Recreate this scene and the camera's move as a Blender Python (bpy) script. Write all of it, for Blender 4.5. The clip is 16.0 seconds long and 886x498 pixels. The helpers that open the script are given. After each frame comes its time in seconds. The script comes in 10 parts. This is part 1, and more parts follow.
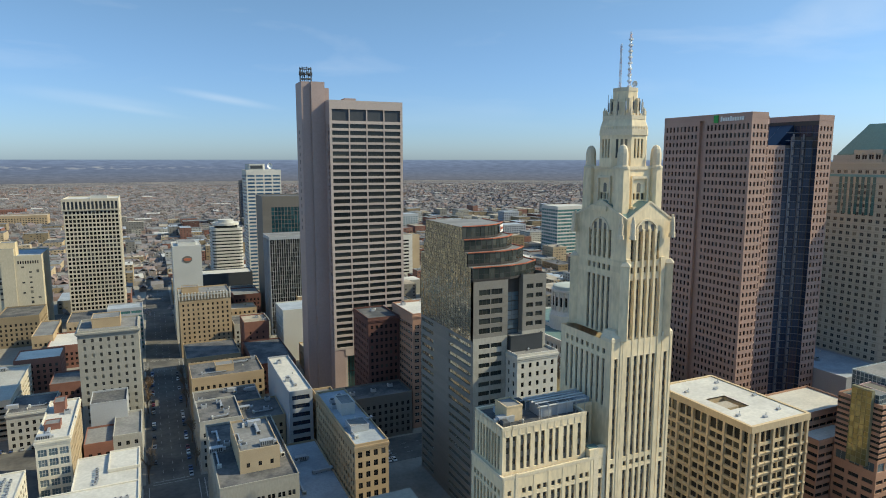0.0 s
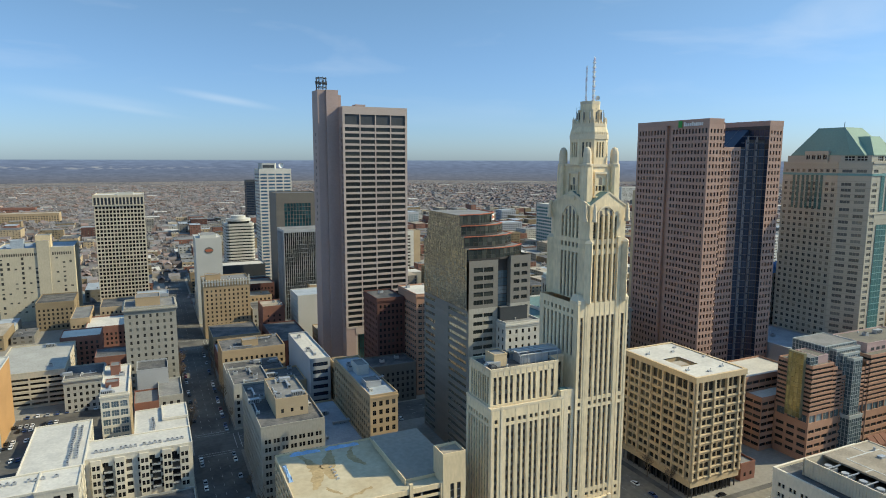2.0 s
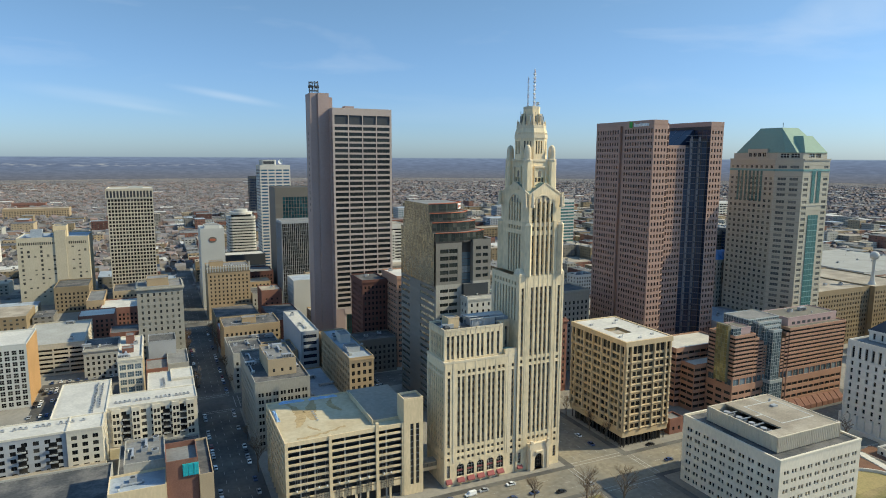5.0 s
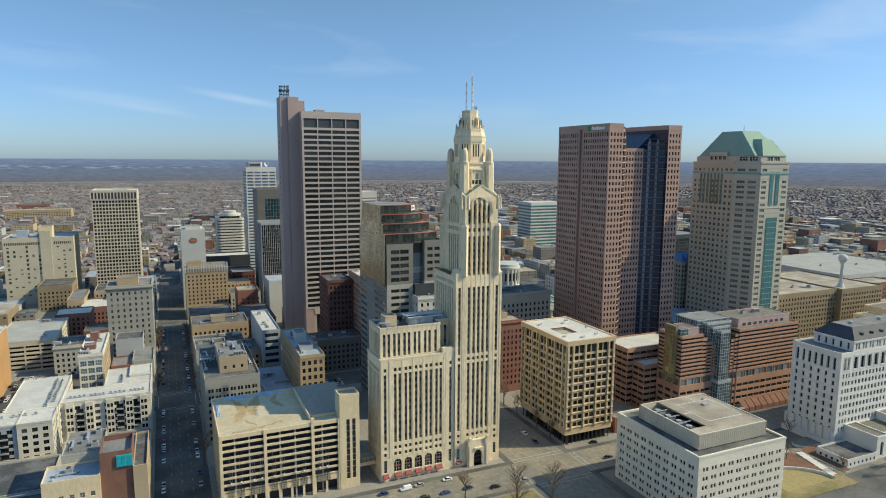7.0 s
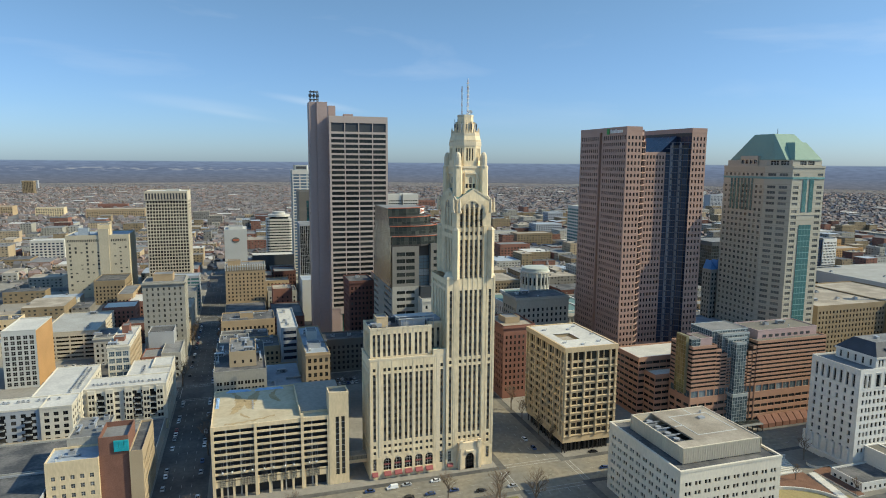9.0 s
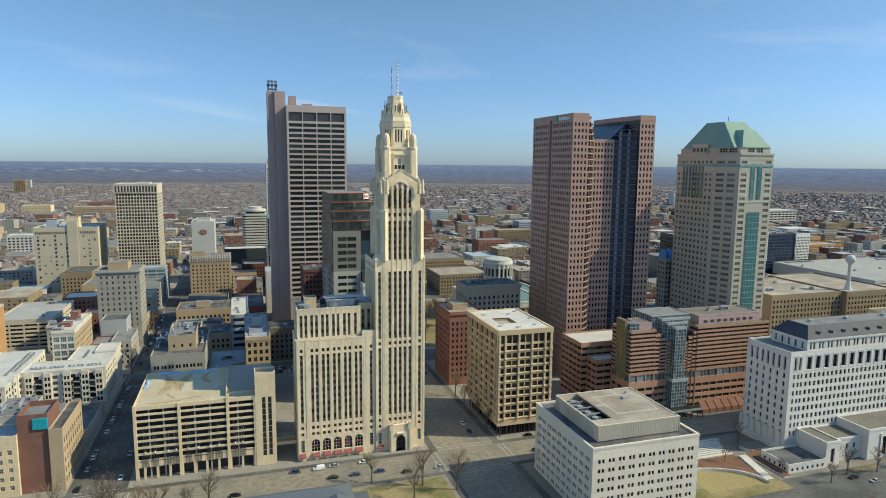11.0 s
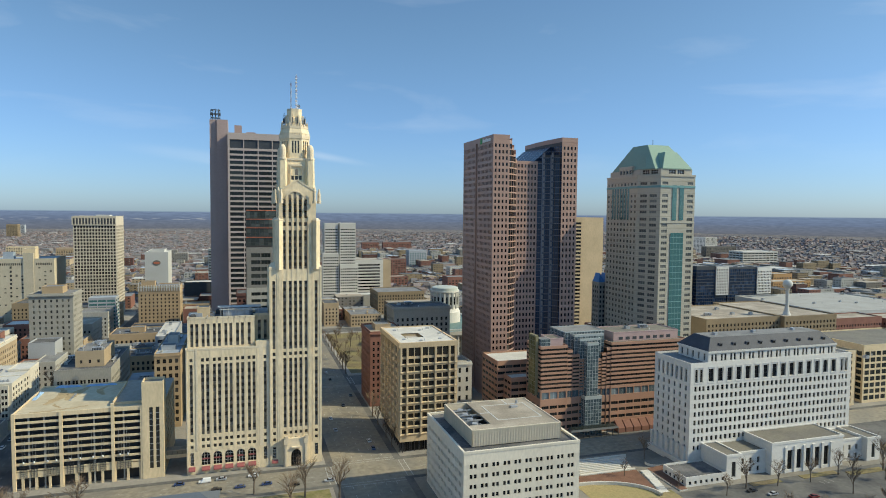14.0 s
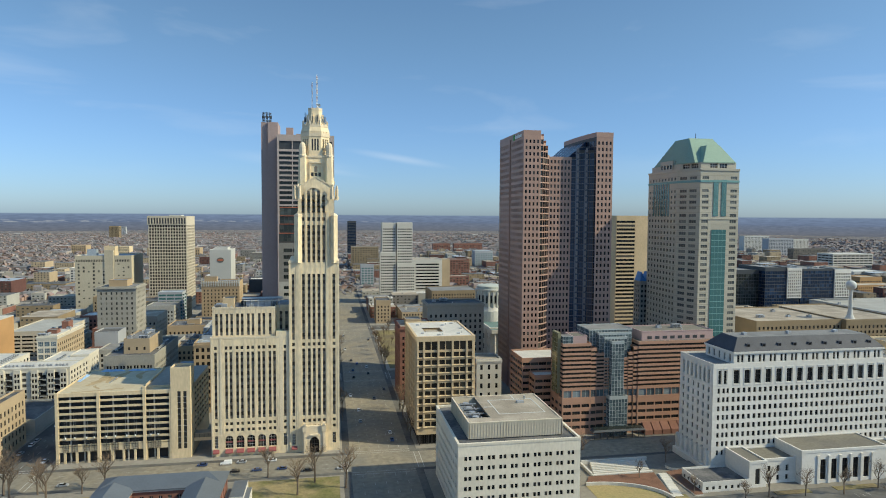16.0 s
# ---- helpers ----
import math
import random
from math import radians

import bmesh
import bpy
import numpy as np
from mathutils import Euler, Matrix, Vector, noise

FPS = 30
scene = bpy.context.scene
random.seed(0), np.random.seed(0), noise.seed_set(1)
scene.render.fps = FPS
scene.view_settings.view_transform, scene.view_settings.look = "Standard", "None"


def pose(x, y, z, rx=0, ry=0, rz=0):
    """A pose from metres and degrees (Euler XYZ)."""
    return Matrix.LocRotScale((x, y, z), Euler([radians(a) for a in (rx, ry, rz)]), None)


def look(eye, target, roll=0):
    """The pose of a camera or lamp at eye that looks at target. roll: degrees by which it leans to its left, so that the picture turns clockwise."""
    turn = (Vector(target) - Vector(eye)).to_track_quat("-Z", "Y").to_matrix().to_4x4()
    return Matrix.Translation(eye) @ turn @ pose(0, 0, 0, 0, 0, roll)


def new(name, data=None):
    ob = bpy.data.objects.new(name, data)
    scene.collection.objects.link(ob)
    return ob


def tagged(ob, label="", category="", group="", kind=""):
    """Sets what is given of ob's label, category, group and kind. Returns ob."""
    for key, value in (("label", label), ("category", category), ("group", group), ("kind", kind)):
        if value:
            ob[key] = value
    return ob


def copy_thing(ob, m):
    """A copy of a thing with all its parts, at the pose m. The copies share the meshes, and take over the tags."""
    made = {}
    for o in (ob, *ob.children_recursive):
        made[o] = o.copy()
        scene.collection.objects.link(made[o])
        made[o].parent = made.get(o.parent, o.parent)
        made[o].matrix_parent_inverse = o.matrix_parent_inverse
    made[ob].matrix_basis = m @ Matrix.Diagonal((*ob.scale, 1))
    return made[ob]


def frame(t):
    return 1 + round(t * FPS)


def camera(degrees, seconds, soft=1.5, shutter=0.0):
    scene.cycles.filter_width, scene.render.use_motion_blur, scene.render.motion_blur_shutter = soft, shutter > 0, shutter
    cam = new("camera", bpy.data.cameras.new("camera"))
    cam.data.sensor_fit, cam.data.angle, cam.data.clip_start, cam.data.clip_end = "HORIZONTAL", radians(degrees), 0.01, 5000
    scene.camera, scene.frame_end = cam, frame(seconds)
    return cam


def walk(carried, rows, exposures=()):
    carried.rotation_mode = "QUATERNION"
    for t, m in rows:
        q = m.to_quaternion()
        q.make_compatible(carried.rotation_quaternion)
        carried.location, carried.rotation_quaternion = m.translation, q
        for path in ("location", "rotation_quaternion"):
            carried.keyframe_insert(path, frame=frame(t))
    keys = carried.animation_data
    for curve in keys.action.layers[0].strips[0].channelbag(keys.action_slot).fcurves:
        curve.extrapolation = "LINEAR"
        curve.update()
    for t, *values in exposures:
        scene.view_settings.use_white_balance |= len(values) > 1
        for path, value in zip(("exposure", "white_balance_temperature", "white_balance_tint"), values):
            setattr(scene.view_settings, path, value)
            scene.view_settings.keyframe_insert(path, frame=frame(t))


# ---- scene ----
cam = camera(69.6, 16.0, soft=1.0)
METRES, EYE, TILT, LEAN, TURN = 300.0, 148.0, 0.0, 0.0, -24.8
ROWS = [
    (0.0, 0.0, 0.0, 0.0, 0.01, -7.98, -0.04),
    (0.5, -0.0003, -0.042, -0.0002, -0.01, -7.96, -0.05),
    (1.0, -0.0009, -0.0843, -0.0008, -0.03, -7.85, -0.07),
    (1.5, -0.0017, -0.1262, -0.0015, -0.06, -7.84, -0.1),
    (2.0, -0.0024, -0.1676, -0.0022, -0.07, -7.93, -0.13),
    (2.5, -0.0036, -0.2091, -0.0025, -0.1, -8.08, -0.15),
    (3.0, -0.004, -0.2488, -0.0031, -0.09, -8.16, -0.16),
    (3.5, 0.0036, -0.2782, -0.0038, -0.1, -8.18, -0.2),
    (4.0, 0.018, -0.2998, -0.0047, -0.12, -8.19, -0.23),
    (6.5, 0.1426, -0.3482, -0.0052, 1.25, -7.98, -0.28),
    (7.0, 0.1721, -0.3519, -0.0043, 1.26, -7.91, -0.31),
    (7.5, 0.2023, -0.3544, -0.003, 2.88, -7.84, -0.3),
    (8.0, 0.2323, -0.3553, -0.0022, 6.31, -7.78, -0.28),
    (8.5, 0.2621, -0.3538, -0.0016, 7.44, -7.76, -0.34),
    (9.0, 0.2913, -0.3513, -0.0017, 7.4, -7.71, -0.42),
    (11.5, 0.432, -0.3389, -0.0479, 7.36, -7.39, -0.58),
    (12.0, 0.461, -0.3372, -0.0632, 7.41, -4.98, -0.64),
    (12.5, 0.4896, -0.3351, -0.0731, 7.45, -3.43, -0.66),
    (13.0, 0.5193, -0.3321, -0.0732, 7.48, -3.39, -0.59),
    (13.5, 0.5469, -0.3296, -0.0785, 7.48, -3.25, -0.54),
    (14.0, 0.573, -0.3277, -0.0938, 7.48, -3.17, -0.52),
    (14.5, 0.5999, -0.3256, -0.1028, 7.47, -3.16, -0.51),
    (15.0, 0.6281, -0.3227, -0.1033, 7.48, -3.09, -0.45),
    (15.5, 0.6545, -0.3193, -0.104, 10.62, -3.05, -0.38),
    (16.0, 0.6805, -0.3148, -0.1048, 14.69, -3.03, -0.35),
]
walk(cam, [(t, pose(0, 0, EYE, TILT, LEAN, TURN) @ pose(METRES * x, METRES * y, METRES * z, 90 + pitch, roll, yaw)) for t, x, y, z, yaw, pitch, roll in ROWS], exposures=[(0.0, 0.25, 6550.0, 4.0), (9.0, 0.20, 6450.0, 4.0), (12.0, 0.20, 6400.0, 4.0), (16.0, 0.16, 6400.0, 4.0)])

# ---- light ----
SUN_EL, SUN_AZ, SUN_POWER, SKY_POWER = 38.2, 69.5, 4.45, 0.15
SKY_TURN, SKY_TINT = 1, (0.93, 1.12, 1.26, 1)
# ---- world, sun ----
G = -2.5  # street level


def set_world():
    world = bpy.data.worlds.new("sky")
    scene.world = world
    world.use_nodes = True
    nt = world.node_tree
    nt.nodes.clear()
    out = nt.nodes.new("ShaderNodeOutputWorld")
    bg = nt.nodes.new("ShaderNodeBackground")
    sky = nt.nodes.new("ShaderNodeTexSky")
    sky.sky_type = "NISHITA"
    sky.sun_disc = False
    sky.sun_elevation = radians(SUN_EL)
    sky.sun_rotation = radians(SUN_ROT)
    sky.altitude = 250
    sky.air_density = 1.0
    sky.dust_density = 0.6
    sky.ozone_density = 1.6
    # thin high cirrus
    co = nt.nodes.new("ShaderNodeTexCoord")
    mp = nt.nodes.new("ShaderNodeMapping")
    mp.inputs["Scale"].default_value = (2.6, 2.6, 13.0)
    mp.inputs["Rotation"].default_value = (0.10, -0.08, 0.4)
    nz = nt.nodes.new("ShaderNodeTexNoise")
    nz.inputs["Scale"].default_value = 1.3
    nz.inputs["Detail"].default_value = 5.0
    nz.inputs["Roughness"].default_value = 0.5
    nz.inputs["Distortion"].default_value = 0.4
    rp = nt.nodes.new("ShaderNodeValToRGB")
    rp.color_ramp.elements[0].position = 0.55
    rp.color_ramp.elements[0].color = (0, 0, 0, 1)
    rp.color_ramp.elements[1].position = 0.80
    rp.color_ramp.elements[1].color = (0.20, 0.20, 0.20, 1)
    tint = nt.nodes.new("ShaderNodeMix")
    tint.data_type = "RGBA"
    tint.blend_type = "MULTIPLY"
    tint.inputs[0].default_value = 1.0
    tint.inputs[7].default_value = SKY_TINT
    # the haze layer near the horizon takes out some light and all green
    sep = nt.nodes.new("ShaderNodeSeparateXYZ")
    nt.links.new(co.outputs["Generated"], sep.inputs[0])
    low = nt.nodes.new("ShaderNodeValToRGB")
    low.color_ramp.interpolation = "EASE"
    low.color_ramp.elements[0].position = 0.0
    low.color_ramp.elements[0].color = (0.45, 0.50, 0.69, 1)
    low.color_ramp.elements[1].position = 0.55
    low.color_ramp.elements[1].color = (0.92, 1.02, 1.0, 1)
    mid = low.color_ramp.elements.new(0.30)
    mid.color = (0.60, 0.59, 0.585, 1)
    nt.links.new(sep.outputs["Z"], low.inputs[0])
    tint2 = nt.nodes.new("ShaderNodeMix")
    tint2.data_type = "RGBA"
    tint2.blend_type = "MULTIPLY"
    tint2.inputs[0].default_value = 1.0
    nt.links.new(low.outputs[0], tint2.inputs[7])
    mix = nt.nodes.new("ShaderNodeMix")
    mix.data_type = "RGBA"
    mix.inputs[7].default_value = (5.6, 5.7, 6.0, 1)
    nt.links.new(co.outputs["Generated"], mp.inputs["Vector"])
    nt.links.new(mp.outputs[0], nz.inputs["Vector"])
    nt.links.new(nz.outputs["Fac"], rp.inputs[0])
    fade = nt.nodes.new("ShaderNodeMapRange")
    fade.inputs[1].default_value, fade.inputs[2].default_value = 0.03, 0.16
    nt.links.new(sep.outputs["Z"], fade.inputs[0])
    thin = nt.nodes.new("ShaderNodeMath")
    thin.operation = "MULTIPLY"
    nt.links.new(rp.outputs[0], thin.inputs[0])
    nt.links.new(fade.outputs[0], thin.inputs[1])
    # three longer wisps low in the east: middle, direction along, half length and half width, strength
    total = thin.outputs[0]
    for mid_, along, half, width, much in (((0.1087, 0.9905, 0.087), (0.988, -0.11, -0.158), 0.10, 0.0085, 0.42), ((-0.06, 0.995, 0.080), (0.99, 0.05, -0.10), 0.13, 0.014, 0.26), ((-0.01, 0.997, 0.068), (0.99, 0.0, -0.13), 0.09, 0.007, 0.20)):
        a = Vector(along).normalized()
        b = Vector(mid_).cross(a).normalized()
        ends = []
        for axis, reach in ((a, half), (b, width)):
            dot = nt.nodes.new("ShaderNodeVectorMath")
            dot.operation = "DOT_PRODUCT"
            dot.inputs[1].default_value = axis
            nt.links.new(co.outputs["Generated"], dot.inputs[0])
            span = nt.nodes.new("ShaderNodeMapRange")
            span.inputs[1].default_value, span.inputs[2].default_value = Vector(mid_).dot(axis) - reach, Vector(mid_).dot(axis) + reach
            span.inputs[3].default_value, span.inputs[4].default_value = -1.0, 1.0
            span.clamp = False
            nt.links.new(dot.outputs["Value"], span.inputs[0])
            ends.append(span.outputs[0])
        both = nt.nodes.new("ShaderNodeCombineXYZ")
        nt.links.new(ends[0], both.inputs[0])
        nt.links.new(ends[1], both.inputs[1])
        far = nt.nodes.new("ShaderNodeVectorMath")
        far.operation = "LENGTH"
        nt.links.new(both.outputs[0], far.inputs[0])
        rim = nt.nodes.new("ShaderNodeMapRange")
        rim.interpolation_type = "SMOOTHSTEP"
        rim.inputs[1].default_value, rim.inputs[2].default_value = 1.0, 0.0
        rim.inputs[4].default_value = much
        nt.links.new(far.outputs["Value"], rim.inputs[0])
        torn = nt.nodes.new("ShaderNodeMath")
        torn.operation = "MULTIPLY_ADD"
        nt.links.new(rim.outputs[0], torn.inputs[0])
        nt.links.new(nz.outputs["Fac"], torn.inputs[1])
        nt.links.new(total, torn.inputs[2])
        total = torn.outputs[0]
    nt.links.new(total, mix.inputs[0])
    nt.links.new(sky.outputs[0], tint.inputs[6])
    nt.links.new(tint.outputs[2], tint2.inputs[6])
    nt.links.new(tint2.outputs[2], mix.inputs[6])
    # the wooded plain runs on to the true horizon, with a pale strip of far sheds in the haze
    # haze is put into the plain's colour, bluer and brighter towards the horizon
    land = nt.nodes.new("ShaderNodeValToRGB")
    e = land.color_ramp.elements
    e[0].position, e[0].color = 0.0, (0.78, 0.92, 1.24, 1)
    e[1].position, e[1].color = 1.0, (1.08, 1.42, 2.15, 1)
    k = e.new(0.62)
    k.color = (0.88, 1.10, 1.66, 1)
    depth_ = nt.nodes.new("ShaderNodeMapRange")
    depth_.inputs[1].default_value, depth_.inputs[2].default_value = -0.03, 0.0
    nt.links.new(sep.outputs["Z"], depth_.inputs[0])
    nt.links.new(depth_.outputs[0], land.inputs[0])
    m2 = nt.nodes.new("ShaderNodeMapping")
    m2.inputs["Scale"].default_value = (75.0, 75.0, 520.0)
    nt.links.new(co.outputs["Generated"], m2.inputs["Vector"])
    n2 = nt.nodes.new("ShaderNodeTexNoise")
    n2.inputs["Scale"].default_value = 1.0
    n2.inputs["Detail"].default_value = 6.0
    nt.links.new(m2.outputs[0], n2.inputs["Vector"])
    vary = nt.nodes.new("ShaderNodeMapRange")
    vary.inputs[1].default_value, vary.inputs[2].default_value = 0.3, 0.7
    vary.inputs[3].default_value, vary.inputs[4].default_value = 0.86, 1.14
    nt.links.new(n2.outputs["Fac"], vary.inputs[0])
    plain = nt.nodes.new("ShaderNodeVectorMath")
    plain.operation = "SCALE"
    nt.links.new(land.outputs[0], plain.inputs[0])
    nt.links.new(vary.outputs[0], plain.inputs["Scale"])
    sheds = nt.nodes.new("ShaderNodeValToRGB")
    e = sheds.color_ramp.elements
    e[0].position, e[0].color = 0.52, (0, 0, 0, 1)
    e[1].position, e[1].color = 0.74, (0, 0, 0, 1)
    k = e.new(0.63)
    k.color = (1, 1, 1, 1)
    nt.links.new(depth_.outputs[0], sheds.inputs[0])
    spots_ = nt.nodes.new("ShaderNodeMapRange")
    spots_.inputs[1].default_value, spots_.inputs[2].default_value = 0.50, 0.64
    nt.links.new(n2.outputs["Fac"], spots_.inputs[0])
    north = nt.nodes.new("ShaderNodeMapRange")
    north.inputs[1].default_value, north.inputs[2].default_value = 0.14, -0.06
    nt.links.new(sep.outputs["X"], north.inputs[0])
    f1 = nt.nodes.new("ShaderNodeMath")
    f1.operation = "MULTIPLY"
    nt.links.new(spots_.outputs[0], f1.inputs[0])
    nt.links.new(north.outputs[0], f1.inputs[1])
    f2 = nt.nodes.new("ShaderNodeMath")
    f2.operation = "MULTIPLY"
    nt.links.new(f1.outputs[0], f2.inputs[0])
    nt.links.new(sheds.outputs[0], f2.inputs[1])
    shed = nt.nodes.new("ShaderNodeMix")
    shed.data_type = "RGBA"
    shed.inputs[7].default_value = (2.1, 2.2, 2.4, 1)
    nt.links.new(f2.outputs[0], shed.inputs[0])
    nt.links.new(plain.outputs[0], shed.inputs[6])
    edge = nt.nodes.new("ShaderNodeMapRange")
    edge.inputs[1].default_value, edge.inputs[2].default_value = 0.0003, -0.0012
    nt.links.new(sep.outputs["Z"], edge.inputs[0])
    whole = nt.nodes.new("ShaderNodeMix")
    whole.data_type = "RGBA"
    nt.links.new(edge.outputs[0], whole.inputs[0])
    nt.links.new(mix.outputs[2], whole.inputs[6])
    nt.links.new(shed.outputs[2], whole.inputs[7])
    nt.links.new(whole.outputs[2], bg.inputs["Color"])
    bg.inputs["Strength"].default_value = SKY_POWER
    nt.links.new(bg.outputs[0], out.inputs["Surface"])


# the sun stands in the south-west: x is south, y is east
SUN_DIR = Vector((math.cos(radians(SUN_EL)) * math.sin(radians(SUN_AZ)), -math.cos(radians(SUN_EL)) * math.cos(radians(SUN_AZ)), math.sin(radians(SUN_EL))))
SUN_ROT = SKY_TURN * math.degrees(math.atan2(SUN_DIR.x, SUN_DIR.y))
set_world()
sun = new("sun", bpy.data.lights.new("sun", "SUN"))
sun.data.energy, sun.data.angle, sun.data.color = SUN_POWER, radians(0.55), (1.0, 0.885, 0.645)
sun.matrix_world = look(SUN_DIR * 500, (0, 0, 0))


# ---- materials ----
MATS = {}


def M(name, col, rough=0.85, var=0.14, big=0.06, fine=1.6, bump=0.06, metal=0.0, spec=0.3, rnd=0.06, col2=None, streak=0.0):
    """A weathered opaque surface: colour varied at two scales, by object and by piece, with fine relief."""
    if name in MATS:
        return MATS[name]
    m = bpy.data.materials.new(name)
    MATS[name] = m
    m.use_nodes = True
    nt = m.node_tree
    N, L = nt.nodes, nt.links
    b = N["Principled BSDF"]
    b.inputs["Roughness"].default_value = rough
    b.inputs["Metallic"].default_value = metal
    b.inputs["Specular IOR Level"].default_value = spec
    geo = N.new("ShaderNodeNewGeometry")
    n1 = N.new("ShaderNodeTexNoise")
    n1.inputs["Scale"].default_value = big
    n1.inputs["Detail"].default_value = 4
    L.new(geo.outputs["Position"], n1.inputs["Vector"])
    n2 = N.new("ShaderNodeTexNoise")
    n2.inputs["Scale"].default_value = fine
    n2.inputs["Detail"].default_value = 3
    if streak:
        mp = N.new("ShaderNodeMapping")
        mp.inputs["Scale"].default_value = (1, 1, streak)
        L.new(geo.outputs["Position"], mp.inputs["Vector"])
        L.new(mp.outputs[0], n2.inputs["Vector"])
    else:
        L.new(geo.outputs["Position"], n2.inputs["Vector"])
    oi = N.new("ShaderNodeObjectInfo")
    add = N.new("ShaderNodeMath")
    add.operation = "ADD"
    L.new(n1.outputs["Fac"], add.inputs[0])
    L.new(n2.outputs["Fac"], add.inputs[1])
    mr = N.new("ShaderNodeMapRange")
    mr.inputs[1].default_value, mr.inputs[2].default_value = 0.7, 1.3
    mr.inputs[3].default_value, mr.inputs[4].default_value = 1 - var, 1 + var
    L.new(add.outputs[0], mr.inputs[0])
    m2 = N.new("ShaderNodeMapRange")
    m2.inputs[3].default_value, m2.inputs[4].default_value = 1 - rnd, 1 + rnd
    add2 = N.new("ShaderNodeMath")
    add2.operation = "ADD"
    L.new(oi.outputs["Random"], add2.inputs[0])
    L.new(geo.outputs["Random Per Island"], add2.inputs[1])
    fr = N.new("ShaderNodeMath")
    fr.operation = "FRACT"
    L.new(add2.outputs[0], fr.inputs[0])
    L.new(fr.outputs[0], m2.inputs[0])
    mul = N.new("ShaderNodeMath")
    mul.operation = "MULTIPLY"
    L.new(mr.outputs[0], mul.inputs[0])
    L.new(m2.outputs[0], mul.inputs[1])
    vm = N.new("ShaderNodeVectorMath")
    vm.operation = "SCALE"
    if col2:
        mx = N.new("ShaderNodeMix")
        mx.data_type = "RGBA"
        mx.inputs[6].default_value = (*col, 1)
        mx.inputs[7].default_value = (*col2, 1)
        rp = N.new("ShaderNodeMapRange")
        rp.inputs[1].default_value, rp.inputs[2].default_value = 0.42, 0.60
        L.new(n1.outputs["Fac"], rp.inputs[0])
        L.new(rp.outputs[0], mx.inputs[0])
        L.new(mx.outputs[2], vm.inputs[0])
    else:
        vm.inputs[0].default_value = col
    L.new(mul.outputs[0], vm.inputs["Scale"])
    L.new(vm.outputs[0], b.inputs["Base Color"])
    if bump:
        bp = N.new("ShaderNodeBump")
        bp.inputs["Strength"].default_value = bump
        bp.inputs["Distance"].default_value = 0.3
        L.new(n2.outputs["Fac"], bp.inputs["Height"])
        L.new(bp.outputs[0], b.inputs["Normal"])
    return m


def GL(name, dark, light, frac=0.25, rough=0.08, spec=0.5, metal=0.0, wave=0.0):
    """Window glass: dark panes, some with blinds drawn behind them, with a slight waviness."""
    if name in MATS:
        return MATS[name]
    m = bpy.data.materials.new(name)
    MATS[name] = m
    m.use_nodes = True
    nt = m.node_tree
    N, L = nt.nodes, nt.links
    b = N["Principled BSDF"]
    b.inputs["Roughness"].default_value = rough
    b.inputs["Metallic"].default_value = metal
    b.inputs["Specular IOR Level"].default_value = spec
    oi = N.new("ShaderNodeObjectInfo")
    geo = N.new("ShaderNodeNewGeometry")
    add = N.new("ShaderNodeMath")
    add.operation = "ADD"
    L.new(oi.outputs["Random"], add.inputs[0])
    L.new(geo.outputs["Random Per Island"], add.inputs[1])
    fr = N.new("ShaderNodeMath")
    fr.operation = "FRACT"
    L.new(add.outputs[0], fr.inputs[0])
    mr = N.new("ShaderNodeMapRange")
    mr.inputs[1].default_value, mr.inputs[2].default_value = 1 - frac, 1.0
    L.new(fr.outputs[0], mr.inputs[0])
    mx = N.new("ShaderNodeMix")
    mx.data_type = "RGBA"
    mx.inputs[6].default_value = (*dark, 1)
    mx.inputs[7].default_value = (*light, 1)
    L.new(mr.outputs[0], mx.inputs[0])
    L.new(mx.outputs[2], b.inputs["Base Color"])
    if wave:
        nz = N.new("ShaderNodeTexNoise")
        nz.inputs["Scale"].default_value = 0.35
        nz.inputs["Detail"].default_value = 2
        L.new(geo.outputs["Position"], nz.inputs["Vector"])
        bp = N.new("ShaderNodeBump")
        bp.inputs["Strength"].default_value = wave
        bp.inputs["Distance"].default_value = 0.4
        L.new(nz.outputs["Fac"], bp.inputs["Height"])
        L.new(bp.outputs[0], b.inputs["Normal"])
    return m


terracotta = M("cream_terracotta", (0.74, 0.605, 0.395), 0.75, 0.17, 0.06, 0.9, 0.07, streak=0.35)
terra_trim = M("terracotta_trim", (0.70, 0.585, 0.41), 0.75, 0.14, 0.1, 2.5, 0.08)
spandrel_dark = M("spandrel_panel", (0.17, 0.155, 0.13), 0.6, 0.2, 0.3, 3, 0.05)
copper = M("green_copper", (0.13, 0.20, 0.18), 0.6, 0.2, 0.3, 2, 0.05)
granite_pink = M("pink_granite", (0.365, 0.235, 0.185), 0.55, 0.10, 0.05, 1.5, 0.04, spec=0.4)
granite_mauve = M("mauve_granite", (0.37, 0.275, 0.245), 0.6, 0.08, 0.03, 1.0, 0.03, spec=0.4)
granite_light = M("light_granite", (0.44, 0.36, 0.315), 0.6, 0.08, 0.05, 1.2, 0.03, spec=0.4)
riffe_stone = M("grey_beige_granite", (0.44, 0.40, 0.31), 0.45, 0.08, 0.04, 1.5, 0.03, spec=0.5)
riffe_roof = M("pale_green_metal", (0.25, 0.345, 0.265), 0.8, 0.08, 0.05, 1.0, 0.03)
concrete_tan = M("tan_precast", (0.535, 0.405, 0.245), 0.8, 0.12, 0.06, 1.4, 0.06, streak=0.4)
concrete_beige = M("beige_concrete", (0.66, 0.525, 0.33), 0.85, 0.12, 0.06, 1.2, 0.06, streak=0.3)
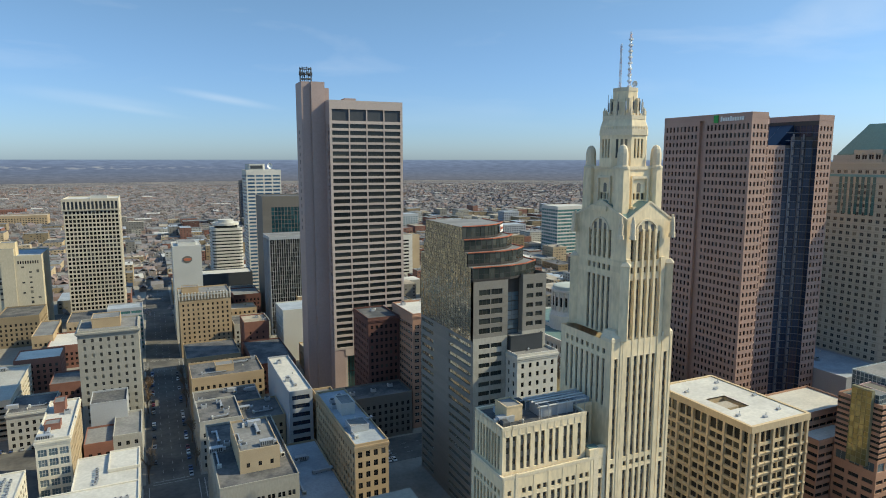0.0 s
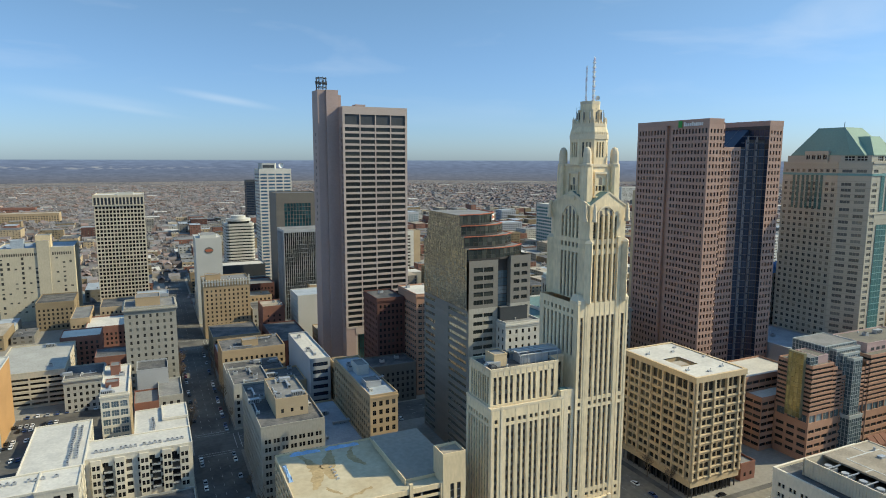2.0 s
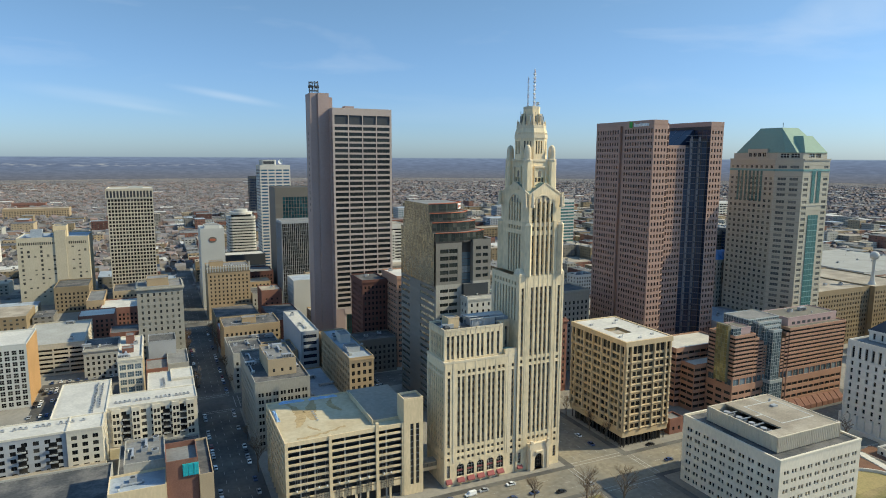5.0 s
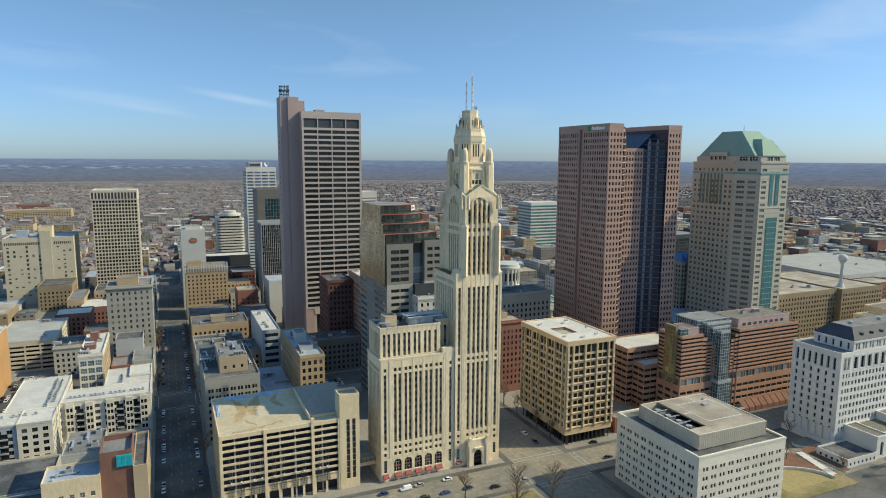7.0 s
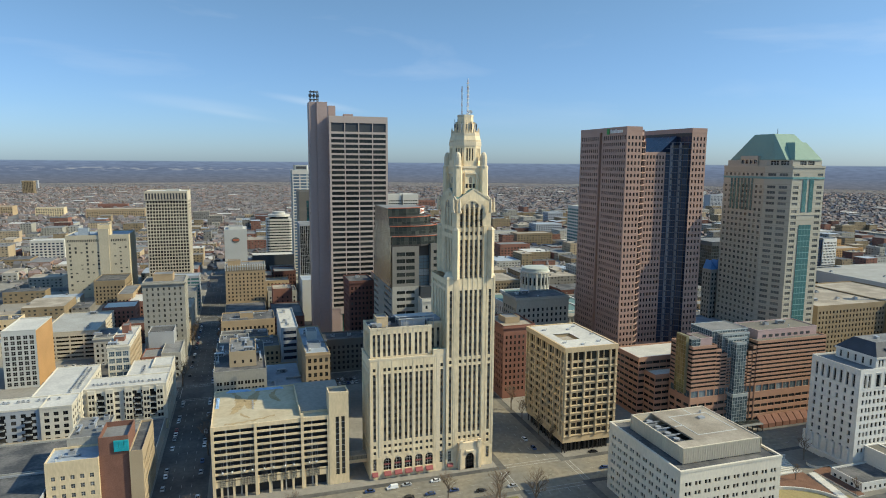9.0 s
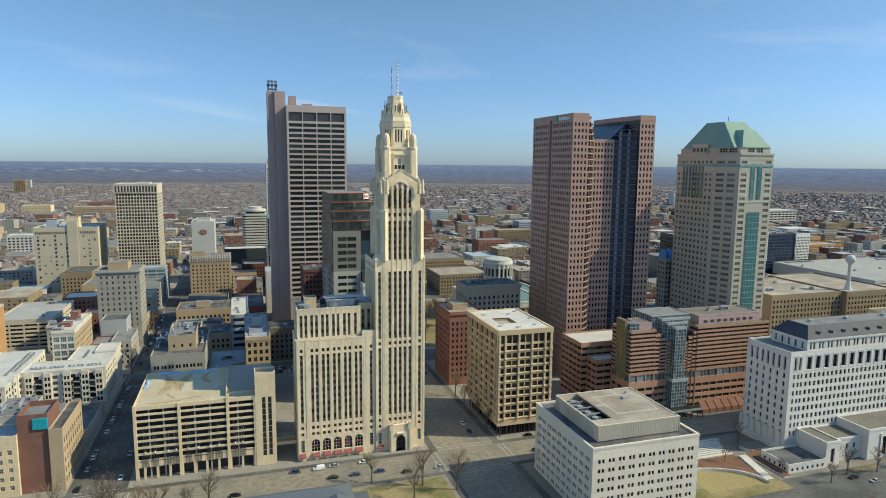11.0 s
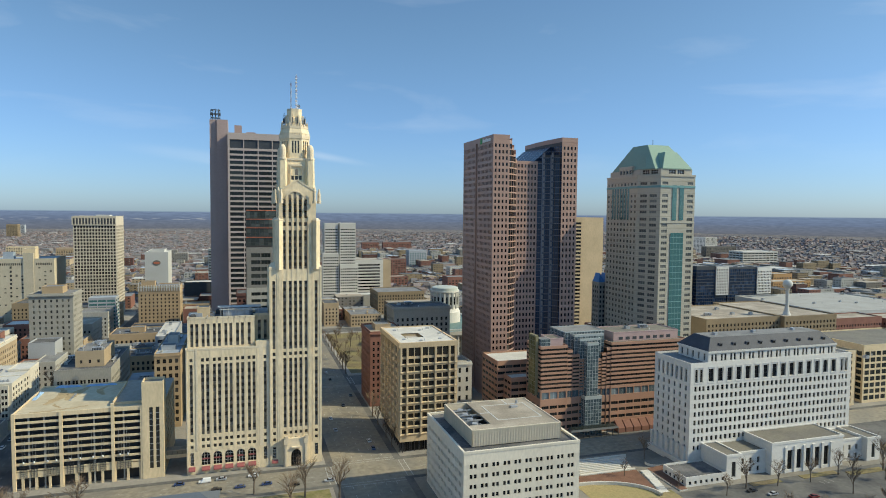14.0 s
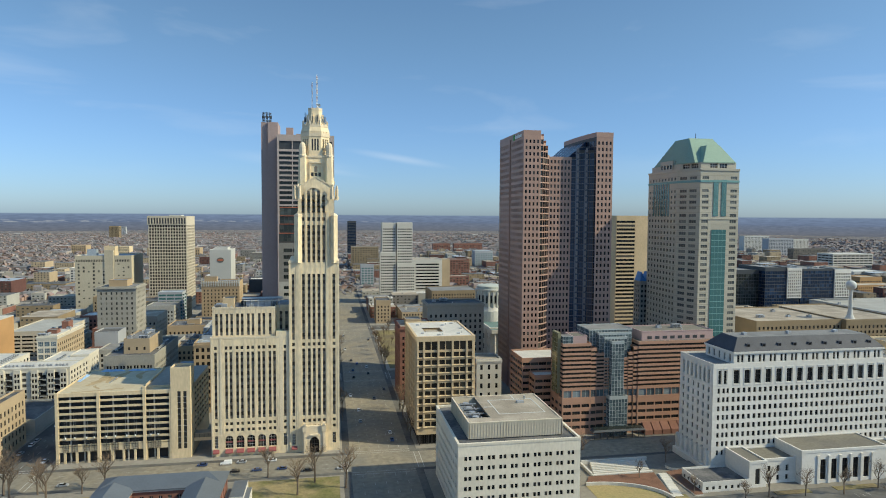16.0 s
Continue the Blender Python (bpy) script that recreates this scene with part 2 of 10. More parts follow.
concrete_grey = M("grey_concrete", (0.38, 0.355, 0.305), 0.85, 0.14, 0.07, 1.2, 0.06, streak=0.4)
marble_white = M("white_marble", (0.64, 0.61, 0.55), 0.6, 0.08, 0.04, 1.0, 0.04)
stone_white = M("white_limestone", (0.56, 0.53, 0.465), 0.75, 0.10, 0.05, 1.2, 0.04, streak=0.4)
stone_cream = M("creamy_white_limestone", (0.66, 0.595, 0.475), 0.75, 0.10, 0.05, 1.2, 0.04, streak=0.4)
stone_grey = M("grey_limestone", (0.40, 0.385, 0.34), 0.8, 0.12, 0.06, 1.6, 0.06, streak=0.4)
brick_red = M("red_brick", (0.235, 0.112, 0.082), 0.9, 0.18, 0.12, 4.0, 0.12)
brick_dark = M("dark_brick", (0.13, 0.062, 0.05), 0.9, 0.16, 0.12, 4.0, 0.12)
brick_tan = M("tan_brick", (0.41, 0.30, 0.18), 0.9, 0.14, 0.08, 4.0, 0.10)
brick_buff = M("buff_brick", (0.42, 0.325, 0.21), 0.9, 0.14, 0.08, 4.0, 0.10)
brick_stair = M("weathered_brown_brick", (0.20, 0.10, 0.072), 0.9, 0.2, 0.15, 3.0, 0.1)
brick_orange = M("orange_brick", (0.46, 0.27, 0.12), 0.9, 0.12, 0.08, 4.0, 0.10)
brick_band = M("red_band_panel", (0.40, 0.23, 0.155), 0.7, 0.12, 0.08, 2.0, 0.05)
stucco_white = M("white_stucco", (0.60, 0.55, 0.45), 0.85, 0.10, 0.06, 1.5, 0.05, streak=0.4)
stucco_grey = M("grey_panel", (0.36, 0.37, 0.38), 0.75, 0.08, 0.06, 1.5, 0.03)
paint_pale = M("pale_grey_paint", (0.50, 0.49, 0.45), 0.75, 0.08, 0.05, 1.5, 0.03)
roof_white = M("white_membrane", (0.56, 0.535, 0.475), 0.8, 0.14, 0.09, 0.7, 0.04, col2=(0.45, 0.43, 0.385))
roof_grey = M("grey_membrane", (0.23, 0.225, 0.215), 0.9, 0.22, 0.10, 0.8, 0.06, col2=(0.15, 0.15, 0.145))
roof_dark = M("dark_bitumen", (0.075, 0.078, 0.082), 0.9, 0.25, 0.10, 0.8, 0.06, col2=(0.13, 0.125, 0.12))
roof_tan = M("tan_gravel", (0.30, 0.255, 0.195), 0.95, 0.18, 0.08, 1.2, 0.08, col2=(0.37, 0.32, 0.25))
roof_brown = M("weathered_brown_roof", (0.185, 0.17, 0.135), 0.95, 0.2, 0.08, 1.0, 0.06, col2=(0.135, 0.125, 0.105))
roof_blue = M("pale_blue_membrane", (0.36, 0.40, 0.44), 0.8, 0.16, 0.1, 0.8, 0.04, col2=(0.27, 0.30, 0.33))
slate = M("dark_slate", (0.065, 0.068, 0.078), 0.7, 0.2, 0.2, 3, 0.1)
metal_grey = M("galvanised_metal", (0.42, 0.43, 0.44), 0.45, 0.12, 0.2, 2, 0.02, metal=0.4)
metal_dark = M("dark_metal", (0.07, 0.075, 0.08), 0.5, 0.1, 0.2, 2, 0.02, metal=0.3)
metal_white = M("white_enamel", (0.72, 0.72, 0.70), 0.4, 0.06, 0.2, 2, 0.0)
rust_red = M("rust_red_steel", (0.42, 0.13, 0.07), 0.6, 0.15, 0.2, 2, 0.03)
frame_dark = M("bronze_frame", (0.055, 0.05, 0.047), 0.5, 0.1, 0.2, 2, 0.0)
frame_pale = M("pale_frame", (0.50, 0.48, 0.44), 0.6, 0.1, 0.2, 2, 0.0)
frame_teal = M("teal_frame", (0.17, 0.32, 0.31), 0.5, 0.1, 0.2, 2, 0.0)
teal_panel = M("teal_panel", (0.03, 0.36, 0.40), 0.6, 0.06, 0.2, 2, 0.0)
awning_red = M("dull_red_awning", (0.27, 0.085, 0.08), 0.85, 0.12, 0.3, 3, 0.03)
glass_dark = GL("dark_glass", (0.010, 0.011, 0.012), (0.10, 0.09, 0.075), 0.25, 0.1, 0.3)
glass_bronze = GL("bronze_glass", (0.03, 0.026, 0.02), (0.10, 0.085, 0.055), 0.5, 0.1, 0.4)
glass_strip = GL("shaded_glass", (0.055, 0.054, 0.05), (0.26, 0.235, 0.18), 0.35)
glass_green = GL("green_grey_glass", (0.02, 0.025, 0.024), (0.055, 0.062, 0.056), 0.5, 0.08, 0.35)
glass_blue = GL("blue_glass", (0.010, 0.020, 0.045), (0.022, 0.04, 0.08), 0.5, 0.04, 0.7)
glass_azure = GL("azure_office_glass", (0.010, 0.022, 0.05), (0.03, 0.06, 0.12), 0.4, 0.12, 0.4)
glass_teal = GL("teal_glass", (0.055, 0.15, 0.15), (0.095, 0.22, 0.21), 0.5, 0.06, 0.7)
glass_mirror = GL("mirror_glass", (0.38, 0.385, 0.34), (0.58, 0.55, 0.45), 0.5, 0.04, 0.7, 0.85, 0.5)
glass_pale = GL("pale_sky_glass", (0.14, 0.20, 0.24), (0.28, 0.33, 0.36), 0.5, 0.08, 0.6, 0.35)
asphalt = M("asphalt", (0.085, 0.082, 0.077), 0.92, 0.22, 0.05, 0.5, 0.05, col2=(0.118, 0.112, 0.10))
paving = M("concrete_paving", (0.255, 0.235, 0.20), 0.9, 0.16, 0.06, 0.6, 0.05)
plaza = M("pale_plaza_paving", (0.215, 0.195, 0.16), 0.9, 0.16, 0.06, 0.6, 0.05)
grass_mat = M("winter_grass", (0.16, 0.15, 0.055), 0.95, 0.25, 0.08, 1.0, 0.1, col2=(0.24, 0.19, 0.095))
masonry_grey = M("grey_beige_masonry", (0.52, 0.455, 0.35), 0.85, 0.10, 0.05, 1.2, 0.04, streak=0.4)
stone_warm = M("warm_grey_stone", (0.33, 0.31, 0.26), 0.8, 0.12, 0.06, 1.6, 0.06, streak=0.4)
brick_brown = M("brown_brick", (0.27, 0.205, 0.125), 0.9, 0.14, 0.08, 4.0, 0.10)
concrete_dim = M("dim_grey_panels", (0.21, 0.195, 0.17), 0.6, 0.10, 0.05, 1.2, 0.03, spec=0.4)
road_pale = M("pale_worn_concrete_road", (0.26, 0.228, 0.17), 0.92, 0.26, 0.05, 0.4, 0.04, col2=(0.175, 0.16, 0.13))
road_paint = M("road_paint", (0.36, 0.35, 0.32), 0.8, 0.15, 0.2, 1.5, 0.0)
bark = M("grey_bark", (0.15, 0.115, 0.085), 0.95, 0.2, 0.5, 4, 0.2)
twig = M("brown_twigs", (0.19, 0.135, 0.09), 0.95, 0.2, 0.3, 3, 0.0)
# bare twigs, greyed towards blue with the haze of distance in the colour
far_wood = M("bare_far_woods", (0.160, 0.152, 0.158), 1.0, 0.26, 0.004, 0.05, 0.0, rnd=0.26, col2=(0.185, 0.168, 0.158))
far_ground = M("suburban_ground", (0.21, 0.20, 0.18), 1.0, 0.26, 0.006, 0.03, 0.0, col2=(0.155, 0.152, 0.15))
house_wall = M("house_walls", (0.28, 0.26, 0.24), 0.9, 0.1, 0.02, 0.2, 0.0, rnd=0.38, col2=(0.28, 0.19, 0.15))
house_roof = M("house_roofs", (0.17, 0.162, 0.165), 0.9, 0.1, 0.02, 0.2, 0.0, rnd=0.4, col2=(0.19, 0.14, 0.125))


# ---- mesh builder ----
class Mesh:
    """Collects faces with their materials; every face has corners of its own."""

    def __init__(self):
        self.v, self.f, self.m, self.mats = [], [], [], []

    def slot(self, mat):
        if mat not in self.mats:
            self.mats.append(mat)
        return self.mats.index(mat)

    def face(self, pts, mat):
        n = len(self.v)
        self.v += [tuple(p) for p in pts]
        self.f.append(tuple(range(n, n + len(pts))))
        self.m.append(self.slot(mat))

    def box(self, x0, x1, y0, y1, z0, z1, mat, top=None, bottom=False):
        """A box whose corners are shared, so that it is one island."""
        n = len(self.v)
        self.v += [(x0, y0, z0), (x1, y0, z0), (x1, y1, z0), (x0, y1, z0), (x0, y0, z1), (x1, y0, z1), (x1, y1, z1), (x0, y1, z1)]
        fs = [(0, 1, 5, 4), (1, 2, 6, 5), (2, 3, 7, 6), (3, 0, 4, 7), (4, 5, 6, 7)]
        if bottom:
            fs.append((3, 2, 1, 0))
        s, t = self.slot(mat), self.slot(top or mat)
        for i, q in enumerate(fs):
            self.f.append(tuple(n + k for k in q))
            self.m.append(t if i == 4 else s)

    def obox(self, p, u, a, b, c0, c1, z0, z1, mat):
        """A box along direction u from p, from a to b along it, c0 to c1 inwards."""
        w = (-u[1], u[0])
        c = [(p[0] + u[0] * s + w[0] * t, p[1] + u[1] * s + w[1] * t) for s, t in ((a, c0), (b, c0), (b, c1), (a, c1))]
        self.prism(c, z0, z1, mat, bottom=True)

    def prism(self, poly, z0, z1, mat, top=None, bottom=False, cap=True):
        n, k = len(self.v), len(poly)
        self.v += [(x, y, z0) for x, y in poly] + [(x, y, z1) for x, y in poly]
        s, t = self.slot(mat), self.slot(top or mat)
        for i in range(k):
            j = (i + 1) % k
            self.f.append((n + i, n + j, n + k + j, n + k + i))
            self.m.append(s)
        if cap:
            self.f.append(tuple(range(n + k, n + 2 * k)))
            self.m.append(t)
        if bottom:
            self.f.append(tuple(range(n + k - 1, n - 1, -1)))
            self.m.append(s)

    def loft(self, rings, mat, cap=True, top=None):
        """Rings of equal count, each a list of (x, y, z), joined one to the next."""
        n, k = len(self.v), len(rings[0])
        for r in rings:
            self.v += [tuple(p) for p in r]
        s = self.slot(mat)
        for a in range(len(rings) - 1):
            for i in range(k):
                j = (i + 1) % k
                self.f.append((n + a * k + i, n + a * k + j, n + (a + 1) * k + j, n + (a + 1) * k + i))
                self.m.append(s)
        if cap:
            self.f.append(tuple(n + (len(rings) - 1) * k + i for i in range(k)))
            self.m.append(self.slot(top or mat))

    def tube(self, p, q, r, mat, k=6, r2=None):
        p, q = Vector(p), Vector(q)
        d = (q - p).normalized()
        a = d.orthogonal().normalized()
        b = d.cross(a)
        r2 = r if r2 is None else r2
        ring = lambda c, s: [c + (a * math.cos(2 * math.pi * i / k) + b * math.sin(2 * math.pi * i / k)) * s for i in range(k)]
        self.loft([ring(p, r), ring(q, r2)], mat)

    def add(self, other, mat):
        """Another builder's faces, moved by a matrix."""
        n = len(self.v)
        self.v += [tuple(mat @ Vector(p)) for p in other.v]
        self.f += [tuple(n + i for i in f) for f in other.f]
        self.m += [self.slot(other.mats[i]) for i in other.m]

    def data(self, name):
        me = bpy.data.meshes.new(name)
        me.from_pydata(self.v, [], self.f)
        for mt in self.mats:
            me.materials.append(mt)
        me.polygons.foreach_set("material_index", self.m)
        me.update()
        return me


def part(name, mesh, parent, label="", kind=""):
    ob = new(name, mesh.data(name) if isinstance(mesh, Mesh) else mesh)
    if parent is not None:
        ob.parent = parent
        ob.matrix_parent_inverse = Matrix.Translation(-parent.location)
    return tagged(ob, label, kind=kind)


def thing(name, label, category, at=(0, 0, 0), group="", kind=""):
    ob = new(name)
    ob.location = at
    ob.empty_display_size = 0.5
    return tagged(ob, label, category, group, kind)


# ---- walls with openings, windows ----
def facade(mb, p, q, z0, z1, cols, rows, depth, mat, reveal=None):
    """A wall from p to q (outside to the right of the way), with an opening at each column and row. Returns the openings."""
    L = math.hypot(q[0] - p[0], q[1] - p[1])
    u = ((q[0] - p[0]) / L, (q[1] - p[1]) / L)
    w = (-u[1], u[0])
    at = lambda s, t, z: (p[0] + u[0] * s + w[0] * t, p[1] + u[1] * s + w[1] * t, z)
    quad = lambda a, b, c, d, m: mb.face((at(a, 0, c), at(b, 0, c), at(b, 0, d), at(a, 0, d)), m)
    reveal = reveal or mat
    out = []
    z = z0
    if not cols:
        rows = []
    for r0, r1 in rows:
        if r0 > z + 1e-4:
            quad(0, L, z, r0, mat)
        s = 0
        for a, b in cols:
            if a > s + 1e-4:
                quad(s, a, r0, r1, mat)
            mb.face((at(a, 0, r0), at(b, 0, r0), at(b, depth, r0), at(a, depth, r0)), reveal)
            mb.face((at(b, 0, r1), at(a, 0, r1), at(a, depth, r1), at(b, depth, r1)), reveal)
            mb.face((at(a, 0, r1), at(a, 0, r0), at(a, depth, r0), at(a, depth, r1)), reveal)
            mb.face((at(b, 0, r0), at(b, 0, r1), at(b, depth, r1), at(b, depth, r0)), reveal)
            out.append((at(a, depth, r0), u, b - a, r1 - r0))
            s = b
        if s < L - 1e-4:
            quad(s, L, r0, r1, mat)
        z = r1
    if z < z1 - 1e-4:
        quad(0, L, z, z1, mat)
    return out


WIN, SINGLE = {}, {}
LIMIT = {"skyscraper": 290, "skyscraper.001": 160, "skyscraper.002": 230, "skyscraper.003": 190, "courthouse": 270, "office_block": 250, "office_block.001": 230, "office_complex": 220, "office_tower": 150, "apartment_complex": 150}


def win_mesh(w, h, nv, nh, glass, framing, bar):
    """A window: pane with a frame and glazing bars, its foot at the left."""
    key = (round(w, 2), round(h, 2), nv, nh, glass.name, framing.name, bar)
    if key not in WIN:
        mb = Mesh()
        mb.face(((0, 0, 0), (w, 0, 0), (w, 0, h), (0, 0, h)), glass)
        e = 0.05
        xs = [w * i / nv for i in range(1, nv)]
        zs = [h * i / nh for i in range(1, nh)]
        for x in xs:
            mb.face(((x - bar, -e, 0), (x + bar, -e, 0), (x + bar, -e, h), (x - bar, -e, h)), framing)
        for z in zs:
            mb.face(((0, -e - 0.01, z - bar), (w, -e - 0.01, z - bar), (w, -e - 0.01, z + bar), (0, -e - 0.01, z + bar)), framing)
        WIN[key] = (mb, mb.data("window"))
    return WIN[key]


def put_windows(parent, openings, nv=1, nh=1, glass=None, framing=None, bar=0.06, cap=60, name="window"):
    """Windows in the openings: the first ones singly, the rest as one mesh of many."""
    glass, framing = glass or glass_dark, framing or frame_dark
    rest = Mesh()
    root = parent
    while root.parent is not None:
        root = root.parent
    cap = max(0, min(cap, LIMIT.get(root.name, 30) - SINGLE.get(root.name, 0)))
    SINGLE[root.name] = SINGLE.get(root.name, 0) + min(cap, len(openings))
    for i, (o, u, w, h) in enumerate(openings):
        mb, me = win_mesh(w, h, nv, nh, glass, framing, bar)
        m = Matrix(((u[0], -u[1], 0, o[0]), (u[1], u[0], 0, o[1]), (0, 0, 1, o[2]), (0, 0, 0, 1)))
        if i < cap:
            ob = new(name, me)
            ob.parent = parent
            ob.matrix_basis = Matrix.Translation(-parent.location) @ m
        else:
            rest.add(mb, m)
    if rest.f:
        part(name + "_rows", rest, parent, kind="stuff")


def fit_cols(L, bay, ww, edge=0.8, group=1, gap=0.4):
    """Openings of width ww at about one each bay, centred; group: several close together in a bay."""
    n = max(1, round((L - 2 * edge) / bay))
    step = (L - 2 * edge) / n
    out = []
    for i in range(n):
        c = edge + step * (i + 0.5)
        tot = group * ww + (group - 1) * gap
        for g in range(group):
            a = c - tot / 2 + g * (ww + gap)
            out.append((a, a + ww))
    return [(max(a, 0.05), min(b, L - 0.05)) for a, b in out]


def fit_rows(z0, z1, floor, wh, sill=0.9, first=0.0, top=1.0):
    out, z = [], z0 + first
    while z + sill + wh <= z1 - top:
        out.append((z + sill, z + sill + wh))
        z += floor
    return out


def poly_rect(x0, x1, y0, y1):
    return [(x0, y0), (x1, y0), (x1, y1), (x0, y1)]


def grow(poly, d):
    """The outline moved outwards by d, for convex and gently concave outlines."""
    k, out = len(poly), []
    for i in range(k):
        a, b, c = Vector(poly[i - 1]), Vector(poly[i]), Vector(poly[(i + 1) % k])
        u, v = (b - a).normalized(), (c - b).normalized()
        n1, n2 = Vector((u.y, -u.x)), Vector((v.y, -v.x))
        n = (n1 + n2)
        n = n / max(0.3, n.dot(n1))
        out.append((b.x + n.x * d, b.y + n.y * d))
    return out


def ring(mb, poly, z0, z1, out, inn, mat):
    """A band round an outline, standing out by `out` and reaching in by `inn`."""
    A, B = grow(poly, out), grow(poly, -inn)
    k = len(poly)
    for i in range(k):
        j = (i + 1) % k
        mb.face(((*A[i], z0), (*A[j], z0), (*A[j], z1), (*A[i], z1)), mat)
        mb.face(((*A[i], z1), (*A[j], z1), (*B[j], z1), (*B[i], z1)), mat)
        mb.face(((*B[j], z0), (*B[i], z0), (*B[i], z1), (*B[j], z1)), mat)
        mb.face(((*A[j], z0), (*A[i], z0), (*B[i], z0), (*B[j], z0)), mat)


def S(bay=3.2, ww=1.5, floor=3.6, wh=1.9, sill=1.0, first=0.0, top=1.2, edge=0.8, group=1, gap=0.4, depth=0.25, nv=2, nh=2, glass=None, framing=None, bar=0.06, rib=0.0, ledge=0.0):
    return dict(bay=bay, ww=ww, floor=floor, wh=wh, sill=sill, first=first, top=top, edge=edge, group=group, gap=gap, depth=depth, nv=nv, nh=nh, glass=glass, framing=framing, bar=bar, rib=rib, ledge=ledge)


def raise_walls(parent, poly, z0, z1, mat, styles, cap=60, name="wall"):
    """Walls round an outline; styles: one for all edges, or one an edge (None: blank)."""
    k = len(poly)
    mats = mat if isinstance(mat, (list, tuple)) else [mat]
    for i in range(k):
        p, q = poly[i], poly[(i + 1) % k]
        s = styles[i % len(styles)] if isinstance(styles, (list, tuple)) else styles
        L = math.hypot(q[0] - p[0], q[1] - p[1])
        mb = Mesh()
        if s is False:
            continue
        mat = mats[i % len(mats)]
        if s is None or (k == 4 and i == 2):
            facade(mb, p, q, z0, z1, [], [], 0.2, mat)
            part(name, mb, parent)
            continue
        cols = fit_cols(L, s["bay"], s["ww"], s["edge"], s["group"], s["gap"])
        rows = fit_rows(z0, z1, s["floor"], s["wh"], s["sill"], s["first"], s["top"])
        ops = facade(mb, p, q, z0, z1, cols, rows, s["depth"], mat)
        u = ((q[0] - p[0]) / L, (q[1] - p[1]) / L)
        if s["rib"]:
            for a, b in [(0, cols[0][0] - 0.1)] + [(cols[c][1] + 0.1, cols[c + 1][0] - 0.1) for c in range(len(cols) - 1)]:
                if b - a > 0.2:
                    mb.obox(p, u, a, b, -s["rib"], 0.02, z0, z1 - 0.3, mat)
        if s["ledge"]:
            for r0, r1 in rows:
                mb.obox(p, u, 0.05, L - 0.05, -s["ledge"], 0.02, r0 - 0.35, r0 - 0.1, mat)
        wall = part(name, mb, parent)
        put_windows(wall, ops, s["nv"], s["nh"], s["glass"], s["framing"], s["bar"], cap if i in (0, k - 1) else 0)


def flat_roof(parent, poly, z, wallmat, roofmat, parapet=0.9, thick=0.35, out=0.0, cornice=0.0):
    mb = Mesh()
    mb.face([(x, y, z - 0.02) for x, y in grow(poly, -0.05)], roofmat)
    part("roof", mb, parent)
    mb = Mesh()
    ring(mb, poly, z - (0.5 if out else 0.0), z + parapet, out + 0.003, thick, wallmat)
    if cornice:
        ring(mb, poly, z - 1.1, z - 0.2, cornice, 0.1, wallmat)
        ring(mb, poly, z - 1.9, z - 1.1, cornice * 0.5, 0.1, wallmat)
    part("parapet", mb, parent)


def building(name, label, x0, x1, y0, y1, h, mat, style, roof=None, z0=G, cap=9, parapet=0.9, cornice=0.0, category="building", poly=None, group="", out=0.0):
    poly = poly or poly_rect(x0, x1, y0, y1)
    cx, cy = sum(p[0] for p in poly) / len(poly), sum(p[1] for p in poly) / len(poly)
    b = thing(name, label, category, (cx, cy, z0), group)
    raise_walls(b, poly, z0, h, mat, style, cap)
    flat_roof(b, poly, h, mat[0] if isinstance(mat, (list, tuple)) else mat, roof or roof_grey, parapet, out=out, cornice=cornice)
    return b


# ---- the cream art deco tower ----
def strip_wall(mb, wins, spans, p, q, z0, z1, cols, smalls, strips, depth=0.55, floor=3.35, wh=1.9):
    """A wall with tall recessed strips (windows and spandrels by turns) and rows of small single windows."""
    rows = sorted([(a, b, "s") for a, b in smalls] + [(a, b, "t") for a, b in strips])
    ops = facade(mb, p, q, z0, z1, cols, [(a, b) for a, b, _ in rows], depth, terracotta)
    for o, u, w, h in ops:
        if h < 2.6:
            wins.append((o, u, w, h))
            continue
        n = max(1, round(h / floor))
        f = h / n
        for i in range(n):
            wins.append(((o[0], o[1], o[2] + i * f + f - wh - 0.05), u, w, wh))
            inn = (-u[1], u[0])
            spans.obox((o[0] - inn[0] * 0.12, o[1] - inn[1] * 0.12), u, 0.0, w, 0.0, 0.10, o[2] + i * f, o[2] + i * f + f - wh - 0.05, spandrel_dark)
        if h > 6:
            # pointed hood over the strip
            mb.obox((o[0], o[1]), u, 0.0, w, -depth - 0.10, -depth + 0.05, o[2] + h - 0.28, o[2] + h, terra_trim)


def arch_fill(mb, p, u, x0, x1, z_spring, z_top, depth, mat, steps=12):
    """The wall round the head of an arched opening, filling the corners above the curve."""
    w = (-u[1], u[0])
    at = lambda s, t, z: (p[0] + u[0] * s + w[0] * t, p[1] + u[1] * s + w[1] * t, z)
    c, r, hh = (x0 + x1) / 2, (x1 - x0) / 2, z_top - z_spring
    pts = [(c - r * math.cos(math.pi * i / steps), z_spring + hh * math.sin(math.pi * i / steps)) for i in range(steps + 1)]
    for (a, za), (b, zb) in zip(pts, pts[1:]):
        mb.face((at(a, 0, za), at(b, 0, zb), at(b, 0, z_top), at(a, 0, z_top)), mat)
        mb.face((at(b, 0, zb), at(a, 0, za), at(a, depth, za), at(b, depth, zb)), mat)


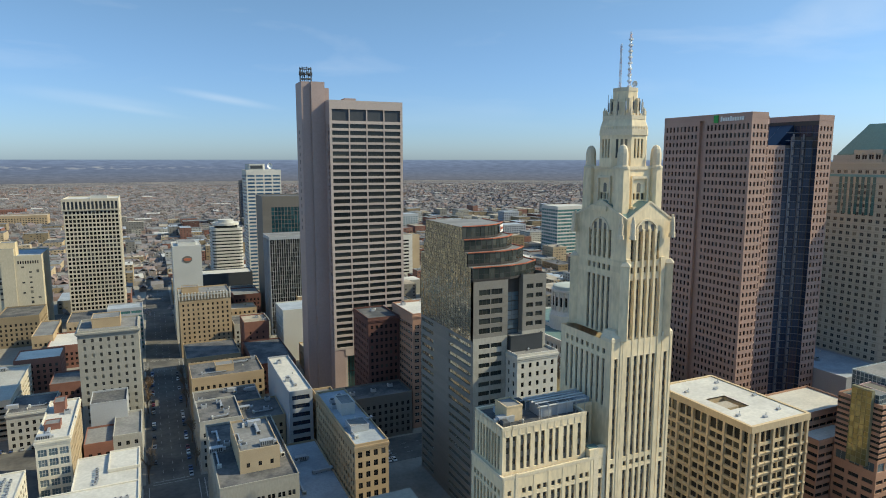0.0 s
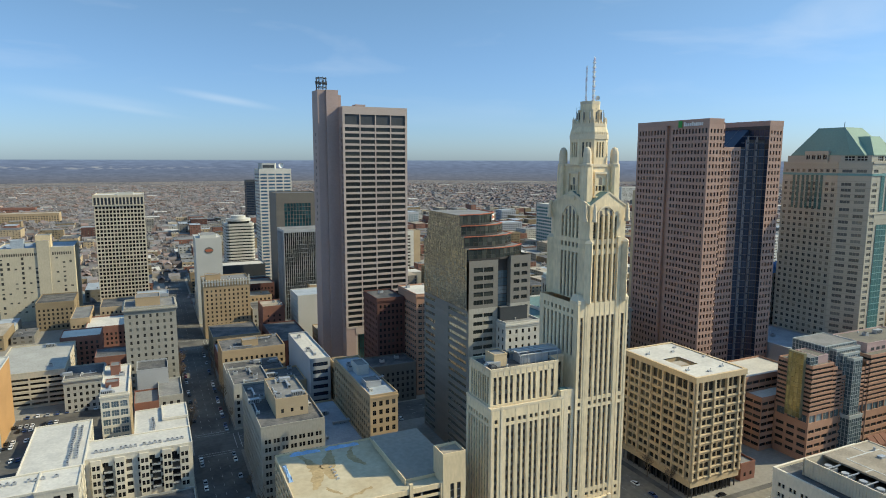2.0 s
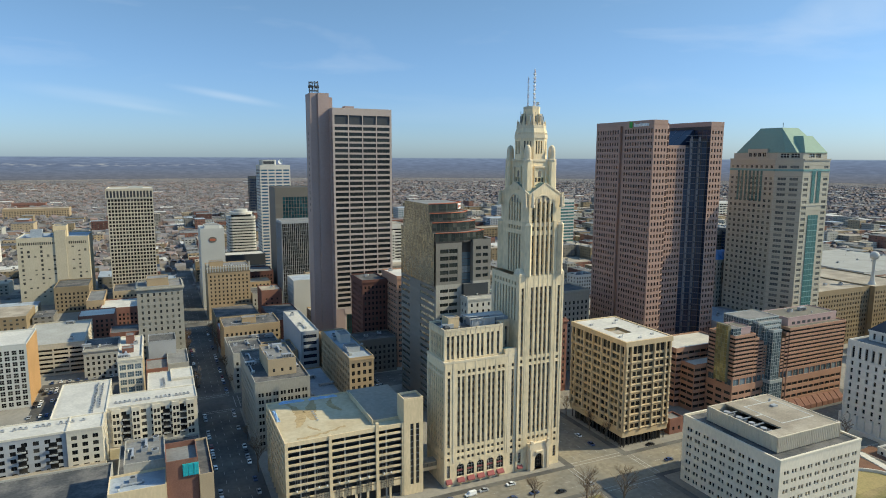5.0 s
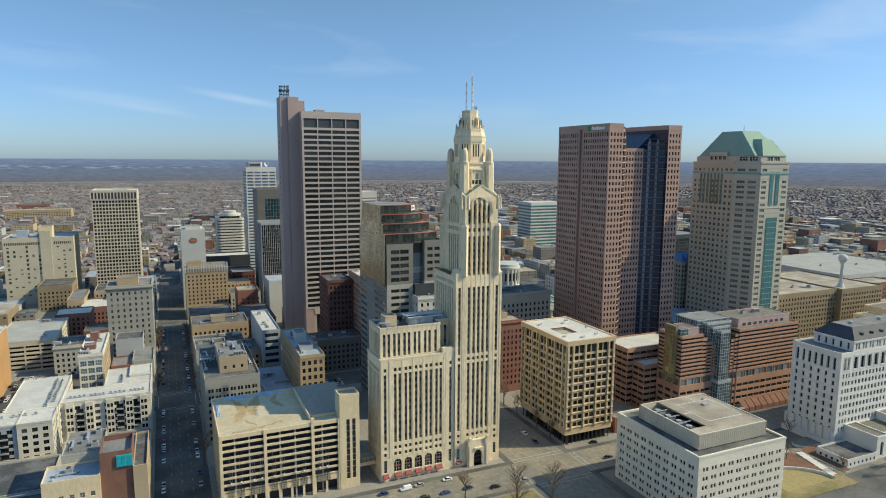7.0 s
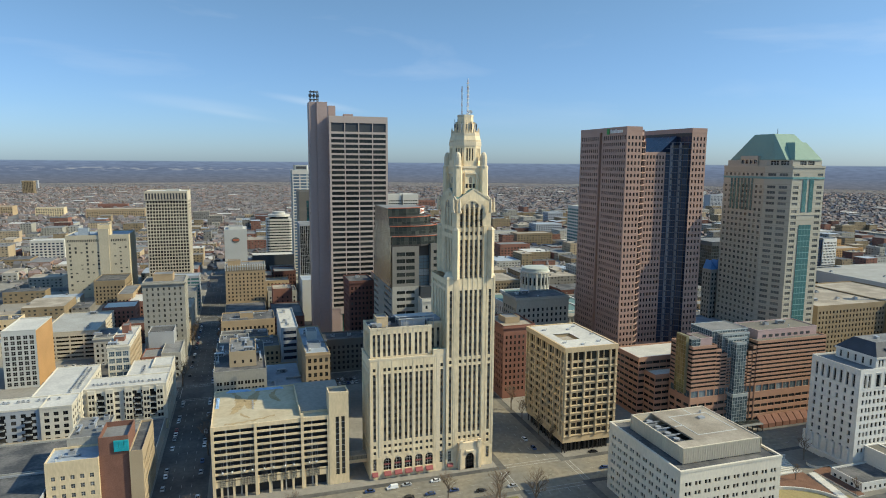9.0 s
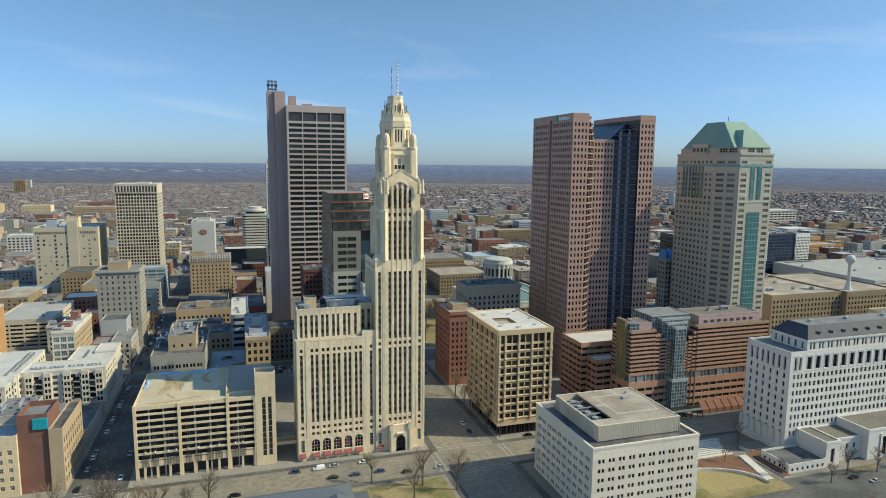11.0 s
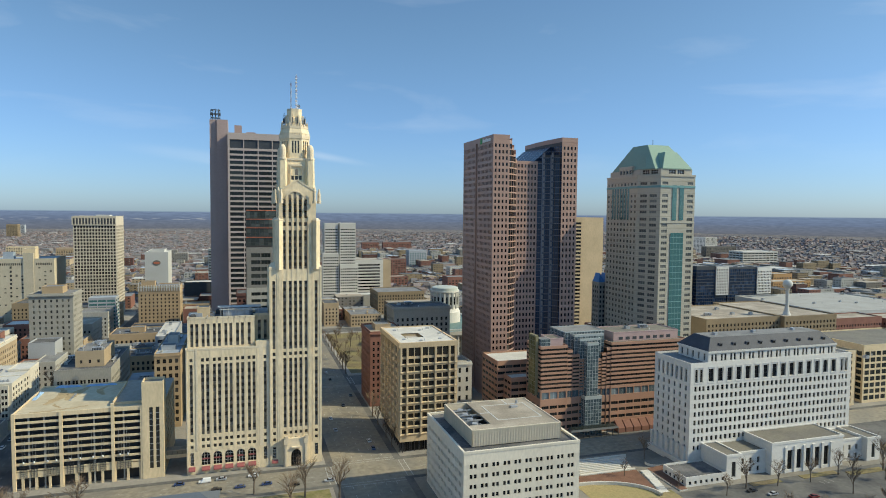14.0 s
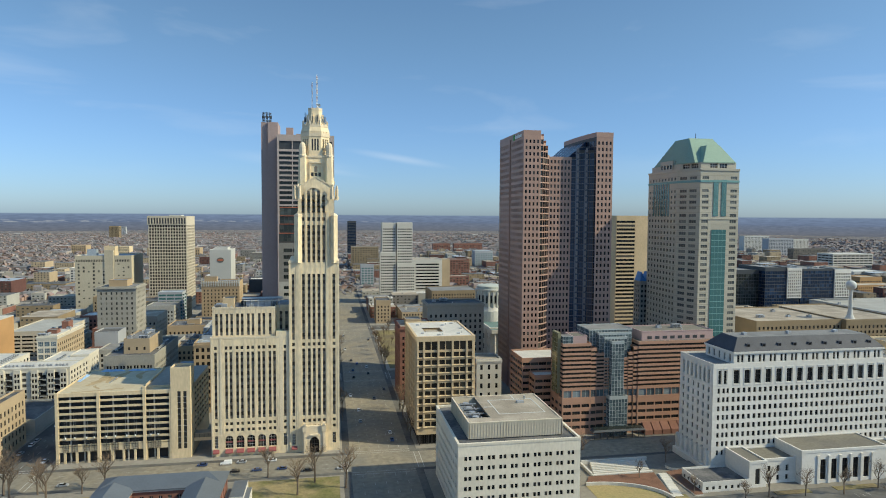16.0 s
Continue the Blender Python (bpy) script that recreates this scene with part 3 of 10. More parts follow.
def deco_tower():
    T = thing("skyscraper", "cream terracotta art deco skyscraper with stepped lantern and vertical window strips", "skyscraper", (120, 160, G))
    wins, arch_wins = [], []
    # the low wing, up to 56 m
    mb, sp = Mesh(), Mesh()
    X0, X1, Y0, Y1 = 88.6, 126.0, 150.4, 170.0
    pair = lambda c: [(c - 1.75 - X0, c - 0.45 - X0), (c + 0.45 - X0, c + 1.75 - X0)]
    cols = [(90.3 - X0, 91.6 - X0)] + sum((pair(c) for c in (97.0, 102.2, 107.35, 112.55, 117.7)), []) + [(123.2 - X0, 124.5 - X0)]
    cols = [c for c in cols]
    small, strip = [(9.6, 11.2), (12.7, 14.3), (50.3, 52.0)], [(16.0, 49.4)]
    strip_wall(mb, wins, sp, (X0, Y0), (X1, Y0), 8.4, 56.0, cols, small, strip)
    # ground floor with tall arched windows
    big = [(c - 1.9 - X0, c + 1.9 - X0) for c in (97.0, 102.2, 107.35, 112.55, 117.7)]
    ops = facade(mb, (X0, Y0), (X1, Y0), G, 8.4, [(90.2 - X0, 91.7 - X0)] + big + [(123.1 - X0, 124.6 - X0)], [(1.4, 7.6)], 0.5, terracotta)
    arch_wins += ops
    for a, b in big:
        arch_fill(mb, (X0, Y0 - 0.004), (1, 0), a, b, 5.7, 7.6, 0.5, terracotta)
        mb.obox((X0, Y0), (1, 0), (a + b) / 2 - 0.3, (a + b) / 2 + 0.3, -0.25, 0.02, 7.5, 8.6, terra_trim)
    ncols = fit_cols(Y1 - Y0, 4.7, 1.2, 1.2, 2, 0.9)
    strip_wall(mb, wins, sp, (X0, Y1), (X0, Y0), G, 56.0, ncols, [(50.3, 52.0), (9.6, 11.2)], [(14.0, 49.4)])
    facade(mb, (X1, Y1), (X0, Y1), G, 56.0, [], [], 0.2, terracotta)
    # shallow piers between the pairs
    for c in (94.3, 99.6, 104.8, 109.95, 115.1, 120.6):
        mb.obox((X0, Y0), (1, 0), c - X0 - 0.45, c - X0 + 0.45, -0.09, 0.02, 8.6, 55.3, terracotta)
    mb.obox((X0, Y0), (1, 0), 0.2, 0.7, -0.2, 0.02, G, 56.4, terra_trim)
    mb.obox((X0, Y0), (1, 0), 4.3, 5.2, -0.18, 0.02, 8.5, 57.0, terra_trim)
    mb.obox((X0, Y0), (1, 0), 32.6, 34.4, -0.14, 0.02, 8.5, 58.9, terra_trim)
    mb.obox((X0, Y0), (1, 0), 36.0, 37.2, -0.14, 0.02, G, 58.9, terra_trim)
    wing = part("lower_wing", mb, T)
    mb = Mesh()
    ring(mb, poly_rect(X0, X1, Y0, Y1), 55.6, 56.6, 0.12, 0.5, terra_trim)
    mb.box(X0 + 0.4, X1, Y0 + 0.4, Y1, 55.9, 56.0, roof_tan)
    mb.box(119.6, 126.0, 150.3, 152.6, 56.0, 58.9, terracotta, terra_trim)
    mb.box(119.9, 123.4, 151.2, 153.4, 58.9, 59.2, copper)
    part("wing_ledge", mb, T)
    # the wing's upper part
    mb = Mesh()
    U0, U1, V0, V1, UT = 89.4, 119.2, 152.2, 169.4, 70.0
    cols = sum(([(c - 1.75 - U0, c - 0.45 - U0), (c + 0.45 - U0, c + 1.75 - U0)] for c in (92.4, 97.3, 102.3, 107.4, 112.6)), []) + [(116.1 - U0, 117.4 - U0)]
    strip_wall(mb, wins, sp, (U0, V0), (U1, V0), 56.0, UT, cols, [], [(57.0, 68.0)], floor=3.6)
    strip_wall(mb, wins, sp, (U0, V1), (U0, V0), 56.0, UT, fit_cols(V1 - V0, 4.0, 1.2, 1.4, 2, 0.7), [], [(57.0, 68.0)], floor=3.6)
    facade(mb, (U1, V0), (U1, V0 + 6), 56.0, UT, [], [], 0.2, terracotta)
    strip_wall(mb, wins, sp, (U1, V0 + 6), (127.0, V0 + 6), 56.0, UT, [(1.6, 3.0), (4.4, 5.8)], [], [(57.0, 68.0)], floor=3.6)
    facade(mb, (127, V1), (U0, V1), 56.0, UT, [], [], 0.2, terracotta)
    outline = [(U0, V0), (U1, V0), (U1, V0 + 6), (127, V0 + 6), (127, V1), (U0, V1)]
    ring(mb, outline, UT - 0.1, UT + 0.9, 0.1, 0.5, terra_trim)
    for x in np.arange(U0 + 0.6, U1, 2.48):
        mb.box(x, x + 0.5, V0 - 0.1, V0 + 0.1, UT - 2.0, UT + 1.05, terra_trim)
    for y in np.arange(V0 + 1.0, V1, 2.6):
        mb.box(U0 - 0.1, U0 + 0.1, y, y + 0.5, UT - 2.0, UT + 1.05, terra_trim)
    part("upper_wing", mb, T)
    mb = Mesh()
    mb.face([(x, y, UT - 0.05) for x, y in outline], roof_dark)
    part("wing_roof", mb, T)
    # the tower's shaft with its shoulders
    mb = Mesh()
    A0, A1, B0, B1, SH = 126.0, 150.5, 149.9, 176.0, 92.6
    five = [133.0, 135.7, 138.1, 140.5, 143.0]
    tc = [(127.4 - A0, 128.7 - A0)] + [(c - 0.65 - A0, c + 0.65 - A0) for c in five] + [(147.2 - A0, 148.6 - A0)]
    strip_wall(mb, wins, sp, (A0, B0), (A1, B0), 8.2, SH - 2.4, tc, [(9.6, 11.2), (12.7, 14.3), (51.2, 52.9)], [(16.0, 50.2), (54.4, 87.4)])
    facade(mb, (A0, B0), (A1, B0), SH - 2.4, SH, [], [], 0.3, terracotta)
    ncols = fit_cols(B1 - B0, 2.6, 1.25, 2.2)
    strip_wall(mb, wins, sp, (A0, B1), (A0, B0), 56.0, SH - 2.4, ncols, [(88.2, 89.9)], [(71.5, 87.0)])
    facade(mb, (A0, B1), (A0, B0), SH - 2.4, SH, [], [], 0.3, terracotta)
    facade(mb, (A1, B0), (A1, B1), G, SH, [], [], 0.2, terracotta)
    facade(mb, (A1, B1), (A0, B1), G, SH, [], [], 0.2, terracotta)
    # corner shoulders rise and end in sloping caps
    for x0, x1 in ((A0, A0 + 4.4), (A1 - 4.4, A1)):
        mb.box(x0 - 0.2, x1, B0 - 0.25, B0 + 5.0, SH - 0.1, SH + 1.0, terra_trim)
        c = (x0 + x1) / 2
        mb.loft([[(x0, B0 - 0.3, SH + 1.0), (x1, B0 - 0.3, SH + 1.0), (x1, B0 + 5, SH + 1.0), (x0, B0 + 5, SH + 1.0)], [(c - 1.2, B0 + 1.5, SH + 3.2), (c + 1.2, B0 + 1.5, SH + 3.2), (c + 1.2, B0 + 4.6, SH + 3.2), (c - 1.2, B0 + 4.6, SH + 3.2)]], terra_trim)
        for a in (x0, x1 - 0.9):
            mb.box(a, a + 0.9, B0 - 0.14, B0 + 0.1, 8.3, SH, terracotta)
    for c in (131.2, 144.9):
        mb.box(c - 0.8, c + 0.8, B0 - 0.2, B0 + 0.45, 8.3, 118, terracotta)
    for a, b in zip(five, five[1:]):
        mb.box((a + b) / 2 - 0.4, (a + b) / 2 + 0.4, B0 - 0.1, B0 + 0.45, 8.6, 127, terracotta)
    part("lower_shaft", mb, T)
    # portal bay at the foot
    mb = Mesh()
    ops = facade(mb, (A0, B0), (A1, B0), G, 8.2, [(127.3 - A0, 128.8 - A0), (147.1 - A0, 148.7 - A0)], [(1.4, 7.0)], 0.5, terracotta)
    arch_wins += ops
    mb2 = Mesh()
    ops = facade(mb2, (132.2, B0 - 1.8), (144.0, B0 - 1.8), G, 11.0, [(3.5, 8.3)], [(G + 0.05, 5.6)], 1.6, terra_trim)
    arch_fill(mb2, (132.2, B0 - 1.804), (1, 0), 3.5, 8.3, 2.6, 5.6, 1.6, terra_trim)
    mb2.face(((132.2, B0, G), (132.2, B0 - 1.8, G), (132.2, B0 - 1.8, 11.0), (132.2, B0, 11.0)), terra_trim)
    mb2.face(((144.0, B0 - 1.8, G), (144.0, B0, G), (144.0, B0, 11.0), (144.0, B0 - 1.8, 11.0)), terra_trim)
    mb2.face(((132.2, B0 - 1.8, 11.0), (144.0, B0 - 1.8, 11.0), (144.0, B0, 11.0), (132.2, B0, 11.0)), terra_trim)
    for c in (133.4, 142.8):
        mb2.box(c - 1.1, c + 1.1, B0 - 2.5, B0 - 1.7, 8.4, 11.6, terra_trim)
        mb2.box(c - 0.7, c + 0.7, B0 - 2.8, B0 - 1.7, 11.6, 12.6, terra_trim)
        mb2.box(c - 0.45, c + 0.45, B0 - 2.3, B0 - 1.7, G, 8.4, terra_trim)
    mb2.box(135.9, 140.3, B0 - 2.6, B0 - 1.7, 6.4, 7.1, terra_trim)
    part("portal", mb2, T)
    put_windows(T, ops, 4, 4, glass_dark, frame_dark, 0.1, 5, "door_glass")
    part("shaft_foot", mb, T)
    # the upper shaft and its gables on four sides
    mb = Mesh()
    C0, C1, D0, D1 = 130.6, 147.9, 150.3, 175.6
    ET, AP = 129.8, 135.2
    for p, q, cs in (((C0, D0), (C1, D0), five), ((C0, D1), (C0, D0), None)):
        L = math.hypot(q[0] - p[0], q[1] - p[1])
        cc = [c - C0 for c in five] if cs else [L / 2 + d for d in (-4.9, -2.4, 0, 2.4, 4.9)]
        cl = [(c - 0.65, c + 0.65) for c in cc]
        strip_wall(mb, wins, sp, p, q, SH, 116.6, cl, [(113.4, 115.2)], [(92.9, 111.6)])
        ops = facade(mb, p, q, 116.6, ET, cl, [(117.2, 126.2)], 0.7, terracotta)
        for o, u, w, h in ops:
            for i in range(3):
                wins.append(((o[0], o[1], o[2] + i * 3.0 + 0.6), u, w, 2.1))
        # arched head over the middle three strips
        uu = ((q[0] - p[0]) / L, (q[1] - p[1]) / L)
        for k, hh in ((1, 128.3), (2, 129.4), (3, 128.3)):
            a, b = cl[k]
            o = (p[0] - (-uu[1]) * 0.03, p[1] - uu[0] * 0.03)
            mb.obox(o, uu, a, b, 0.0, 0.02, 126.2, hh, spandrel_dark)
        for k in range(24):
            t0, t1 = math.pi * k / 24, math.pi * (k + 1) / 24
            r0, r1, cz = 4.0, 4.5, 125.6
            w = (-uu[1], uu[0])
            P = lambda r, t, dd: (p[0] + uu[0] * (cc[2] - r * math.cos(t)) - w[0] * dd, p[1] + uu[1] * (cc[2] - r * math.cos(t)) - w[1] * dd, cz + r * math.sin(t))
            mb.face((P(r1, t0, 0.4), P(r0, t0, 0.4), P(r0, t1, 0.4), P(r1, t1, 0.4)), terra_trim)
            mb.face((P(r1, t0, 0.0), P(r1, t0, 0.4), P(r1, t1, 0.4), P(r1, t1, 0.0)), terra_trim)
            mb.face((P(r0, t0, 0.4), P(r0, t0, 0.0), P(r0, t1, 0.0), P(r0, t1, 0.4)), terra_trim)
    facade(mb, (C1, D0), (C1, D1), SH, ET, [], [], 0.2, terracotta)
    facade(mb, (C1, D1), (C0, D1), SH, ET, [], [], 0.2, terracotta)
    mx, my = (C0 + C1) / 2, (D0 + D1) / 2
    for p, q in (((C0, D0), (C1, D0)), ((C0, D1), (C0, D0)), ((C1, D0), (C1, D1)), ((C1, D1), (C0, D1))):
        m = ((p[0] + q[0]) / 2, (p[1] + q[1]) / 2)
        mb.face(((*p, ET), (*q, ET), (*m, AP)), terracotta)
    # chamfered corner bays with copper caps
    for x, y in ((C0, D0), (C1, D0), (C0, D1), (C1, D1)):
        o = [(x - 1.9, y), (x, y - 1.9), (x + 1.9, y), (x, y + 1.9)]
        mb.prism(o, SH, 116.0, terracotta)
        mb.loft([[(px, py, 116.0) for px, py in grow(o, 0.25)], [(x - 0.9, y, 117.2), (x, y - 0.9, 117.2), (x + 0.9, y, 117.2), (x, y + 0.9, 117.2)]], terra_trim)
        for dx, dy in ((-1.6, 0.9), (0.9, -1.6)):
            # carved figures stand as plain corner blocks on brackets
            fx, fy = x + dx * (1 if x < mx else -1), y + dy * (1 if y < my else -1)
            for r, za, zb in ((1.0, 124.2, 125.4), (0.75, 125.4, 129.0), (0.55, 129.0, 130.2), (0.35, 130.2, 131.0)):
                mb.prism([(fx + r * math.cos(k * math.pi / 4), fy + r * math.sin(k * math.pi / 4)) for k in range(8)], za, zb, terra_trim)
    part("upper_shaft", mb, T)
    # copper gable roofs crossing over, behind terracotta rakes
    mb, rake = Mesh(), Mesh()
    e = -0.3
    for s in (0, 1):
        if s == 0:
            a, b, c = (C0 - 0.0, ET), (C1 + 0.0, ET), (mx, AP)
            for (p0, p1) in ((a, c), (c, b)):
                mb.face(((p0[0], D0 - e, p0[1] + 0.15), (p1[0], D0 - e, p1[1] + 0.15), (p1[0], D1 + e, p1[1] + 0.15), (p0[0], D1 + e, p0[1] + 0.15)), copper)
                for ya, yb in ((D0 - 0.2, D0 + 0.35), (D1 - 0.35, D1 + 0.2)):
                    rake.loft([[(p0[0], ya, p0[1] - 0.3), (p1[0], ya, p1[1] - 0.3), (p1[0], yb, p1[1] - 0.3), (p0[0], yb, p0[1] - 0.3)], [(p0[0], ya, p0[1] + 0.4), (p1[0], ya, p1[1] + 0.4), (p1[0], yb, p1[1] + 0.4), (p0[0], yb, p0[1] + 0.4)]], terra_trim)
        else:
            a, b, c = (D0, ET), (D1, ET), (my, AP)
            for (p0, p1) in ((a, c), (c, b)):
                mb.face(((C0 - e, p0[0], p0[1] + 0.16), (C0 - e, p1[0], p1[1] + 0.16), (C1 + e, p1[0], p1[1] + 0.16), (C1 + e, p0[0], p0[1] + 0.16)), copper)
                for xa, xb in ((C0 - 0.2, C0 + 0.35), (C1 - 0.35, C1 + 0.2)):
                    rake.loft([[(xb, p0[0], p0[1] - 0.3), (xb, p1[0], p1[1] - 0.3), (xa, p1[0], p1[1] - 0.3), (xa, p0[0], p0[1] - 0.3)], [(xb, p0[0], p0[1] + 0.4), (xb, p1[0], p1[1] + 0.4), (xa, p1[0], p1[1] + 0.4), (xa, p0[0], p0[1] + 0.4)]], terra_trim)
    part("gable_roof", mb, T, "dark green copper gable roof")
    part("gable_rake", rake, T)
    # the stage between four corner turrets
    mb = Mesh()
    E0, E1, F0, F1 = 132.6, 145.9, 155.8, 171.6
    for p, q in (((E0, F0), (E1, F0)), ((E0, F1), (E0, F0)), ((E1, F0), (E1, F1)), ((E1, F1), (E0, F1))):
        L = math.hypot(q[0] - p[0], q[1] - p[1])
        u = ((q[0] - p[0]) / L, (q[1] - p[1]) / L)
        ops = facade(mb, p, q, 129.0, 145.6, [(L / 2 - 2.5, L / 2 - 1.15), (L / 2 - 0.75, L / 2 + 0.75), (L / 2 + 1.15, L / 2 + 2.5)], [(135.6, 137.6)], 0.6, terracotta)
        wins += ops
        mb.obox(p, u, L / 2 - 3.2, L / 2 - 2.7, -0.7, 0.0, 131, 142.2, terra_trim)
        mb.obox(p, u, L / 2 + 2.7, L / 2 + 3.2, -0.7, 0.0, 131, 142.2, terra_trim)
        mb.obox(p, u, L / 2 - 3.2, L / 2 + 3.2, -0.7, 0.0, 142.2, 143.0, terra_trim)
        mb.obox((p[0], p[1]), u, L / 2 - 0.75, L / 2 + 0.75, -0.05, 0.0, 137.9, 140.8, spandrel_dark)
        arch_fill(mb, (p[0] + u[1] * 0.09, p[1] - u[0] * 0.09), u, L / 2 - 0.8, L / 2 + 0.8, 139.9, 140.9, 0.05, terracotta)
        mb.obox(p, u, L / 2 - 4.0, L / 2 + 4.0, -2.6, 0.0, 132.0, 133.6, terracotta)
    ring(mb, poly_rect(E0, E1, F0, F1), 145.0, 146.0, 0.35, 1.0, terra_trim)
    mb.box(E0, E1, F0, F1, 145.5, 145.7, roof_tan)
    part("middle_stage", mb, T)
    for x in (E0 + 0.1, E1 - 0.1):
        for y in (F0 + 0.1, F1 - 0.1):
            mb = Mesh()
            n = 10
            circ = lambda r, z: [(x + r * math.cos(2 * math.pi * i / n + 0.3), y + r * math.sin(2 * math.pi * i / n + 0.3), z) for i in range(n)]
            chsq = lambda r, z: [(x + a * r, y + b * r, z) for a, b in ((-0.6, -1), (0.6, -1), (1, -0.6), (1, 0.6), (0.6, 1), (-0.6, 1), (-1, 0.6), (-1, -0.6))]
            mb.loft([chsq(2.05, 127), chsq(2.0, 136), chsq(1.85, 145.4)], terracotta)
            mb.loft([circ(2.25, 145.3), circ(2.25, 146.0), circ(1.75, 146.2), circ(1.7, 150.0), circ(1.45, 151.3), circ(0.95, 152.2), circ(0.3, 152.6)], terra_trim)
            part("corner_turret", mb, T)
    # the octagonal lantern
    mb = Mesh()
    cx, cy = 138.9, 163.2
    octa = lambda r, c=0.414: [(cx + a * r, cy + b * r) for a, b in ((-c, -1), (c, -1), (1, -c), (1, c), (c, 1), (-c, 1), (-1, c), (-1, -c))]
    poly = octa(7.0)
    for i in range(8):
        p, q = poly[i], poly[(i + 1) % 8]
        L = math.hypot(q[0] - p[0], q[1] - p[1])
        ops = facade(mb, p, q, 145.6, 158.4, [(L / 2 + d - 0.38, L / 2 + d + 0.38) for d in (-1.35, 0, 1.35)], [(148.6, 154.4)], 0.5, terracotta)
        wins += ops
    ring(mb, poly, 155.6, 157.4, 0.25, 0.2, terra_trim)
    mb.loft([[(*p, 158.4) for p in poly], [(*p, 160.6) for p in octa(6.3)], [(*p, 161.0) for p in octa(6.3)]], terracotta, top=roof_tan)
    ring(mb, octa(6.3), 160.4, 161.6, 0.15, 0.5, terra_trim)
    crown = octa(6.15)
    for i in range(8):
        p, q = crown[i], crown[(i + 1) % 8]
        L = math.hypot(q[0] - p[0], q[1] - p[1])
        u = ((q[0] - p[0]) / L, (q[1] - p[1]) / L)
        mb.obox(p, u, -0.35, 0.45, -0.1, 0.6, 161.4, 163.4, terra_trim)
        mb.obox(p, u, -0.15, 0.2, 0.1, 0.4, 163.4, 164.1, terra_trim)
        for k in (1, 2, 3):
            mb.obox(p, u, L * k / 4 - 0.35, L * k / 4 + 0.35, -0.05, 0.45, 161.4, 162.2 + (0.5 if k == 2 else 0), terra_trim)
        # arcaded corbels under the cornice
        for k in range(5):
            mb.obox(p, u, 0.4 + (L - 0.8) * k / 4 - 0.22, 0.4 + (L - 0.8) * k / 4 + 0.22, -1.0, -0.6, 156.2, 158.2, terra_trim)
    p4 = octa(3.9, 0.5)
    mb.loft([[(*p, 161.0) for p in p4], [(*p, 166.0) for p in p4], [(*p, 166.2) for p in octa(3.5, 0.5)], [(*p, 170.0) for p in octa(3.4, 0.5)]], terracotta, top=roof_tan)
    ring(mb, octa(3.4, 0.5), 169.2, 170.3, 0.12, 0.4, terra_trim)
    for i in range(8):
        a = i * math.pi / 4 + 0.39
        mb.box(cx + 4.3 * math.cos(a) - 0.4, cx + 4.3 * math.cos(a) + 0.4, cy + 4.3 * math.sin(a) - 0.4, cy + 4.3 * math.sin(a) + 0.4, 161.0, 167.0, terra_trim)
    part("lantern", mb, T)
    # spandrels and windows
    part("spandrel_panels", sp, T, kind="stuff")
    wins.sort(key=lambda w: w[0][1] + (0 if w[1][0] > 0.9 else 200) + w[0][2] * 0.05)
    put_windows(T, wins, 1, 2, glass_strip, frame_dark, 0.06, 300)
    put_windows(T, arch_wins, 3, 4, glass_dark, frame_pale, 0.07, 20, "shop_window")
    # dull red banners hung inside the five arches
    for o, u, w, hh in sorted(arch_wins, key=lambda q: (q[0][1], q[0][0])):
        if u[0] > 0.9 and 2.0 < w < 5.0 and o[1] < 156 and o[0] < 124:
            mb = Mesh()
            mb.box(o[0] + 0.35, o[0] + w - 0.35, o[1] - 0.12, o[1] - 0.07, o[2] + hh * 0.42, o[2] + hh * 0.54, awning_red, bottom=True)
            part("arch_banner", mb, T, "dull red banner in the arch")
    # masts
    for dx, dy, h, r in ((0.9, -0.6, 187.5, 0.46), (-1.6, 0.8, 184.0, 0.42)):
        mast = thing("lattice_mast", "slender red and white lattice antenna mast on the lantern roof", "antenna mast", (cx + dx, cy + dy, 170.0))
        for k in range(3):
            a = 2 * math.pi * k / 3
            mb = Mesh()
            mb.tube((cx + dx + r * math.cos(a), cy + dy + r * math.sin(a), 170.0), (cx + dx + r * math.cos(a) * 0.5, cy + dy + r * math.sin(a) * 0.5, h), 0.07, metal_white, 5)
            part("leg", mb, mast)
        mb = Mesh()
        z, k = 170.6, 0
        while z < h - 1:
            for j in range(3):
                a, b = 2 * math.pi * j / 3, 2 * math.pi * (j + 1) / 3
                mb.tube((cx + dx + r * math.cos(a), cy + dy + r * math.sin(a), z), (cx + dx + r * math.cos(b), cy + dy + r * math.sin(b), z + 0.9), 0.05, rust_red if k % 4 < 2 else metal_white, 4)
            if k % 2 == 0 and dx > 0:
                mb.box(cx + dx - 0.5, cx + dx + 0.5, cy + dy - 0.5, cy + dy + 0.5, z, z + 0.5, metal_white)
            z += 0.9
            k += 1
        part("bracing", mb, mast)
    dish = thing("dish_antenna", "white round dish antenna beside the mast", "antenna", (cx + 1.6, cy - 1.6, 170))
    mb = Mesh()
    c = Vector((cx + 1.8, cy - 1.9, 171.6))
    n = 12
    mb.loft([[(c.x + r * math.cos(2 * math.pi * i / n), c.y + d, c.z + r * math.sin(2 * math.pi * i / n)) for i in range(n)] for r, d in ((0.95, -0.35), (0.9, 0.0), (0.3, 0.3))], metal_white)
    mb.tube((c.x, c.y + 0.3, 170.0), (c.x, c.y + 0.3, 171.6), 0.1, metal_grey)
    part("dish", mb, dish)
    rng = random.Random(4)
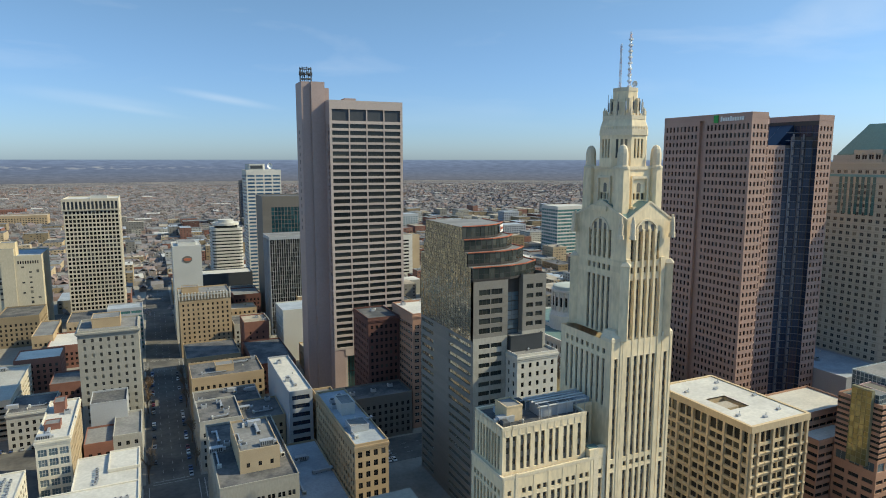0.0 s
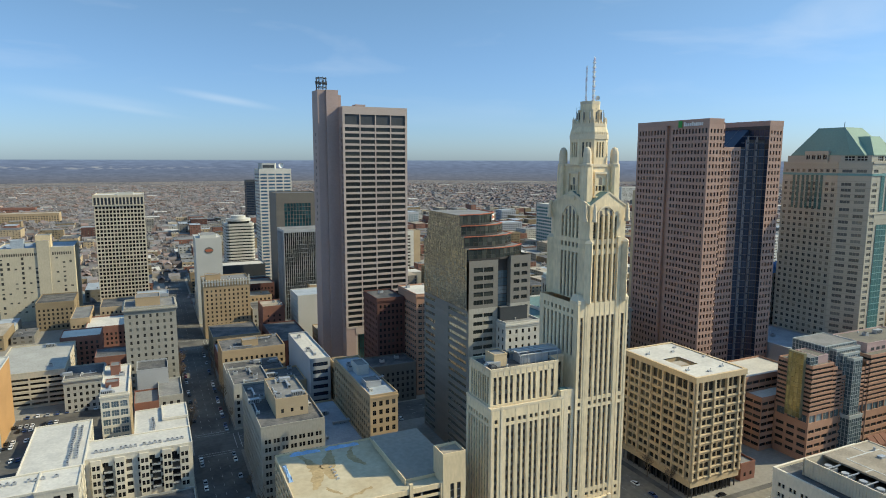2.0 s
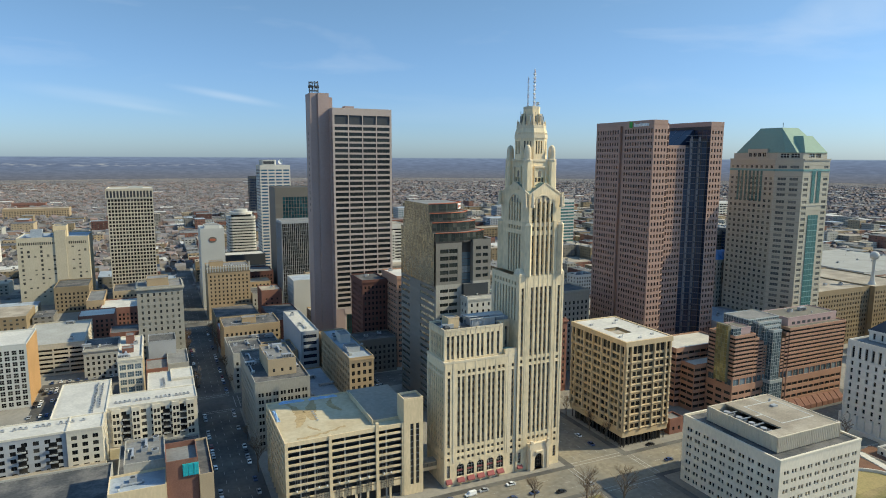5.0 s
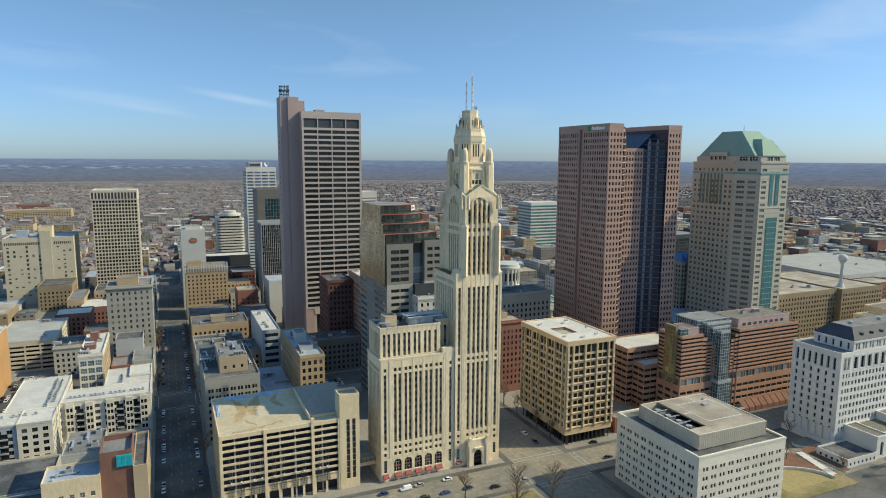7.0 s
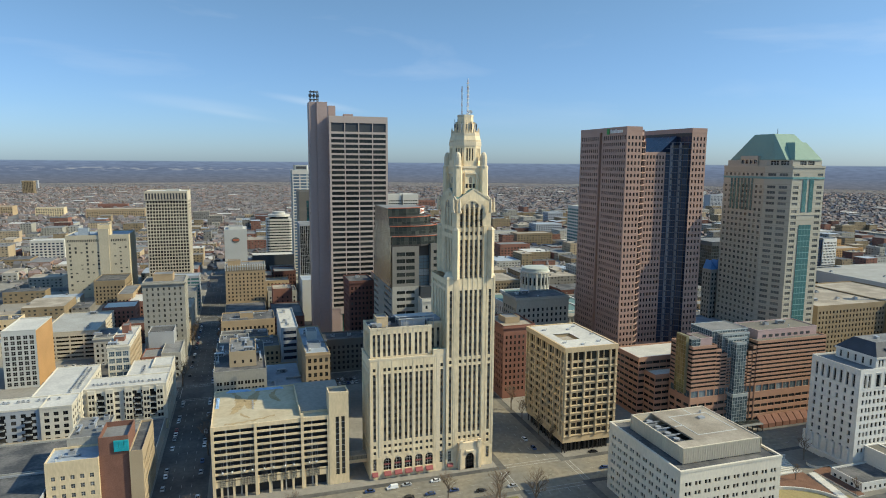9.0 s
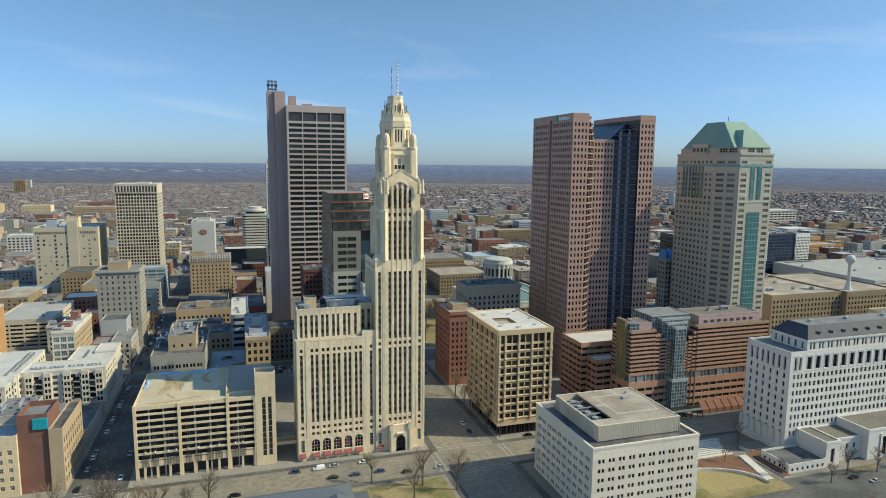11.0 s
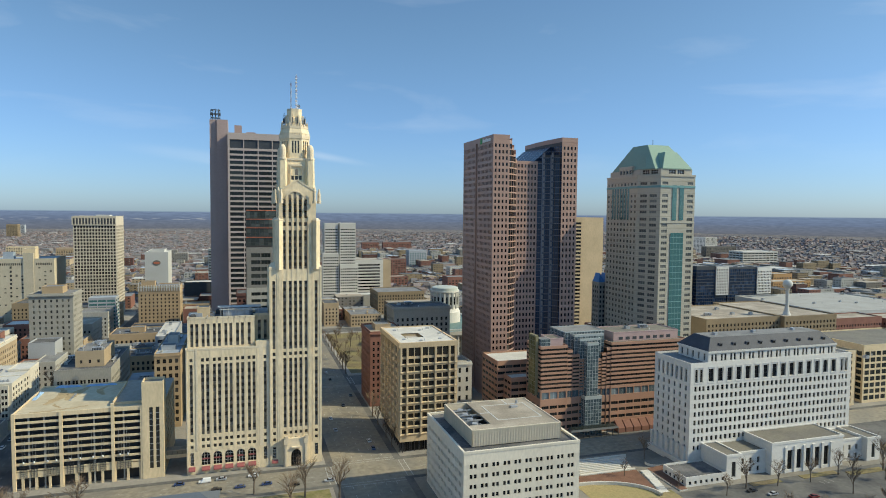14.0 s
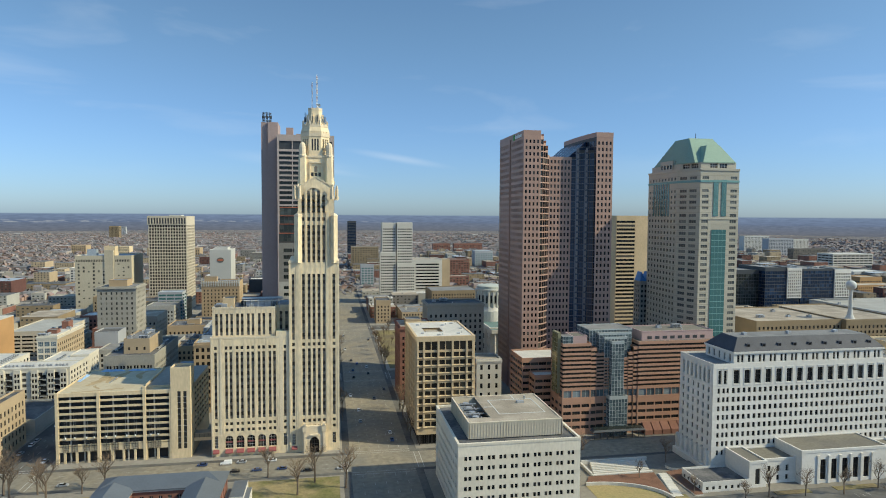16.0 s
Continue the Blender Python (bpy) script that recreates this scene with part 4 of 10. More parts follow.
    for i in range(14):
        a = 2 * math.pi * i / 14
        ant = thing("panel_antenna", "slim panel antenna on a steel pole at the lantern ledge", "antenna", (cx + 5.3 * math.cos(a), cy + 5.3 * math.sin(a), 161), "panel antennas")
        x, y = cx + 5.3 * math.cos(a), cy + 5.3 * math.sin(a)
        mb = Mesh()
        mb.tube((x, y, 161.0), (x, y, 166.5 + rng.random() * 2), 0.06, metal_dark, 5)
        part("pole", mb, ant)
        mb = Mesh()
        mb.box(x - 0.22, x + 0.22, y - 0.34, y - 0.1, 163.2, 165.9, metal_dark if i % 3 else metal_grey)
        part("panel", mb, ant)
    # awnings along the street front
    for c in (90.9, 97.0, 102.2, 107.35, 112.55, 117.7, 128.3):
        aw = thing("awning", "dull red cloth shop awning on the tower's street front", "awning", (c, Y0, 0), "street awnings")
        mb = Mesh()
        w = 1.75 if c not in (90.9, 128.3) else 1.4
        x0, x1 = c - w, c + w
        mb.loft([[(x0, Y0 - 1.7, -0.7), (x1, Y0 - 1.7, -0.7), (x1, Y0 - 0.02, -0.7), (x0, Y0 - 0.02, -0.7)], [(x0, Y0 - 1.65, -0.2), (x1, Y0 - 1.65, -0.2), (x1, Y0 - 0.02, -0.2), (x0, Y0 - 0.02, -0.2)], [(x0, Y0 - 0.3, 1.0), (x1, Y0 - 0.3, 1.0), (x1, Y0 - 0.02, 1.0), (x0, Y0 - 0.02, 1.0)]], awning_red)
        part("cloth", mb, aw)
        mb = Mesh()
        mb.tube((x0 + 0.1, Y0 - 1.6, -0.65), (x1 - 0.1, Y0 - 1.6, -0.65), 0.05, metal_dark, 5)
        part("frame", mb, aw)
    return T


deco_tower()


# ---- parking garage beside the tower ----
def garage():
    T = thing("parking_garage", "beige concrete parking garage with open decks and stained flat roof", "parking garage", (48, 178, G))
    x0, x1, y0, y1, h = 18.3, 78.9, 152.0, 199.0, 31.0
    mb = Mesh()
    levels = [6.0 + 3.05 * i for i in range(8)]
    # decks and their front panels
    for z in levels:
        m = Mesh()
        # slab colour darkened to carry the shade between the decks
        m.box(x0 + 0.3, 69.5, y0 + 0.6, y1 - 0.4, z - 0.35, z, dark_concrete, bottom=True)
        part("deck_slab", m, T)
        m = Mesh()
        m.box(x0, 69.8, y0, y0 + 0.35, z - 0.35, z + 0.65, concrete_beige, bottom=True)
        part("front_panel", m, T)
        m = Mesh()
        m.box(x0, x0 + 0.35, y0 + 0.35, y1, z - 0.55, z + 0.85, concrete_beige, bottom=True)
        part("side_panel", m, T)
    for a, b, c, d, e in ((x0, 69.8, y0, y0 + 0.4, h - 1.4), (x0, x0 + 0.4, y0 + 0.4, y1, h - 1.4), (x0, 69.8, y1 - 0.4, y1, G)):
        m = Mesh()
        m.box(a, b, c, d, e, h + 0.5, concrete_beige, bottom=True)
        part("parapet", m, T)
    for i, x in enumerate((x0 - 0.1, 36.4, 57.0, 69.0)):
        mb = Mesh()
        mb.box(x, x + 1.3, y0 - 0.35, y0 + 0.8, G, h + (2.4 if i == 2 else 0.6), concrete_beige)
        part("pier", mb, T)
    for y in np.arange(y0 + 4, y1 - 2, 5.2):
        mb = Mesh()
        mb.box(x0 - 0.15, x0 + 0.6, y, y + 0.9, G, h + 0.2, concrete_beige)
        part("pier", mb, T)
    for x in (24.5, 30.5, 43.5, 50.0, 62.0):
        m = Mesh()
        m.box(x - 0.3, x + 0.3, y0 + 0.6, y0 + 1.2, G, h - 1, concrete_grey)
        part("column", m, T)
    # street level bays
    mb = Mesh()
    mb.box(x0, 69.8, y0, y0 + 0.4, 3.0, 6.0, concrete_beige)
    # near-black back wall added for the shade inside the bays
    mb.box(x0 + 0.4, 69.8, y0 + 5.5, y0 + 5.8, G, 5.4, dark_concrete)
    part("lintel_band", mb, T)
    for x in np.arange(21.5, 69, 5.2):
        m = Mesh()
        m.box(x, x + 1.0, y0 - 0.02, y0 + 0.5, G, 3.0, concrete_beige)
        part("street_pier", m, T)
    # a near-black wall added close behind the front holds the interior shade
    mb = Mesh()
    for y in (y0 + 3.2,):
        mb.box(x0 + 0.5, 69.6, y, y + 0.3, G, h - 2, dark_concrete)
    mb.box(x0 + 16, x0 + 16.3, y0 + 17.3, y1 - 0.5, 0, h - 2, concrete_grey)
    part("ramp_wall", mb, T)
    # roof, a shallow warped deck with a raised part behind
    mb = Mesh()
    mb.box(x0 + 0.4, 69.8, y0 + 0.4, y1 - 0.4, h - 0.9, h - 0.15, roof_deck)
    part("roof_deck", mb, T, "stained tan roof membrane")
    mb = Mesh()
    mb.box(57.4, 78.9, 158.5, y1 - 0.4, h - 0.2, h + 1.1, concrete_beige, roof_deck2)
    mb.box(57.0, 57.4, 156.5, y1 - 6, h - 0.15, h + 2.2, concrete_beige)
    part("raised_roof", mb, T)
    for k, y in enumerate((171.0, 173.5, 176.0, 178.5, 181.0)):
        m = Mesh()
        m.box(36.0, 36.9, y, y + 0.7, h - 0.15, h + 0.35, metal_grey)
        part("roof_curb", m, T)
    # long brown stains where water has run across the membrane
    for j, (cx, w, bend, ya, yb) in enumerate(((27.0, 5.2, 3.6, 167, 196), (37.5, 5.6, -2.6, 172, 196.5), (33.0, 2.0, 2.0, 160, 167.5), (49.0, 3.4, 3.0, 178, 195))):
        m = Mesh()
        n = 22
        rg = random.Random(40 + j)
        side = [[], []]
        for k in range(n + 1):
            f = k / n
            y = ya + (yb - ya) * f
            c = cx + bend * math.sin(f * 3.1 + j) + rg.uniform(-0.3, 0.3)
            ww = w * (0.35 + 0.65 * math.sin(math.pi * min(f * 1.15, 1))) * rg.uniform(0.75, 1.2)
            side[0].append((c - ww / 2, y, h - 0.144))
            side[1].append((c + ww / 2, y, h - 0.144))
        for k in range(n):
            m.face((side[0][k], side[1][k], side[1][k + 1], side[0][k + 1]), stain_brown)
        part("roof_stain", m, T, "long brown water stain")
    m = Mesh()
    n = 18
    st = [(24 + 22 * k / n, y0 + 3.5 + 5.5 * (k / n) ** 2 + 0.5 * math.sin(k * 1.7), 0.5 + 0.5 * math.sin(k * 2.3 + 1) ** 2) for k in range(n + 1)]
    for (a, b, c), (d, e, f) in zip(st, st[1:]):
        m.face(((a, b - c, h - 0.143), (d, e - f, h - 0.143), (d, e + f, h - 0.143), (a, b + c, h - 0.143)), stain_brown)
    part("roof_stain", m, T, "long brown water stain")
    # blue sheeting bunched along the back edge
    for x, y, w, l in ((19.4, 176, 1.6, 14), (24, 196.0, 12, 2.0), (38, 195.6, 14, 2.2)):
        m = Mesh()
        rg = random.Random(int(x))
        n = 7
        g = [[(x + w * i / n, y + l * j / n, h - 0.1 + (0 if i in (0, n) or j in (0, n) else rg.uniform(0.15, 1.0))) for i in range(n + 1)] for j in range(n + 1)]
        for j in range(n):
            for i in range(n):
                m.face((g[j][i], g[j][i + 1], g[j + 1][i + 1], g[j + 1][i]), sheet_blue)
        part("tarpaulin", m, T, "crumpled blue sheeting")
    # stair tower with two tall glazed slots
    mb = Mesh()
    ops = facade(mb, (69.8, y0 - 0.5), (78.9, y0 - 0.5), G, 42.2, [(3.0, 4.6), (5.7, 7.3)], [(2.0, 30.5)], 0.5, concrete_beige)
    facade(mb, (78.9, y0 - 0.5), (78.9, y0 + 8), G, 42.2, [], [], 0.3, concrete_beige)
    facade(mb, (78.9, y0 + 8), (69.8, y0 + 8), G, 42.2, [], [], 0.3, concrete_beige)
    facade(mb, (69.8, y0 + 8), (69.8, y0 - 0.5), G, 42.2, [], [], 0.3, concrete_beige)
    mb.face([(x, y, 41.3) for x, y in poly_rect(69.8, 78.9, y0 - 0.5, y0 + 8)], roof_tan)
    ring(mb, poly_rect(69.8, 78.9, y0 - 0.5, y0 + 8), 41.2, 42.3, 0.004, 0.4, concrete_beige)
    part("stair_tower", mb, T)
    put_windows(T, ops, 1, 10, glass_strip, frame_pale, 0.1, 4, "slot_window")
    # south flank, open decks again, their inner shade put in as dark panes
    mb = Mesh()
    rows = [(z - 2.1, z - 0.55) for z in levels[1:]] + [(h - 3.0, h - 1.5)]
    ops = facade(mb, (78.9, y0 + 8), (78.9, y1), G, h, fit_cols(y1 - y0 - 8, 6.2, 5.0, 0.6), sorted(rows), 0.4, concrete_beige)
    facade(mb, (78.9, y1), (69.8, y1), G, h, [], [], 0.2, concrete_beige)
    part("south_wall", mb, T)
    put_windows(T, ops, 1, 1, glass_dark, frame_dark, 0.06, 40, "deck_opening")
    # lantern-like street lights in front of the deck piers
    for x in (22.6, 26.6, 31.8, 35.2, 40.5, 44.5, 49.6, 53.5, 60.5, 63.8):
        lamp = thing("wall_lantern", "dark iron lantern grille with white globe on the garage front", "lantern", (x, y0 - 0.4, 7), "garage lanterns")
        mb = Mesh()
        for k in range(3):
            mb.box(x - 1.3 + k * 1.2, x - 1.15 + k * 1.2, y0 - 0.25, y0 - 0.12, 3.2, 8.6 + (0.9 if k == 1 else 0), metal_dark)
        for k in range(7):
            mb.box(x - 1.3, x + 1.25, y0 - 0.24, y0 - 0.16, 3.3 + k * 0.85, 3.42 + k * 0.85, metal_dark)
        part("grille", mb, lamp)
        mb = Mesh()
        mb.loft([[(x + r * math.cos(2 * math.pi * i / 8), y0 - 0.45 + r * math.sin(2 * math.pi * i / 8), z) for i in range(8)] for r, z in ((0.1, 9.4), (0.32, 9.6), (0.36, 10.0), (0.22, 10.3), (0.05, 10.5))], metal_white)
        part("globe", mb, lamp)
        for s in (-0.5, 0.5):
            mb = Mesh()
            mb.tube((x + s, y0 - 0.2, 9.5), (x + s, y0 - 0.2, 22.5 if s < 0 else 19.5), 0.045, metal_grey, 5)
            part("hanger_rod", mb, lamp)
    return T


# concrete with the garage's inner shade put into its base colour
dark_concrete = M("shade_dark_concrete", (0.07, 0.067, 0.064), 0.9, 0.15, 0.1, 1.0, 0.04)
stain_brown = M("brown_water_stain", (0.37, 0.275, 0.145), 0.9, 0.25, 0.2, 0.9, 0.03)
sheet_blue = M("blue_sheeting", (0.28, 0.42, 0.60), 0.5, 0.12, 0.3, 1.5, 0.05)
roof_deck = M("stained_tan_deck", (0.53, 0.46, 0.32), 0.9, 0.14, 0.05, 0.5, 0.03, col2=(0.44, 0.365, 0.24))
roof_deck2 = M("grey_tan_deck", (0.33, 0.30, 0.25), 0.9, 0.16, 0.04, 0.5, 0.03, col2=(0.26, 0.24, 0.20))
garage()


def link_bridge():
    T = thing("footbridge", "enclosed beige footbridge between garage and tower", "footbridge", (83.8, 160.5, 6))
    for nm, a, b, c, d, mt in (("floor", 158.0, 163.0, 3.4, 3.9, concrete_beige), ("roof", 157.9, 163.1, 6.9, 7.3, roof_tan), ("parapet", 158.0, 158.25, 3.9, 5.0, concrete_beige), ("parapet", 162.75, 163.0, 3.9, 5.0, concrete_beige)):
        m = Mesh()
        m.box(78.95, 88.55, a, b, c, d, mt, bottom=True)
        part(nm, m, T)
    for k in range(5):
        m = Mesh()
        m.box(79.3 + k * 2.2, 79.5 + k * 2.2, 158.05, 158.2, 5.0, 6.9, frame_dark)
        part("post", m, T)
    m = Mesh()
    m.face(((78.95, 158.14, 5.0), (88.55, 158.14, 5.0), (88.55, 158.14, 6.9), (78.95, 158.14, 6.9)), glass_strip)
    part("glazing", m, T)


link_bridge()


# ---- tan precast office block ----
def tan_cube():
    x0, x1, y0, y1, h = 189.7, 219.6, 149.3, 195.0, 53.8
    T = thing("office_block", "tan precast office block with deep window grid and white roof", "office building", ((x0 + x1) / 2, (y0 + y1) / 2, G))
    for p, q in (((x0, y0), (x1, y0)), ((x1, y0), (x1, y1)), ((x1, y1), (x0, y1)), ((x0, y1), (x0, y0))):
        L = math.hypot(q[0] - p[0], q[1] - p[1])
        u = ((q[0] - p[0]) / L, (q[1] - p[1]) / L)
        # single windows at the corners, pairs between them
        n = 4 if L < 36 else 6
        step = L / n
        cols = [(0.7, step / 2 - 0.55)]
        for i in range(1, n):
            cols += [(step * (i - 0.5) + 0.55, step * i - 0.2), (step * i + 0.2, step * (i + 0.5) - 0.55)]
        cols.append((L - step / 2 + 0.55, L - 0.7))
        f = 4.02
        rows = [(5.9 + f * i + 1.45, 5.9 + f * (i + 1) - 0.1) for i in range(10)] + [(47.2, 51.8)]
        mb = Mesh()
        ops = facade(mb, p, q, 3.2, h, cols, rows, 0.6, concrete_tan)
        wall = part("wall", mb, T)
        put_windows(wall, ops, 1, 1, glass_bronze, frame_dark, 0.06, 155 if p == (x0, y0) or q == (x0, y0) else 0)
        for a in [0.48] + [step * (i + 0.5) for i in range(n)] + [L - 0.48]:
            # piers that swell at each storey
            m = Mesh()
            zz = [(5.9 + f * k + dz, d) for k in range(10) for dz, d in ((0.1, 0.62), (1.0, 0.95), (1.7, 0.62))] + [(47.0, 0.62), (h - 1.6, 0.62)]
            ww = (-u[1], u[0])
            at0 = lambda q, t, z: (p[0] + u[0] * q + ww[0] * t, p[1] + u[1] * q + ww[1] * t, z)
            m.loft([[at0(a - 0.48, -d, z), at0(a + 0.48, -d, z), at0(a + 0.48, 0.02, z), at0(a - 0.48, 0.02, z)] for z, d in zz], concrete_tan)
            part("pier", m, wall)
        w = (-u[1], u[0])
        seen = p == (x0, y0) or q == (x0, y0)
        rest = Mesh()
        for i in range(10):
            # splayed precast sill panels
            for a, b in cols:
                z = 5.9 + f * i + 0.1
                m = Mesh() if seen else rest
                at = lambda s, t, zz: (p[0] + u[0] * s + w[0] * t, p[1] + u[1] * s + w[1] * t, zz)
                prof = ((-0.02, 0.05), (-0.36, 0.8), (-0.36, 1.1), (-0.02, 1.3))
                ring_a = [at(a, t, z + zz) for t, zz in prof]
                ring_b = [at(b, t, z + zz) for t, zz in prof]
                for k in range(3):
                    m.face((ring_a[k], ring_b[k], ring_b[k + 1], ring_a[k + 1]), concrete_tan)
                m.face(ring_a[::-1], concrete_tan)
                m.face(ring_b, concrete_tan)
                if seen:
                    part("sill_panel", m, wall)
        if not seen:
            part("sill_panels", rest, wall, kind="stuff")
    mb = Mesh()
    poly = poly_rect(x0, x1, y0, y1)
    ring(mb, poly, h - 2.0, h + 0.6, 0.65, 0.5, concrete_tan)
    part("cornice", mb, T)
    mb = Mesh()
    mb.box(x0 + 0.4, x1 - 0.4, y0 + 0.4, 164, h - 0.3, h + 0.2, roof_white)
    mb.box(x0 + 0.4, x1 - 0.4, 176, y1 - 0.4, h - 0.3, h + 0.2, roof_white)
    mb.box(x0 + 0.4, 196, 164, 176, h - 0.3, h + 0.2, roof_white)
    mb.box(206, x1 - 0.4, 164, 176, h - 0.3, h + 0.2, roof_white)
    mb.box(196, 206, 164, 176, h - 3.2, h - 3.0, roof_tan)
    mb.box(197.5, 204, 167, 173, h - 3.0, h - 0.6, concrete_tan, roof_tan)
    mb.face(((196, 176, h - 3), (206, 176, h - 3), (206, 176, h + 0.2), (196, 176, h + 0.2)), concrete_tan)
    mb.face(((206, 176, h - 3), (206, 164, h - 3), (206, 164, h + 0.2), (206, 176, h + 0.2)), concrete_tan)
    part("roof", mb, T, "white roof membrane with sunken plant well")
    # recessed ground floor
    mb = Mesh()
    pr = poly_rect(x0 + 2.2, x1 - 2.2, y0 + 2.2, y1 - 2.2)
    for i in range(4):
        p, q = pr[i], pr[(i + 1) % 4]
        L = math.hypot(q[0] - p[0], q[1] - p[1])
        put_windows(T, facade(mb, p, q, G, 3.2, fit_cols(L, 4.0, 3.5, 0.3), [(G + 0.3, 2.6)], 0.2, frame_dark), 2, 1, glass_dark, frame_dark, 0.06, 20, "shop_window")
    mb.face([(x, y, 3.2) for x, y in reversed(poly)], concrete_tan)
    for i in range(12):
        x = x0 + 0.3 + (x1 - x0 - 1.0) * i / 11
        mb.box(x, x + 0.35, y0 + 1.4, y0 + 1.9, G, 3.2, frame_dark)
    for i in range(13):
        y = y0 + 0.3 + (y1 - y0 - 1.0) * i / 12
        mb.box(x0 + 1.4, x0 + 1.9, y, y + 0.35, G, 3.2, frame_dark)
    part("ground_floor", mb, T)
    for x, y in ((193, 158), (212, 156), (216, 170), (194, 184), (208, 182), (201, 153), (214, 187)):
        mb = Mesh()
        mb.box(x, x + 1.6, y, y + 1.2, h + 0.2, h + 0.9, metal_grey)
        mb.tube((x + 3, y + 2, h + 0.2), (x + 3, y + 2, h + 1.2), 0.15, metal_grey)
        part("roof_vent", mb, T)
    return T


tan_cube()


# ---- striped granite skyscraper ----
def striped_tower():
    x0, x1, y0, y1, h = 102.6, 150.1, 386.6, 432.0, 183.0
    T = thing("skyscraper", "tall brown granite skyscraper with horizontal window bands and blank flank", "skyscraper", (127, 410, G))
    f, n = 4.2, 34
    base = 27.0
    rows = [(base + f * i + 1.5, base + f * (i + 1)) for i in range(n)] + [(171.6, 178.6)]
    bay = (x1 - x0 - 2.4) / 4
    cols = [(1.2 + bay * i + 0.35, 1.2 + bay * (i + 1) - 0.35) for i in range(4)]
    mb = Mesh()
    ops = facade(mb, (x0, y0), (x1, y0), base, h, cols, rows, 0.7, granite_light)
    wall = part("wall", mb, T)
    put_windows(wall, [o for o in ops if o[3] < 5], 9, 1, glass_green, frame_dark, 0.05, 144)
    put_windows(wall, [o for o in ops if o[3] > 5], 3, 1, metal_dark, metal_dark, 0.1, 4, "louvre")
    mb = Mesh()
    # north flank: blank, with slots near the front corner
    ops = facade(mb, (x0, y1), (x0, y0), base, h, [(y1 - y0 - 4.2, y1 - y0 - 1.2)], [r for r in rows[:-1]], 0.7, granite_mauve)
    facade(mb, (x1, y0), (x1, y1), G, h, [], [], 0.3, granite_mauve)
    facade(mb, (x1, y1), (x0, y1), G, h, [], [], 0.3, granite_mauve)
    wall = part("wall", mb, T)
    put_windows(wall, ops, 2, 1, glass_green, frame_dark, 0.05, 36)
    mb = Mesh()
    mb.box(x0, x0 + 7, y0 + 0.3, y1 - 0.3, G, base, granite_mauve)
    mb.box(x0 + 7, x1, y0, y0 + 12, 22.5, base, granite_light, bottom=True)
    mb.box(x0 + 7, x1, y0 + 12, y1, G, base, granite_mauve)
    for x in np.arange(x0 + 7, x1, 10):
        mb.box(x, x + 1.6, y0 + 0.5, y0 + 2.1, G, 22.5, granite_light)
    part("lobby_storey", mb, T)
    mb = Mesh()
    ops = facade(mb, (x0 + 7, y0 + 6), (x1, y0 + 6), G, 22.5, fit_cols(x1 - x0 - 7, 4, 3.6, 0.2), [(G + 0.2, 10), (10.4, 22.2)], 0.2, frame_dark)
    part("lobby_wall", mb, T)
    put_windows(T, ops, 2, 2, glass_teal, frame_dark, 0.08, 30, "lobby_window")
    flat_roof(T, poly_rect(x0, x1, y0, y1), h, granite_light, roof_tan, 0.9)
    # service core on the north side, in two steps
    mb = Mesh()
    mb.box(94.2, 102.6, 396.4, 425.0, G, 195.3, granite_mauve, roof_tan)
    part("service_core", mb, T)
    mb = Mesh()
    mb.box(88.5, 94.2, 398.2, 414.0, G, 195.3, granite_mauve, roof_tan)
    for i in range(14):
        mb.box(88.36, 88.52, 405.0, 406.2, 104 + i * 4.6, 106.2 + i * 4.6, frame_dark)
    part("service_core", mb, T)
    mb = Mesh()
    mb.box(107.5, 113.6, 428.0, 436.0, G, 195.2, granite_mauve, roof_tan)
    part("service_core", mb, T)
    mb = Mesh()
    mb.box(117.3, 124.8, 404, 412, h, h + 3.8, granite_mauve, roof_tan)
    part("penthouse", mb, T)
    # antenna cage on the core
    A = thing("antenna_cage", "dark steel antenna platform with rails on the tower core", "antenna", (92.9, 404, 195.3))
    for k in range(8):
        a = 2 * math.pi * k / 8
        x, y = 92.9 + 3.6 * math.cos(a), 404.3 + 3.6 * math.sin(a)
        mb = Mesh()
        mb.tube((x, y, 195.3), (x, y, 204.5), 0.22, metal_dark, 5)
        mb.box(x - 0.5, x + 0.5, y - 0.5, y + 0.5, 199.4, 201.6, metal_dark)
        part("post", mb, A)
    for z in (197.2, 200.4, 203.4):
        mb = Mesh()
        n = 16
        circ = lambda r, zz: [(92.9 + r * math.cos(2 * math.pi * i / n), 404.3 + r * math.sin(2 * math.pi * i / n), zz) for i in range(n)]
        mb.loft([circ(3.3, z), circ(3.8, z), circ(3.8, z + 0.5), circ(3.3, z + 0.5), circ(3.3, z)], metal_dark, cap=False)
        part("ring_platform", mb, A)
    return T


striped_tower()


